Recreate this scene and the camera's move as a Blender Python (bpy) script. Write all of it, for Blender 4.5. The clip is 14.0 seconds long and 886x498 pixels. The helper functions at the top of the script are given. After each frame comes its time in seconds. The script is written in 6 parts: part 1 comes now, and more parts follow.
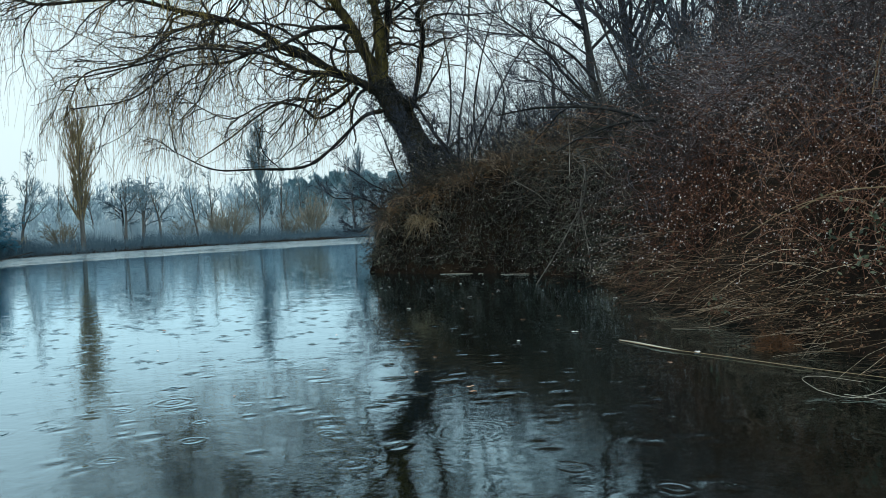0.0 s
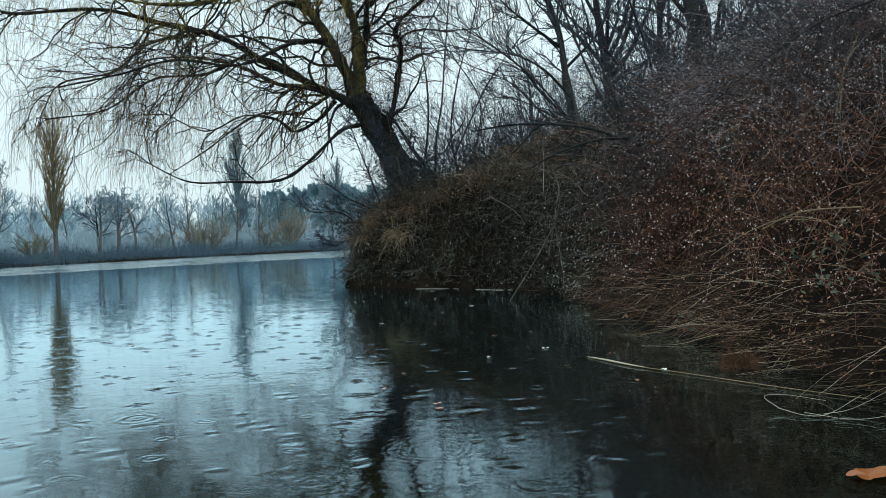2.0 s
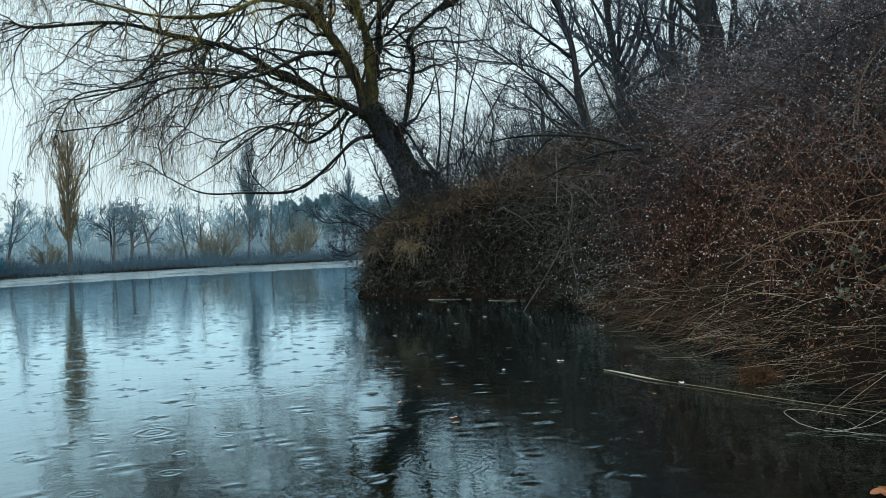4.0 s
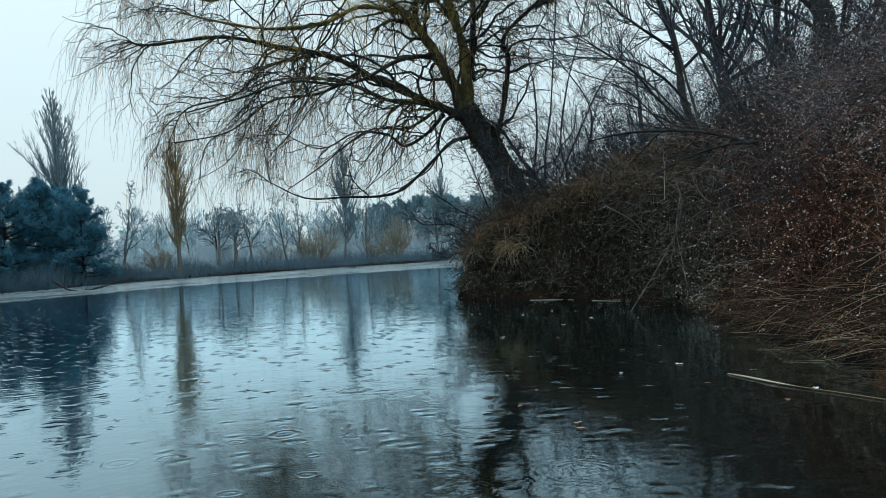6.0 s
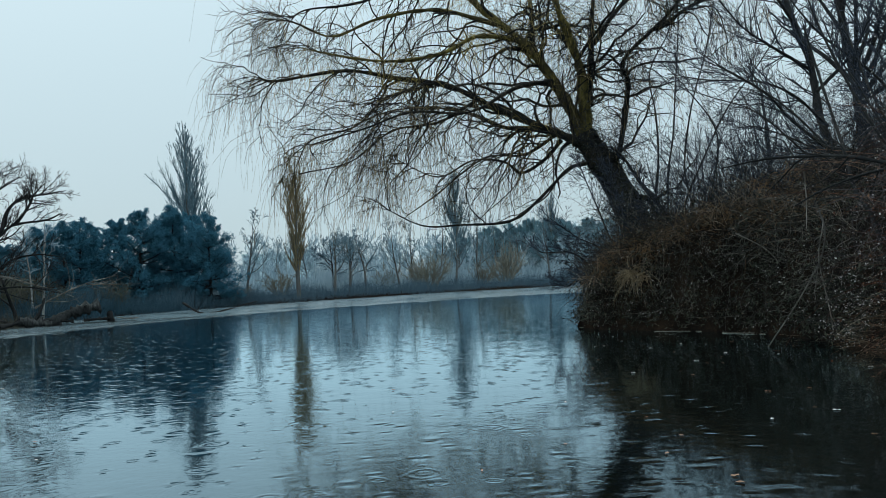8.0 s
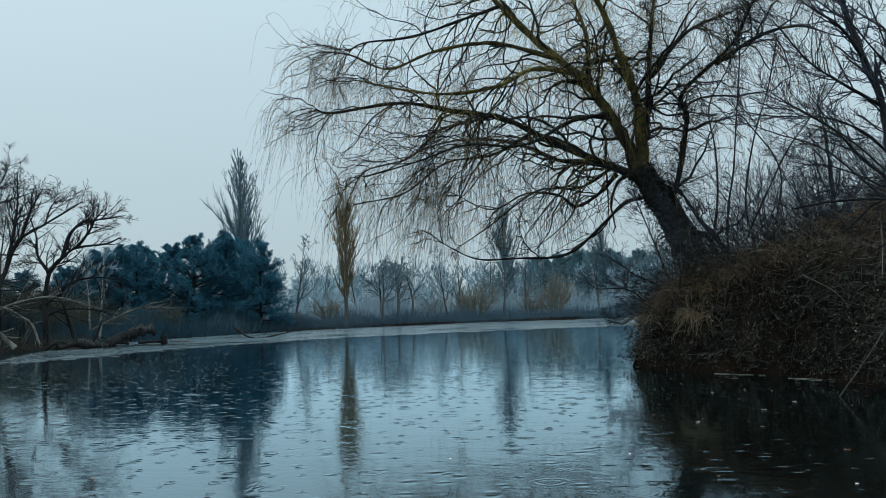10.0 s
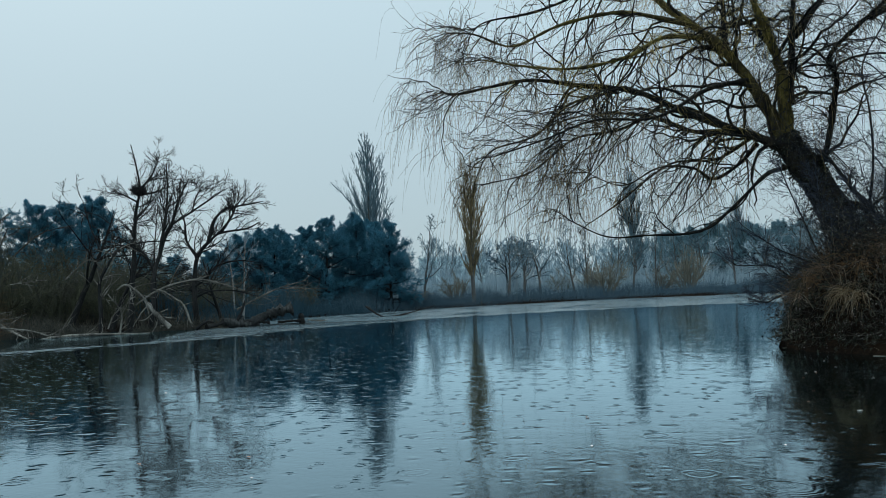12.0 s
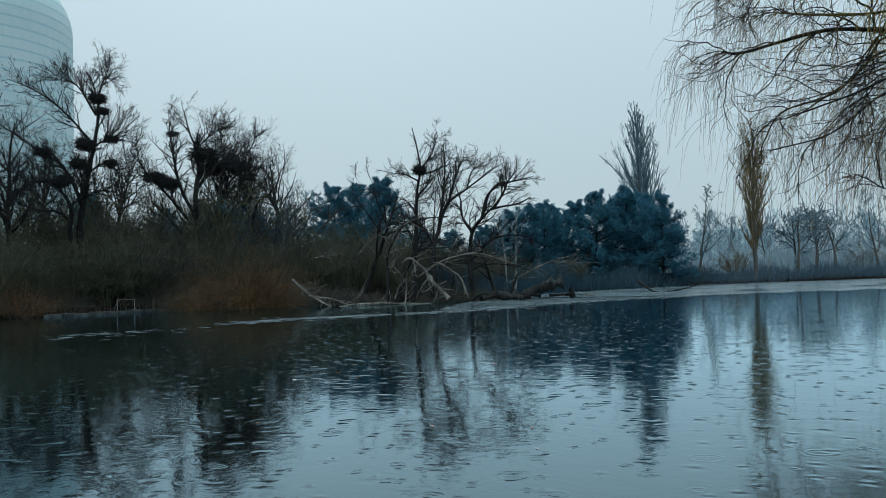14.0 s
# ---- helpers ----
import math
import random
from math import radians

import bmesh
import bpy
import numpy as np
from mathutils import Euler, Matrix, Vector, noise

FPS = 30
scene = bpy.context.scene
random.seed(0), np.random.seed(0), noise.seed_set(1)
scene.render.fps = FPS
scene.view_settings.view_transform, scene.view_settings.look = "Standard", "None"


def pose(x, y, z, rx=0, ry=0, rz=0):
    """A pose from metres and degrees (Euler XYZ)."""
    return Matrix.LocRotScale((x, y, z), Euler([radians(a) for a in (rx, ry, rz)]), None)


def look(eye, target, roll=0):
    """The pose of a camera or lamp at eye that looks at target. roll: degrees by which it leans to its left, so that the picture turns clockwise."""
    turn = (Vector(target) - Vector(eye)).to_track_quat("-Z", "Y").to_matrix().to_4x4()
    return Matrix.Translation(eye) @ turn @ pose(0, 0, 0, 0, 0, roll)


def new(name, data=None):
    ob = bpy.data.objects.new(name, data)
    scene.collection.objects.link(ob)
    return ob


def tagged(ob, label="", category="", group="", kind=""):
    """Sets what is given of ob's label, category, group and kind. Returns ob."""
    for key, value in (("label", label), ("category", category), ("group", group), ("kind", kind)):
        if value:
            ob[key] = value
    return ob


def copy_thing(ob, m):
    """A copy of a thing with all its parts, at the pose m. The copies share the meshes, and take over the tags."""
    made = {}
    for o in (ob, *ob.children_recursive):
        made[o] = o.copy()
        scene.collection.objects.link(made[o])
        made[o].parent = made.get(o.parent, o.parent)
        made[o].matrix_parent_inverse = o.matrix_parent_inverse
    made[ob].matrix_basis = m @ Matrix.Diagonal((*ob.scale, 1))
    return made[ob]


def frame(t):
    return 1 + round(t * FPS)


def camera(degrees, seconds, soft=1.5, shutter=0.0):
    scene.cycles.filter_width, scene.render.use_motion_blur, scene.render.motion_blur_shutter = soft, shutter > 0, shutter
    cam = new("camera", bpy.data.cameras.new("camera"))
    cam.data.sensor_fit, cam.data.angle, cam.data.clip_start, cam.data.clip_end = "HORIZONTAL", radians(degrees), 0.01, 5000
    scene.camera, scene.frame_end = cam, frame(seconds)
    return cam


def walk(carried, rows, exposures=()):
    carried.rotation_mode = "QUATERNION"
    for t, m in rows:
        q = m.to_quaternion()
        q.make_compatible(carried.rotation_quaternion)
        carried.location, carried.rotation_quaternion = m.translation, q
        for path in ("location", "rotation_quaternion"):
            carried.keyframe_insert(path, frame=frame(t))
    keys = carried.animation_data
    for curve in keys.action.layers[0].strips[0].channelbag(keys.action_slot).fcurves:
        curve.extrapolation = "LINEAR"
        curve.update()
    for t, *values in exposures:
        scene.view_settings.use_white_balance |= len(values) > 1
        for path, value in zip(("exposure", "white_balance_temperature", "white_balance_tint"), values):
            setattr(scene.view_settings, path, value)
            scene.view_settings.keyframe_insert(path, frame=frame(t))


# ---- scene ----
cam = camera(60.1, 14.0, soft=0.8)
PATH = [
    (0, (0.062, 0.054, 0.793), (0.007, 2.052, 0.731), -2.9),
    (0.5, (0.059, 0.043, 0.798), (0.018, 2.041, 0.734), -2.7),
    (1, (0.068, 0.038, 0.799), (0.039, 2.037, 0.739), -2.7),
    (1.5, (0.087, 0.042, 0.799), (0.072, 2.041, 0.755), -2.5),
    (2, (0.115, 0.05, 0.803), (0.117, 2.05, 0.775), -2.4),
    (4.5, (0.07, 0.051, 0.83), (0.019, 2.05, 0.829), -2.6),
    (5, (0.036, 0.062, 0.838), (-0.057, 2.06, 0.838), -2.8),
    (5.5, (0.005, 0.056, 0.848), (-0.165, 2.049, 0.852), -3.1),
    (6, (-0.046, 0.051, 0.852), (-0.31, 2.033, 0.861), -3.4),
    (6.5, (-0.107, 0.052, 0.859), (-0.465, 2.019, 0.873), -3.6),
    (7, (-0.153, 0.053, 0.885), (-0.58, 2.006, 0.911), -3.8),
    (7.5, (-0.179, 0.056, 0.909), (-0.665, 1.995, 0.962), -3.6),
    (8, (-0.208, 0.081, 0.932), (-0.747, 2.005, 1.02), -3.1),
    (10.5, (-0.34, 0.161, 1.063), (-1.031, 2.031, 1.232), -1.8),
    (11, (-0.334, 0.159, 1.071), (-1.083, 2.007, 1.226), -2.0),
    (11.5, (-0.356, 0.159, 1.087), (-1.186, 1.973, 1.226), -2.4),
    (12, (-0.423, 0.169, 1.108), (-1.375, 1.924, 1.226), -2.4),
    (12.5, (-0.5, 0.18, 1.12), (-1.605, 1.844, 1.221), -2.3),
    (13, (-0.541, 0.195, 1.118), (-1.803, 1.744, 1.205), -2.3),
    (13.5, (-0.548, 0.186, 1.114), (-1.927, 1.633, 1.194), -2.0),
    (14, (-0.541, 0.166, 1.113), (-2.036, 1.493, 1.189), -1.8),
]
EXPOSURES = [(0, 0.41, 6400, 4), (2, 0.41, 6400, 4), (5, 0.32, 6370, 4), (8, -0.12, 6200, 4), (11, -0.32, 6100, 4), (14, -0.29, 6100, 4)]
walk(cam, [(t, look(eye, target, roll)) for t, eye, target, roll in PATH], EXPOSURES)

# ---- overcast daylight ----
world = bpy.data.worlds.new("rainy_sky")
scene.world = world
world.use_nodes = True
wn, wl = world.node_tree.nodes, world.node_tree.links
sky = wn.new("ShaderNodeTexSky")
sky.sky_type = "NISHITA"
sky.sun_disc = False
sky.sun_elevation, sky.sun_rotation = radians(38), radians(-60)
overcast = wn.new("ShaderNodeMix")
overcast.data_type = "RGBA"
overcast.inputs[0].default_value = 0.93
overcast.inputs[7].default_value = (5.75, 6.8, 7.25, 1)
wl.new(sky.outputs[0], overcast.inputs[6])
# an overcast sky brightens towards the zenith
coord, apart, climb, shade = wn.new("ShaderNodeTexCoord"), wn.new("ShaderNodeSeparateXYZ"), wn.new("ShaderNodeMapRange"), wn.new("ShaderNodeVectorMath")
climb.inputs["To Min"].default_value, climb.inputs["To Max"].default_value = 0.95, 1.9
shade.operation = "SCALE"
wl.new(coord.outputs["Generated"], apart.inputs[0])
wl.new(apart.outputs["Z"], climb.inputs["Value"])
wl.new(overcast.outputs[2], shade.inputs[0])
wl.new(climb.outputs["Result"], shade.inputs["Scale"])
wl.new(shade.outputs[0], wn["Background"].inputs[0])
wn["Background"].inputs[1].default_value = 0.1
sun = new("sun", bpy.data.lights.new("sun", "SUN"))
sun.data.energy, sun.data.angle, sun.data.color = 0.5, radians(40), (1.0, 0.98, 0.95)
sun.matrix_world = look((-20, -12, 24), (0, 0, 0))

rng = np.random.default_rng(7)


# ---- materials ----
def material(name, rough=0.8):
    m = bpy.data.materials.new(name)
    m.use_nodes = True
    b = m.node_tree.nodes["Principled BSDF"]
    b.inputs["Roughness"].default_value = rough
    return m, m.node_tree.nodes, m.node_tree.links, b


def ramp(nodes, stops):
    r = nodes.new("ShaderNodeValToRGB")
    while len(r.color_ramp.elements) < len(stops):
        r.color_ramp.elements.new(0.5)
    for e, (p, c) in zip(r.color_ramp.elements, stops):
        e.position, e.color = p, (*c, 1)
    return r


def mottled(name, a, b, c, scale=6.0, rough=0.85, bump=0.01, stretch=(1, 1, 1), fine=40.0):
    """A surface with stains at one scale, grain at another, and relief."""
    m, n, l, p = material(name, rough)
    p.inputs["Specular IOR Level"].default_value = 0.15
    co, mp = n.new("ShaderNodeTexCoord"), n.new("ShaderNodeMapping")
    mp.inputs["Scale"].default_value = stretch
    l.new(co.outputs["Object"], mp.inputs[0])
    t1, t2 = n.new("ShaderNodeTexNoise"), n.new("ShaderNodeTexNoise")
    for t, s, d in ((t1, scale, 4), (t2, fine, 6)):
        t.inputs["Scale"].default_value, t.inputs["Detail"].default_value = s, d
        l.new(mp.outputs[0], t.inputs["Vector"])
    mix = n.new("ShaderNodeMath")
    mix.operation = "MULTIPLY_ADD"
    mix.inputs[1].default_value = 0.45
    half = n.new("ShaderNodeMath")
    half.operation = "MULTIPLY"
    half.inputs[1].default_value = 0.6
    l.new(t1.outputs[0], half.inputs[0])
    l.new(t2.outputs[0], mix.inputs[0])
    l.new(half.outputs[0], mix.inputs[2])
    r = ramp(n, [(0.36, a), (0.52, b), (0.68, c)])
    l.new(mix.outputs[0], r.inputs[0])
    l.new(r.outputs[0], p.inputs["Base Color"])
    if bump:
        bp = n.new("ShaderNodeBump")
        bp.inputs["Distance"].default_value = bump
        l.new(mix.outputs[0], bp.inputs["Height"])
        l.new(bp.outputs[0], p.inputs["Normal"])
    return m


def strewn(name, colours, rough=0.7, scale=1.2, gloss=0.3, through_light=0.0):
    """Stems, leaves and blades: each piece takes its own tone, patches shift it."""
    m, n, l, p = material(name, rough)
    p.inputs["Specular IOR Level"].default_value = gloss
    g, co = n.new("ShaderNodeNewGeometry"), n.new("ShaderNodeTexCoord")
    t = n.new("ShaderNodeTexNoise")
    t.inputs["Scale"].default_value = scale
    l.new(co.outputs["Object"], t.inputs["Vector"])
    a = n.new("ShaderNodeMath")
    a.operation = "MULTIPLY_ADD"
    a.inputs[1].default_value = 0.75
    l.new(g.outputs["Random Per Island"], a.inputs[0])
    s = n.new("ShaderNodeMath")
    s.operation = "MULTIPLY_ADD"
    s.inputs[1].default_value, s.inputs[2].default_value = 0.9, -0.33
    l.new(t.outputs[0], s.inputs[0])
    l.new(s.outputs[0], a.inputs[2])
    k = len(colours) - 1
    r = ramp(n, [(0.02 + 0.96 * i / k, c) for i, c in enumerate(colours)])
    l.new(a.outputs[0], r.inputs[0])
    l.new(r.outputs[0], p.inputs["Base Color"])
    if through_light:
        thin, mixed = n.new("ShaderNodeBsdfTranslucent"), n.new("ShaderNodeMixShader")
        mixed.inputs[0].default_value = through_light
        l.new(r.outputs[0], thin.inputs["Color"])
        l.new(p.outputs[0], mixed.inputs[1])
        l.new(thin.outputs[0], mixed.inputs[2])
        l.new(mixed.outputs[0], n["Material Output"].inputs["Surface"])
    return m


BARK_MOSS = mottled("mossy_willow_bark", (0.018, 0.017, 0.012), (0.075, 0.062, 0.022), (0.22, 0.18, 0.05), 1.6, 0.85, 0.03, (1, 1, 0.5), 14)
# bark darkened in colour for the willow's shaded side
BARK_WILLOW = mottled("willow_bark", (0.005, 0.0055, 0.006), (0.013, 0.013, 0.013), (0.055, 0.048, 0.03), 1.3, 0.75, 0.03, (1, 1, 0.35), 22)
TWIG_WILLOW = strewn("willow_twigs", [(0.03, 0.026, 0.02), (0.075, 0.06, 0.035), (0.17, 0.125, 0.055), (0.36, 0.26, 0.1)], 0.7, 0.7, 0.2)
TWIG_YELLOW = strewn("yellow_young_twigs", [(0.15, 0.11, 0.03), (0.34, 0.25, 0.06), (0.52, 0.4, 0.1)], 0.6, 0.7, 0.3)
BARK_GREY = mottled("grey_bark", (0.06, 0.06, 0.058), (0.12, 0.12, 0.115), (0.2, 0.2, 0.19), 1.5, 0.9, 0.02, (1, 1, 0.3), 18)
BARK_DARK = mottled("dark_wet_bark", (0.01, 0.01, 0.0105), (0.02, 0.0205, 0.021), (0.045, 0.043, 0.041), 2.0, 0.8, 0.02, (1, 1, 0.3), 22)
TWIG_DARK = strewn("dark_wet_twigs", [(0.011, 0.012, 0.013), (0.023, 0.024, 0.026), (0.05, 0.049, 0.048)], 0.75, 0.5, 0.15)
# blue cast of the hazy sky is mixed into these twigs
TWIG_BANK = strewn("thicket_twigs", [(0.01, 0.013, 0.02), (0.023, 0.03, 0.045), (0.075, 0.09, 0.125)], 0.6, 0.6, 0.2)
# dark scrub colour lifted and blued to imitate haze
TWIG_TEAL = strewn("haze_blued_scrub", [(0.024, 0.06, 0.085), (0.042, 0.09, 0.122), (0.07, 0.125, 0.163)], 0.8, 0.25, 0.15)
TWIG_OLIVE = strewn("olive_brown_twigs", [(0.025, 0.03, 0.022), (0.065, 0.069, 0.045), (0.145, 0.14, 0.082)], 0.8, 0.25)
# distance haze is put into these pale twig colours
TWIG_HAZY = strewn("haze_pale_twigs", [(0.25, 0.36, 0.43), (0.36, 0.475, 0.545), (0.46, 0.56, 0.62)], 0.8, 0.2)
# a thinner veil of haze, mixed into the twigs of nearer far-bank trees
TWIG_MID = strewn("haze_blued_twigs", [(0.085, 0.145, 0.18), (0.135, 0.215, 0.26), (0.2, 0.285, 0.335)], 0.8, 0.2)
TWIG_BUFF = strewn("buff_twigs", [(0.14, 0.15, 0.14), (0.2, 0.195, 0.16), (0.28, 0.235, 0.165)], 0.8, 0.25)
TWIG_POPLAR = strewn("poplar_twigs", [(0.13, 0.115, 0.085), (0.2, 0.16, 0.095), (0.31, 0.215, 0.1)], 0.8, 0.3)
TWIG_BROWN = strewn("brown_twigs", [(0.027, 0.029, 0.027), (0.062, 0.061, 0.052), (0.14, 0.125, 0.092)], 0.8, 0.25)
# far-shore stems with the blue of the haze painted in
TWIG_SHORE = strewn("haze_blued_stems", [(0.055, 0.095, 0.13), (0.09, 0.148, 0.19), (0.14, 0.198, 0.24)], 0.8, 0.25, 0.15)
# needles of the farthest pines, with haze painted over their green
NEEDLES_HAZED = strewn("haze_paled_needles", [(0.11, 0.22, 0.275), (0.165, 0.295, 0.35), (0.22, 0.36, 0.41)], 0.6, 0.35)
# the needles' strong blue is haze added to their own dark green
NEEDLES = strewn("haze_blued_pine_needles", [(0.062, 0.185, 0.255), (0.08, 0.218, 0.3), (0.097, 0.245, 0.335)], 0.8, 0.35, 0.05, 0.45)
DEADWOOD = mottled("bleached_dead_wood", (0.045, 0.042, 0.038), (0.16, 0.148, 0.13), (0.36, 0.335, 0.3), 3, 0.85, 0.01, (1, 1, 0.3), 25)
DRIFT = mottled("waterlogged_wood", (0.012, 0.0125, 0.0125), (0.032, 0.033, 0.033), (0.11, 0.11, 0.105), 2, 0.7, 0.02, (1, 1, 0.4), 14)
VINE = mottled("grey_vine_bark", (0.03, 0.028, 0.025), (0.09, 0.084, 0.075), (0.24, 0.22, 0.2), 3, 0.8, 0.005, (1, 1, 0.3), 25)
BIRCH_BARK = mottled("birch_bark", (0.05, 0.048, 0.046), (0.27, 0.27, 0.26), (0.36, 0.355, 0.34), 4, 0.7, 0.004, (1, 1, 2.5), 12)
# blacker than wet soil: shade in the gaps between stems is painted in
SOIL = mottled("leaf_littered_soil", (0.005, 0.004, 0.0035), (0.011, 0.008, 0.006), (0.026, 0.017, 0.011), 2.5, 0.95, 0.05, (1, 1, 1), 30)
SOIL.node_tree.nodes["Principled BSDF"].inputs["Specular IOR Level"].default_value = 0.05
BRAMBLE = strewn("bramble_canes", [(0.009, 0.0042, 0.0034), (0.04, 0.0135, 0.008), (0.11, 0.04, 0.022), (0.37, 0.22, 0.15)], 0.55, 0.8, 0.2)
# deep shade on the point is part of these near-black cane and leaf tones
BRAMBLE_DARK = strewn("shade_dark_bramble_canes", [(0.003, 0.003, 0.003), (0.006, 0.0056, 0.005), (0.016, 0.014, 0.012), (0.045, 0.04, 0.034), (0.26, 0.23, 0.195)], 0.55, 0.8, 0.2)
LITTER_DARK = strewn("shade_dark_dead_leaves", [(0.003, 0.003, 0.0026), (0.006, 0.0054, 0.0043), (0.016, 0.013, 0.0085), (0.045, 0.036, 0.023), (0.22, 0.17, 0.11)], 0.55, 0.7, 0.2)
BRAMBLE_GREY = strewn("grey_wet_canes", [(0.006, 0.0053, 0.006), (0.019, 0.0155, 0.017), (0.068, 0.057, 0.066), (0.29, 0.26, 0.29)], 0.5, 0.8, 0.3)
STRAW_BROWN = strewn("brown_straw", [(0.014, 0.009, 0.006), (0.055, 0.034, 0.02), (0.19, 0.12, 0.07), (0.64, 0.53, 0.4)], 0.55, 1.0, 0.25)
LITTER = strewn("dead_bramble_leaves", [(0.011, 0.0055, 0.004), (0.05, 0.017, 0.009), (0.13, 0.05, 0.024), (0.42, 0.26, 0.16)], 0.55, 0.7, 0.2)
PALE_LEAF = strewn("pale_leaf_undersides", [(0.16, 0.13, 0.13), (0.38, 0.34, 0.34), (0.6, 0.56, 0.55), (0.82, 0.79, 0.76)], 0.6, 1.0)
GREEN_LEAF = strewn("evergreen_bramble_leaves", [(0.005, 0.008, 0.006), (0.011, 0.016, 0.01), (0.024, 0.03, 0.017), (0.055, 0.06, 0.04), (0.15, 0.15, 0.115)], 0.45, 1.0, 0.25)
SPRAY_LEAF = strewn("green_spray_leaves", [(0.02, 0.035, 0.024), (0.05, 0.07, 0.045), (0.13, 0.14, 0.075)], 0.4, 1.0, 0.4)
STRAW = strewn("dry_straw", [(0.06, 0.036, 0.018), (0.14, 0.09, 0.042), (0.26, 0.19, 0.11), (0.45, 0.38, 0.28)], 0.55, 1.0, 0.25)
RUST_GRASS = strewn("rust_brown_grass", [(0.035, 0.021, 0.012), (0.11, 0.063, 0.028), (0.28, 0.16, 0.073)], 0.8, 0.4)
FERN = strewn("rust_red_fern", [(0.03, 0.014, 0.006), (0.085, 0.037, 0.014), (0.15, 0.065, 0.022)], 0.7, 2.0)
REED_PALE = strewn("reed_stalk", [(0.42, 0.37, 0.29), (0.56, 0.51, 0.42)], 0.6, 3)
OAK_LEAF = strewn("wet_autumn_leaf", [(0.17, 0.05, 0.011), (0.27, 0.085, 0.02)], 0.4, 8, 0.5)
ICE = mottled("thin_grey_ice", (0.14, 0.195, 0.22), (0.215, 0.275, 0.3), (0.3, 0.355, 0.38), 0.12, 0.2, 0.0, (1, 1, 1), 1.5)


def holes(m, scale, lo, hi, stretch=(1, 1, 1), most=1.0):
    """Lets a sheet break up into patches."""
    n, l = m.node_tree.nodes, m.node_tree.links
    co, mp, t, r = n.new("ShaderNodeTexCoord"), n.new("ShaderNodeMapping"), n.new("ShaderNodeTexNoise"), n.new("ShaderNodeMapRange")
    mp.inputs["Scale"].default_value = stretch
    t.inputs["Scale"].default_value, t.inputs["Detail"].default_value = scale, 6
    r.inputs["From Min"].default_value, r.inputs["From Max"].default_value, r.inputs["To Max"].default_value = lo, hi, most
    l.new(co.outputs["Object"], mp.inputs[0])
    l.new(mp.outputs[0], t.inputs["Vector"])
    l.new(t.outputs[0], r.inputs["Value"])
    l.new(r.outputs["Result"], n["Principled BSDF"].inputs["Alpha"])


holes(ICE, 0.22, 0.28, 0.52, (1.3, 1.0, 1), 0.95)
ICE_THIN = mottled("thin_clear_ice", (0.13, 0.18, 0.2), (0.2, 0.255, 0.28), (0.28, 0.335, 0.36), 0.2, 0.2, 0.0, (1, 1, 1), 1.5)
holes(ICE_THIN, 0.3, 0.25, 0.55, (1.5, 0.7, 1), 0.8)
SLUSH = mottled("broken_slush_ice", (0.1, 0.14, 0.16), (0.17, 0.22, 0.24), (0.27, 0.32, 0.34), 0.8, 0.25, 0.0, (1, 1, 1), 1.5)
STONE = mottled("pale_stone", (0.035, 0.037, 0.037), (0.07, 0.073, 0.072), (0.13, 0.132, 0.128), 2, 0.85, 0.01)
PAINT_WHITE = mottled("weathered_white_paint", (0.12, 0.12, 0.115), (0.2, 0.2, 0.195), (0.3, 0.3, 0.29), 3, 0.6, 0.002)
# mist over the far buildings is put into facade and glazing colour
FACADE = mottled("haze_paled_facade", (0.66, 0.84, 0.89), (0.72, 0.88, 0.92), (0.77, 0.9, 0.93), 0.06, 0.6, 0.0, (1, 1, 1), 0.6)
GLAZING, _, _, gb = material("haze_paled_glazing", 0.6)
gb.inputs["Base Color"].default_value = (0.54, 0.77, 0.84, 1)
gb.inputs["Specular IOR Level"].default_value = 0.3


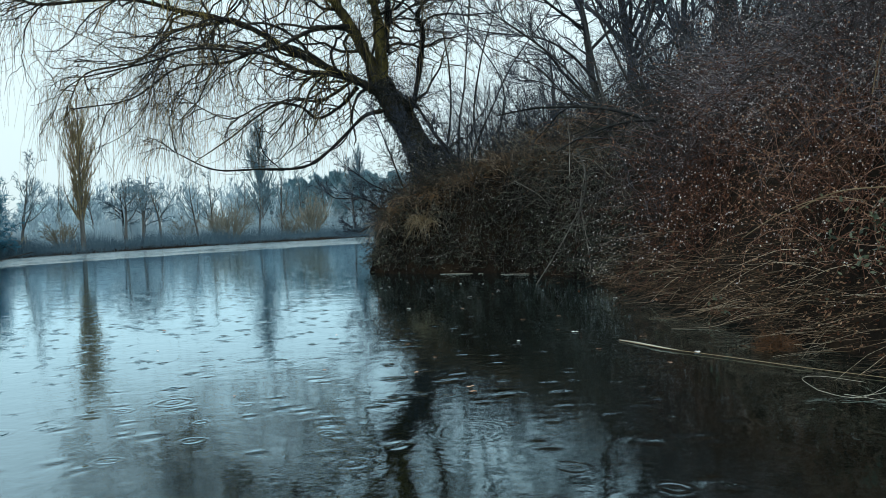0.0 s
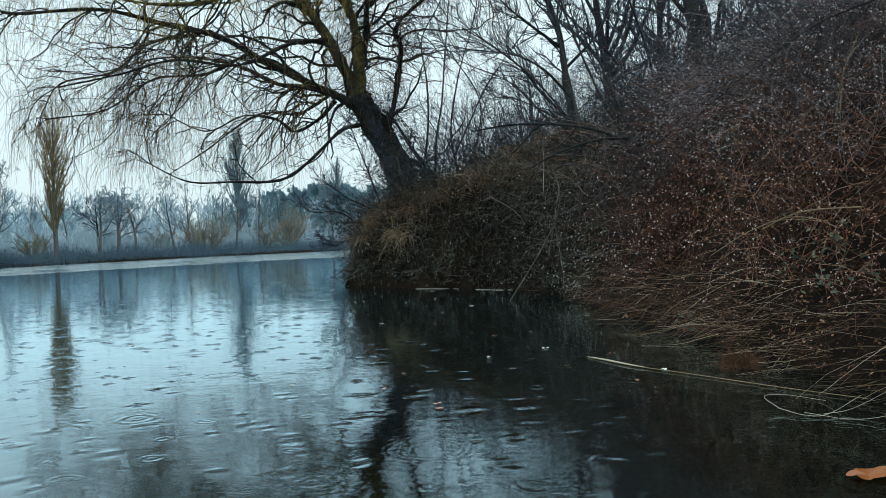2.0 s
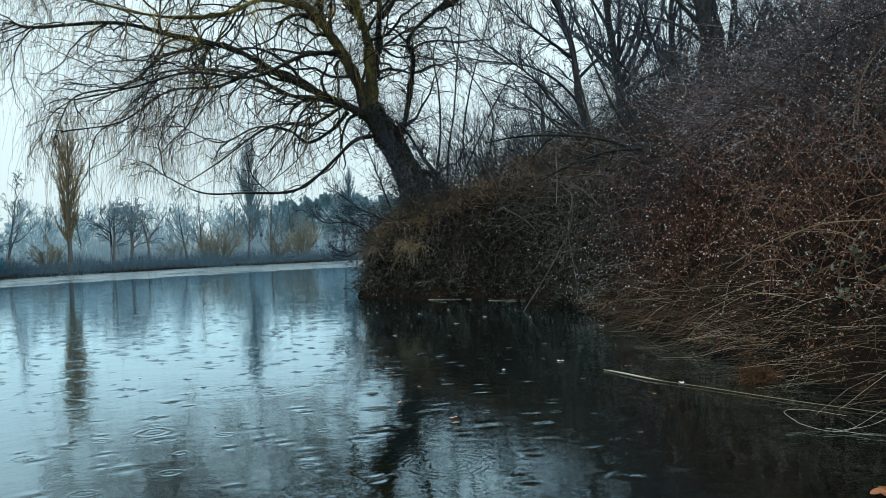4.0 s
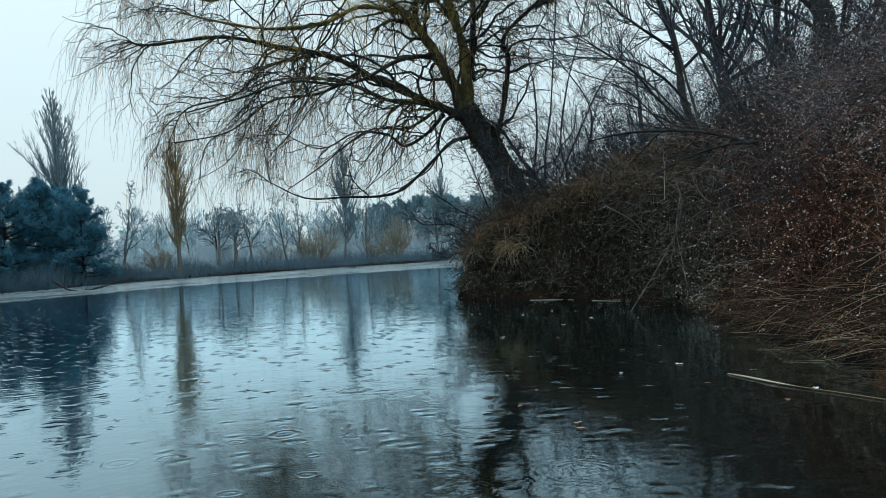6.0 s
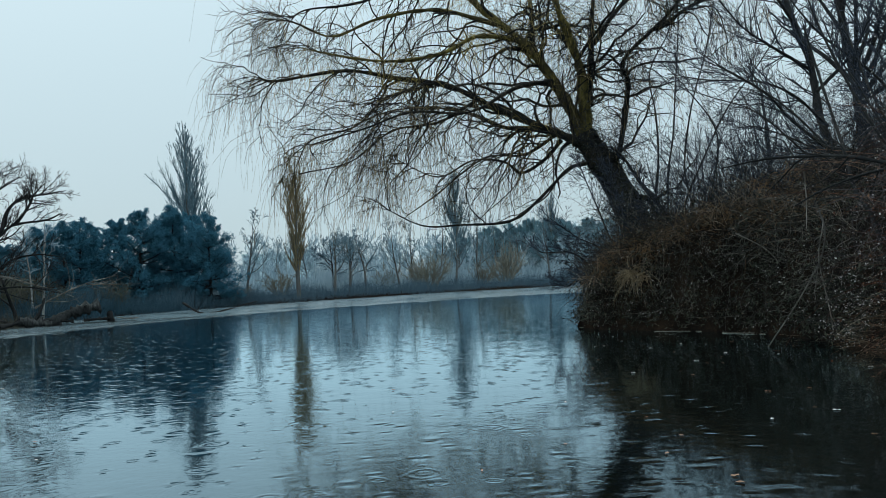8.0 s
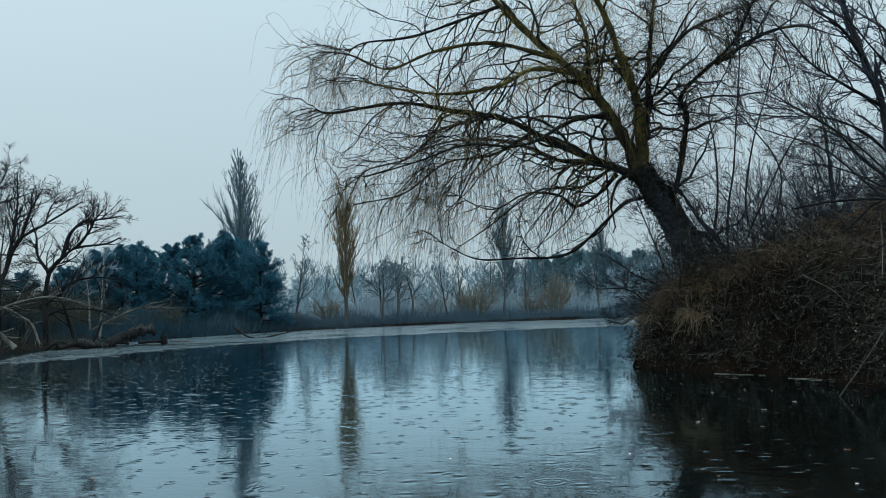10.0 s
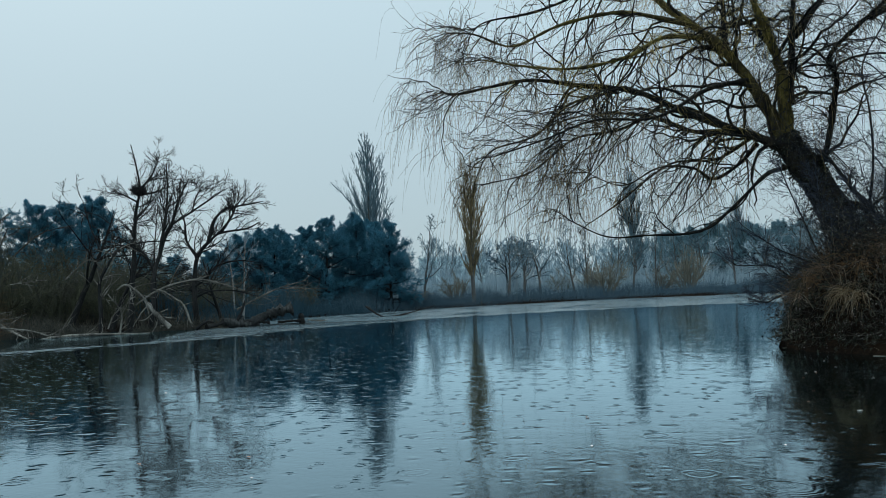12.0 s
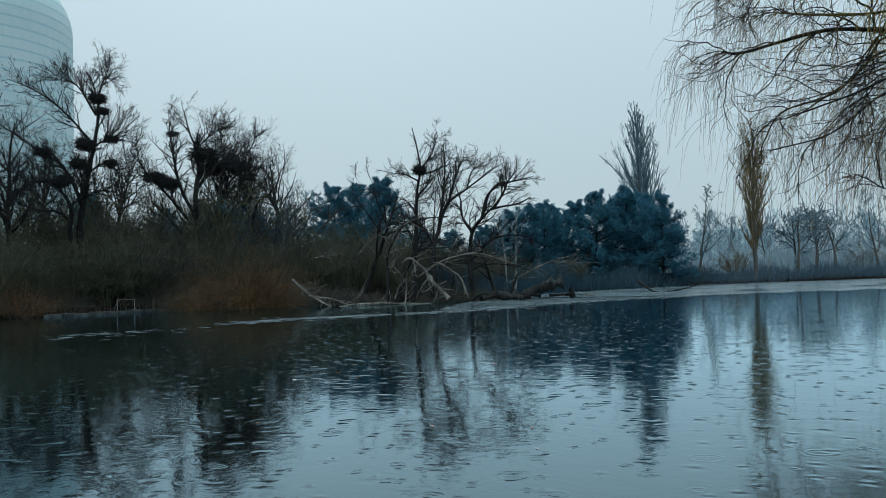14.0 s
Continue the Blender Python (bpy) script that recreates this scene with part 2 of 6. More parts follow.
def water_material():
    """Dark, peaty pond water, ruffled and covered with the rings of raindrops."""
    m, n, l, p = material("rain_pocked_water", 0.0)
    gloss, body, edge, mixed = n.new("ShaderNodeBsdfGlossy"), n.new("ShaderNodeBsdfDiffuse"), n.new("ShaderNodeFresnel"), n.new("ShaderNodeMixShader")
    gloss.inputs["Color"].default_value = (0.71, 0.9, 1.0, 1)
    gloss.inputs["Roughness"].default_value = 0.052
    body.inputs["Color"].default_value = (0.0038, 0.0042, 0.0027, 1)
    edge.inputs["IOR"].default_value = 1.4
    sheen = n.new("ShaderNodeMath")
    sheen.operation, sheen.use_clamp = "MULTIPLY_ADD", True
    sheen.inputs[1].default_value, sheen.inputs[2].default_value = 1.5, 0.055
    l.new(edge.outputs[0], sheen.inputs[0])
    l.new(sheen.outputs[0], mixed.inputs[0])
    l.new(body.outputs[0], mixed.inputs[1])
    l.new(gloss.outputs[0], mixed.inputs[2])
    l.new(mixed.outputs[0], n["Material Output"].inputs["Surface"])
    co = n.new("ShaderNodeTexCoord")

    def num(op, a, b=None, c=None):
        q = n.new("ShaderNodeMath")
        q.operation = op
        for i, v in enumerate((a, b, c)):
            if v is None:
                continue
            if isinstance(v, (int, float)):
                q.inputs[i].default_value = v
            else:
                l.new(v, q.inputs[i])
        return q.outputs[0]

    wob = n.new("ShaderNodeTexNoise")
    wob.inputs["Scale"].default_value, wob.inputs["Detail"].default_value = 4.0, 2.0
    l.new(co.outputs["Object"], wob.inputs["Vector"])
    shift_v, warped = n.new("ShaderNodeVectorMath"), n.new("ShaderNodeVectorMath")
    shift_v.operation = "SCALE"
    shift_v.inputs["Scale"].default_value = 0.09
    l.new(wob.outputs["Color"], shift_v.inputs[0])
    l.new(co.outputs["Object"], warped.inputs[0])
    l.new(shift_v.outputs[0], warped.inputs[1])
    total = None
    for cell, shift, wave, reach, keep, height, wide in ((0.55, 0.0, 0.028, 0.2, 0.18, 0.00012, 1.1), (0.9, 13.7, 0.034, 0.34, 0.3, 0.00013, 2.2), (0.31, 31.3, 0.02, 0.1, 0.2, 0.00011, 1.0), (0.27, 71.9, 0.045, 0.04, 0.3, 0.0007, 0.5), (0.55, 91.3, 0.06, 0.1, 0.3, 0.0007, 0.6)):
        mp = n.new("ShaderNodeMapping")
        mp.inputs["Location"].default_value = (shift, shift * 1.7, 0)
        l.new(warped.outputs[0], mp.inputs[0])
        v = n.new("ShaderNodeTexVoronoi")
        v.voronoi_dimensions = "2D"
        v.inputs["Scale"].default_value = 1 / cell
        v.inputs["Randomness"].default_value = 0.85
        l.new(mp.outputs[0], v.inputs["Vector"])
        sep = n.new("ShaderNodeSeparateColor")
        l.new(v.outputs["Color"], sep.inputs[0])
        d = num("MULTIPLY", v.outputs["Distance"], cell)
        off = num("SUBTRACT", d, num("MULTIPLY", sep.outputs[0], reach))
        ring = num("SINE", num("MULTIPLY", off, 2 * math.pi / wave))
        w = num("DIVIDE", off, wave * wide)
        env = num("EXPONENT", num("MULTIPLY", num("MULTIPLY", w, w), -1.0))
        h = num("MULTIPLY", num("MULTIPLY", ring, env), num("LESS_THAN", sep.outputs[1], keep))
        total = num("MULTIPLY_ADD", h, height, total if total is not None else 0.0)
    for cell, shift, wide, keep, slope in ((0.33, 53.3, 0.032, 0.7, 0.13), (0.47, 17.9, 0.045, 0.6, 0.11)):
        mp = n.new("ShaderNodeMapping")
        mp.inputs["Location"].default_value = (shift, shift * 1.3, 0)
        l.new(warped.outputs[0], mp.inputs[0])
        v = n.new("ShaderNodeTexVoronoi")
        v.voronoi_dimensions = "2D"
        v.inputs["Scale"].default_value = 1 / cell
        l.new(mp.outputs[0], v.inputs["Vector"])
        sep = n.new("ShaderNodeSeparateColor")
        l.new(v.outputs["Color"], sep.inputs[0])
        arm, lee = n.new("ShaderNodeVectorMath"), n.new("ShaderNodeVectorMath")
        arm.operation, lee.operation = "SUBTRACT", "DOT_PRODUCT"
        l.new(mp.outputs[0], arm.inputs[0])
        l.new(v.outputs["Position"], arm.inputs[1])
        l.new(arm.outputs[0], lee.inputs[0])
        lee.inputs[1].default_value = (-0.45, 0.89, 0)
        w = num("DIVIDE", num("MULTIPLY", v.outputs["Distance"], cell), wide)
        env = num("EXPONENT", num("MULTIPLY", num("MULTIPLY", w, w), -1.0))
        h = num("MULTIPLY", num("MULTIPLY", lee.outputs["Value"], env), num("LESS_THAN", sep.outputs[1], keep))
        total = num("MULTIPLY_ADD", h, slope, total)
    for s, amount, sx in ((1.5, 0.002, 0.5), (5.0, 0.0013, 0.8), (14.0, 0.0008, 1.0), (38.0, 0.00022, 0.8)):
        mp = n.new("ShaderNodeMapping")
        mp.inputs["Scale"].default_value = (sx, 1, 1)
        l.new(co.outputs["Object"], mp.inputs[0])
        t = n.new("ShaderNodeTexNoise")
        t.inputs["Scale"].default_value, t.inputs["Detail"].default_value = s, 2.0
        l.new(mp.outputs[0], t.inputs["Vector"])
        total = num("MULTIPLY_ADD", t.outputs[0], amount, total)
    b = n.new("ShaderNodeBump")
    b.inputs["Distance"].default_value = 1.0
    b.inputs["Strength"].default_value = 1.0
    l.new(total, b.inputs["Height"])
    for taker in (gloss, edge):
        l.new(b.outputs[0], taker.inputs["Normal"])
    n.remove(p)
    return m


WATER = water_material()


# ---- mesh helpers ----
def quick_mesh(name, verts, faces, smooth=False):
    """A mesh from arrays of vertices and of faces that all have the same number of corners."""
    me = bpy.data.meshes.new(name)
    verts, faces = np.asarray(verts, np.float32).reshape(-1, 3), np.asarray(faces, np.int32)
    n, k = faces.shape
    me.vertices.add(len(verts))
    me.vertices.foreach_set("co", verts.ravel())
    me.loops.add(n * k)
    me.loops.foreach_set("vertex_index", faces.ravel())
    me.polygons.add(n)
    me.polygons.foreach_set("loop_start", np.arange(0, n * k, k, dtype=np.int32))
    me.polygons.foreach_set("loop_total", np.full(n, k, np.int32))
    me.polygons.foreach_set("use_smooth", np.full(n, smooth))
    me.update(calc_edges=True)
    return me


def unit(v):
    return v / np.maximum(np.linalg.norm(v, axis=-1, keepdims=True), 1e-9)


def tube_arrays(P, R, sides=3):
    """Vertices and faces of tapered stems: P is (stems, points, 3), R is (stems, points)."""
    N, K, _ = P.shape
    T = unit(np.gradient(P, axis=1))
    mean = unit(T.mean(1, keepdims=True))
    ref = np.where(np.abs(mean[..., 2:3]) > 0.8, np.array([1.0, 0, 0]), np.array([0, 0, 1.0])) * np.ones_like(T)
    U = unit(np.cross(T, ref))
    V = np.cross(T, U)
    a = np.arange(sides) * 2 * np.pi / sides
    ring = U[:, :, None] * np.cos(a)[:, None] + V[:, :, None] * np.sin(a)[:, None]
    verts = (P[:, :, None] + ring * R[:, :, None, None]).reshape(-1, 3)
    i = np.arange(N)[:, None, None] * K * sides + np.arange(K - 1)[None, :, None] * sides
    s, s2 = np.arange(sides), (np.arange(sides) + 1) % sides
    faces = np.stack([i + s, i + s2, i + s2 + sides, i + s + sides], -1).reshape(-1, 4)
    return verts, faces


def join(*pairs):
    vs, fs, o = [], [], 0
    for v, f in pairs:
        vs.append(v)
        fs.append(f + o)
        o += len(v)
    return np.concatenate(vs), np.concatenate(fs)


def thing(name, label, category, group="", kind=""):
    return tagged(new(name), label, category, group, kind)


def shape(name, me, mat, parent=None, label=""):
    ob = new(name, me)
    me.materials.append(mat)
    if parent is not None:
        ob.parent = parent
    if label:
        ob["label"] = label
    return ob


def part(name, bm, mat, parent, label=""):
    me = bpy.data.meshes.new(name)
    bm.to_mesh(me)
    bm.free()
    return shape(name, me, mat, parent, label)


def stuff(name, arrays, mat, label, category):
    return tagged(shape(name, quick_mesh(name, *arrays), mat), label, category, "", "stuff")


def spline(pts, per=5):
    """A smooth line through a few points."""
    p = np.array(pts, float)
    q = np.vstack([2 * p[0] - p[1], p, 2 * p[-1] - p[-2]])
    out = []
    for i in range(1, len(q) - 2):
        for u in np.arange(per) / per:
            a, b, c, d = q[i - 1], q[i], q[i + 1], q[i + 2]
            out.append(0.5 * (2 * b + (c - a) * u + (2 * a - 5 * b + 4 * c - d) * u * u + (3 * b - a - 3 * c + d) * u ** 3))
    out.append(p[-1])
    return np.array(out)


def limb_arrays(pts, r0, r1, sides=9, rough=0.06, g=rng, per=5, power=1.0, ridge=0.0):
    """One gnarled limb through the points, tapering from r0 to r1."""
    line = spline(pts, per)
    u = np.linspace(0, 1, len(line)) ** power
    R = (r0 + (r1 - r0) * u) * (1 + rough * g.standard_normal(len(line)))
    v, f = tube_arrays(line[None], R[None], sides)
    c = np.repeat(line, sides, 0)
    k, a = np.repeat(np.arange(len(line)), sides), np.tile(np.arange(sides), len(line)) * 2 * np.pi / sides
    fold = ridge * (np.sin(6 * a + 0.35 * k) + 0.7 * np.sin(11 * a - 0.22 * k + 1))
    v = c + (v - c) * (1 + fold[:, None] + rough * g.standard_normal((len(v), 1)))
    return v, f, line, R


def grow(start, way, length, r0, K=7, wander=0.15, pull=(0, 0, 0), r1=0.35, g=rng):
    """Stems from start points; pull, one for all or one a step, bends them on the way."""
    N = len(start)
    P, d = np.zeros((N, K, 3)), unit(way)
    P[:, 0] = start
    step = (length / (K - 1))[:, None]
    pull = np.broadcast_to(np.asarray(pull, float), (K, 3))
    for k in range(1, K):
        d = unit(d + g.normal(0, wander, (N, 3)) + pull[k])
        P[:, k] = P[:, k - 1] + d * step
    R = r0[:, None] * np.linspace(1, r1, K)[None]
    return P, R


def shoots(P, R, each, f0=0.25, f1=1.0, spread=(30, 60), size=(0.4, 0.7), thick=0.6, g=rng, lift=0.0, reach=None, fade=0.45):
    """Where side shoots leave the stems P: starts, ways, lengths, radii."""
    N, K, _ = P.shape
    i = np.repeat(np.arange(N), each)
    u = g.uniform(f0, f1, len(i)) * (K - 1)
    k = np.minimum(u.astype(int), K - 2)
    w = (u - k)[:, None]
    s = P[i, k] * (1 - w) + P[i, k + 1] * w
    t = unit(P[i, k + 1] - P[i, k])
    side = unit(np.cross(t, g.standard_normal((len(i), 3))))
    a = np.radians(g.uniform(*spread, len(i)))[:, None]
    d = t * np.cos(a) + side * np.sin(a)
    d[:, 2] += lift
    full = np.linalg.norm(np.diff(P, axis=1), axis=2).sum(1) if reach is None else np.full(N, reach)
    L = full[i] * g.uniform(*size, len(i)) * (1 - fade * (u / (K - 1)))
    r = (R[i, k] * (1 - w[:, 0]) + R[i, k + 1] * w[:, 0]) * thick
    return s, d, L, r


def leaf_arrays(at, way, up, length, width):
    """Folded leaves or blades: two quads each, along way."""
    w = unit(way)
    s = unit(np.cross(w, up))
    n = np.cross(s, w)
    L, W = length[:, None], width[:, None]
    a, b = at, at + w * L
    mid = at + w * L * 0.5 + n * L * 0.08
    v = np.stack([a, mid + s * W - n * W * 0.4, b, mid - s * W - n * W * 0.4, mid], 1).reshape(-1, 3)
    i = np.arange(len(at))[:, None] * 5
    f = np.concatenate([i + [0, 1, 2, 4], i + [0, 4, 2, 3]], 0)
    return v, f


# ---- ground, water, ice ----
SHORE = np.array([
    (2.25, 1.2), (2.2, 3.2), (2.0, 5.0), (1.85, 7), (1.75, 8.8), (1.6, 10.2), (0.95, 11.8), (-0.2, 12.6), (-1.12, 13.2), (-1.64, 14.2),
    (-1.46, 15.6), (-0.2, 18), (3, 24), (9, 38), (14, 55), (12, 72), (-4, 76), (-8.7, 75.5), (-21, 69.5), (-28.5, 57.5),
    (-31, 45), (-30.6, 38), (-29.6, 31), (-31.6, 26), (-33.5, 20.5), (-35, 15.5), (-36.6, 12), (-36, 7), (-36, -5), (-20, -9),
    (-6, -2.6), (-1.6, 0.25), (0.8, 0.45)])


def inland(x, y):
    """Metres from the water's edge, minus on the water."""
    x, y = np.asarray(x, float), np.asarray(y, float)
    a, b = SHORE, np.roll(SHORE, -1, 0)
    best, inside = np.full(x.shape, 1e9), np.zeros(x.shape, bool)
    for (ax, ay), (bx, by) in zip(a, b):
        ex, ey = bx - ax, by - ay
        u = np.clip(((x - ax) * ex + (y - ay) * ey) / (ex * ex + ey * ey), 0, 1)
        best = np.minimum(best, np.hypot(x - ax - u * ex, y - ay - u * ey))
        cross = (ay > y) != (by > y)
        inside ^= cross & (x < ax + (y - ay) * ex / (ey if ey else 1e-9))
    return np.where(inside, -best, best)


def smooth(a, b, v):
    u = np.clip((v - a) / (b - a), 0, 1)
    return u * u * (3 - 2 * u)


def rough(x, y):
    return 0.12 * np.sin(1.9 * x + 0.7 * y) * np.sin(1.3 * y - 0.6 * x + 1) + 0.06 * np.sin(4.3 * x + 2) * np.sin(3.7 * y + x)


def ground_z(x, y):
    s = inland(x, y)
    o = np.maximum(s, 0)
    hill = np.interp(y, [0.5, 3.0, 8, 9.5, 11, 12.5, 13.2, 14, 15, 18, 30, 60], [0.1, 2.8, 3.0, 2.4, 1.5, 1.35, 1.1, 0.75, 0.8, 1.1, 1.4, 0.8])
    steep = np.interp(y, [8, 9.5, 11, 14, 16], [1.35, 0.9, 0.42, 0.45, 1.2])
    right = smooth(-3.0, -1.6, x) * smooth(0.5, 2.5, y) * (1 - smooth(30, 60, y))
    right = np.maximum(right, smooth(2, 5, x) * (1 - smooth(30, 60, y)))
    cut = np.interp(y, [4, 8, 11.5, 13.5, 15.5, 20], [0.25, 0.3, 0.62, 0.75, 0.55, 0.4])
    bank = cut * (1 - np.exp(-o / 0.1)) + hill * (1 - np.exp(-o / steep)) + rough(x, y) * np.minimum(o, 1)
    flat = 0.22 * (1 - np.exp(-o / 0.35)) + 0.75 * (1 - np.exp(-o / 12)) + 0.3 * rough(x * 0.4, y * 0.4) * np.minimum(o, 1)
    z = flat + (bank - flat) * right
    return np.where(s > 0, z, -0.9 * (1 - np.exp(np.minimum(s, 0) / 1.2)) - 0.02)


def lines(lo, hi, a, b, fine):
    """Grid lines, close together from a to b, wider and wider towards lo and hi."""
    mid = list(np.arange(a, b, fine))
    right, left, s, v = [], [], fine, b
    while v < hi:
        right.append(v)
        s *= 1.16
        v += s
    s, v = fine, a - fine
    while v > lo:
        left.append(v)
        s *= 1.16
        v -= s
    return np.array([lo] + left[::-1] + mid + right + [hi])


gx, gy = lines(-1500, 1500, -3.2, 7.5, 0.16), lines(-700, 2500, 0.0, 20.0, 0.16)
X, Y = np.meshgrid(gx, gy)
Z = ground_z(X, Y)
i = np.arange((len(gy) - 1))[:, None] * len(gx) + np.arange(len(gx) - 1)[None]
ground = shape("ground", quick_mesh("ground", np.stack([X, Y, Z], -1), np.stack([i, i + 1, i + 1 + len(gx), i + len(gx)], -1).reshape(-1, 4), True), SOIL)
tagged(ground, "dark leaf-littered soil of the pond banks", "ground", "", "structure")

wx, wy = np.linspace(-60, 30, 10), np.linspace(-20, 90, 12)
X, Y = np.meshgrid(wx, wy)
i = np.arange(11)[:, None] * 10 + np.arange(9)[None]
water = shape("water", quick_mesh("water", np.stack([X, Y, X * 0], -1), np.stack([i, i + 1, i + 11, i + 10], -1).reshape(-1, 4)), WATER)
tagged(water, "dark pond water pocked by rain rings", "water", "", "structure")


def ice_sheet(outer, inner, mat, label):
    """A thin, ragged sheet of ice between two lines."""
    o, q = spline(outer, 24), spline(inner, 24)
    m = 110

    def even(line):
        k = np.linspace(0, len(line) - 1, m)
        return np.stack([np.interp(k, np.arange(len(line)), line[:, 0]), np.interp(k, np.arange(len(line)), line[:, 1])], 1)

    o, q = even(o), even(q)
    q = q + (q - o) / np.linalg.norm(q - o, axis=1)[:, None] * rng.normal(0, 0.5, (m, 1))
    v = np.concatenate([np.c_[o, np.full(m, 0.006)], np.c_[q, np.full(m, 0.006)], np.c_[q, np.full(m, -0.01)]])
    k = np.arange(m - 1)
    f = np.concatenate([np.stack([k, k + 1, k + 1 + m, k + m], 1), np.stack([k + m, k + 1 + m, k + 1 + 2 * m, k + 2 * m], 1)])
    return tagged(shape("ice", quick_mesh("ice", v, f), mat), label, "ice", "", "structure")


ice_sheet([(12.5, 73), (-4, 77), (-9, 76.5), (-22, 70.5), (-29.5, 58), (-32, 45), (-31.5, 36), (-29.5, 30)], [(12, 45), (3, 44), (-4, 43), (-9, 41.5), (-13.5, 37.5), (-17, 33), (-20, 29.5), (-25, 27)], ICE, "rim of thin grey ice along the far shore")


ice_sheet([(-29, 29.5), (-26.6, 25.4), (-25, 23), (-23, 20.5), (-21, 18)], [(-18, 30.5), (-19.2, 27.2), (-19.7, 24.5), (-20, 21.5), (-19.8, 18)], ICE_THIN, "clear thin ice in the shallows of the wooded shore")


def slush(line, n, wide, size, label, seed):
    """Thin flakes of ice adrift along a line."""
    g = np.random.default_rng(seed)
    p = spline(line, 30)
    i = g.integers(0, len(p), n)
    at = p[i] + g.normal(0, 1, (n, 2)) * [wide, 0.5] * g.uniform(0.2, 1.2, (n, 1))
    a = np.linspace(0, 2 * np.pi, 7, endpoint=False)
    r = size * g.uniform(0.3, 1.3, (n, 1)) ** 1.5 * g.uniform(0.6, 1.2, (n, 7))
    v = np.stack([at[:, :1] + np.cos(a) * r * 0.8, at[:, 1:] + np.sin(a) * r * 1.6, np.full((n, 7), 0.004) + g.uniform(0, 0.003, (n, 1))], -1)
    k = np.arange(n)[:, None] * 7
    f = np.concatenate([k + [0, j, j + 1] for j in range(1, 6)])
    tagged(shape("slush", quick_mesh("slush", v.reshape(-1, 3), f), SLUSH), label, "ice", "", "stuff")


slush([(-18.2, 30.5), (-19.4, 27), (-19.9, 24.2), (-19.9, 21), (-19.3, 18.5), (-19.7, 16), (-20.6, 14), (-21.2, 12), (-20.9, 10)], 900, 0.7, 0.13, "streak of broken slush ice off the wooded shore", 8)
slush([(-20, 8.8), (-20.2, 7.2), (-20.3, 5.6)], 70, 0.9, 0.1, "patch of broken slush ice on the pond", 9)


# ---- trees ----
def bare_tree(name, label, height, r, seed, bark, twig, spread=(25, 50), lean=(0, 0), forks=9, upward=0.04, bare=0.3, category="tree", fine=5, sz=(0.35, 0.6), group="bare trees", thickness=1.0):
    """A leafless tree: a trunk, limbs, branches and twigs."""
    g = np.random.default_rng(seed)
    root = thing(name, label, category, group)
    P0, R0 = grow(np.zeros((1, 3)) - [[0, 0, 0.3]], np.array([[lean[0], lean[1], 1.0]]), np.array([height]), np.array([r]), 10, 0.06, (0, 0, 0.03), 0.12, g)
    P1, R1 = grow(*shoots(P0, R0, forks, bare, 0.95, spread, sz, 0.6, g), K=8, wander=0.16, pull=(0, 0, upward), r1=0.25, g=g)
    P2, R2 = grow(*shoots(P1, R1, 6, 0.2, 1, (25, 60), (0.35, 0.65), 0.55, g), K=6, wander=0.2, pull=(0, 0, upward), r1=0.3, g=g)
    P3, R3 = grow(*shoots(P2, R2, fine, 0.2, 1, (25, 60), (0.4, 0.7), 0.6, g), K=5, wander=0.2, pull=(0, 0, upward), r1=0.4, g=g)
    R2, R3 = np.maximum(R2, 0.006 * thickness), np.maximum(R3, 0.0045 * thickness)
    shape("trunk", quick_mesh("trunk", *tube_arrays(P0, R0, 8), True), bark, root)
    for k in range(len(P1)):
        shape("limb", quick_mesh("limb", *tube_arrays(P1[k:k + 1], R1[k:k + 1], 5), True), bark, root)
    tagged(shape("crown", quick_mesh("crown", *join(tube_arrays(P2, R2, 3), tube_arrays(P3, R3, 3))), twig, root), kind="stuff")
    return root


def poplar(name, label, height, seed, bark, twig, n=46, swell=(0.16, 0.3, 0.26, 0.1), plume=(13, 5), low=0.13, bend=0.1, open_=(24, 40), fat=1.0):
    """A narrow poplar: steep limbs that each end in a plume of upright twigs."""
    g = np.random.default_rng(seed)
    root = thing(name, label, "poplar", "poplars")
    P0, R0 = grow(np.zeros((1, 3)) - [[0, 0, 0.3]], np.array([[0, 0, 1.0]]), np.array([height * 0.97]), np.array([height * 0.016]), 14, 0.015, (0, 0, 0.05), 0.1, g)
    s, d, L, r = shoots(P0, R0, n, low, 0.9, open_, (1, 1), 0.42, g)
    L = height * np.interp(s[:, 2] / height, [0.12, 0.3, 0.55, 0.9], swell) * g.uniform(0.7, 1.15, len(s))
    P1, R1 = grow(s, d, L, r, 9, 0.06, (0, 0, bend), 0.3, g)
    P2, R2 = grow(*shoots(P1, R1, plume[0], 0.15, 1, (10, 27), (0.22, 0.45), 0.6, g), K=5, wander=0.07, pull=(0, 0, 0.18), r1=0.4, g=g)
    P3, R3 = grow(*shoots(P2, R2, plume[1], 0.1, 1, (14, 38), (0.35, 0.65), 0.7, g), K=4, wander=0.1, pull=(0, 0, 0.12), r1=0.5, g=g)
    R1, R2, R3 = np.maximum(R1, 0.014 * fat), np.maximum(R2, 0.0075 * fat), np.maximum(R3, 0.0052 * fat)
    shape("trunk", quick_mesh("trunk", *tube_arrays(P0, R0, 7), True), bark, root)
    for k in range(n):
        shape("limb", quick_mesh("limb", *tube_arrays(P1[k:k + 1], R1[k:k + 1], 4), True), twig, root)
    tagged(shape("crown", quick_mesh("crown", *join(tube_arrays(P2, R2, 3), tube_arrays(P3, R3, 3))), twig, root), kind="stuff")
    return root


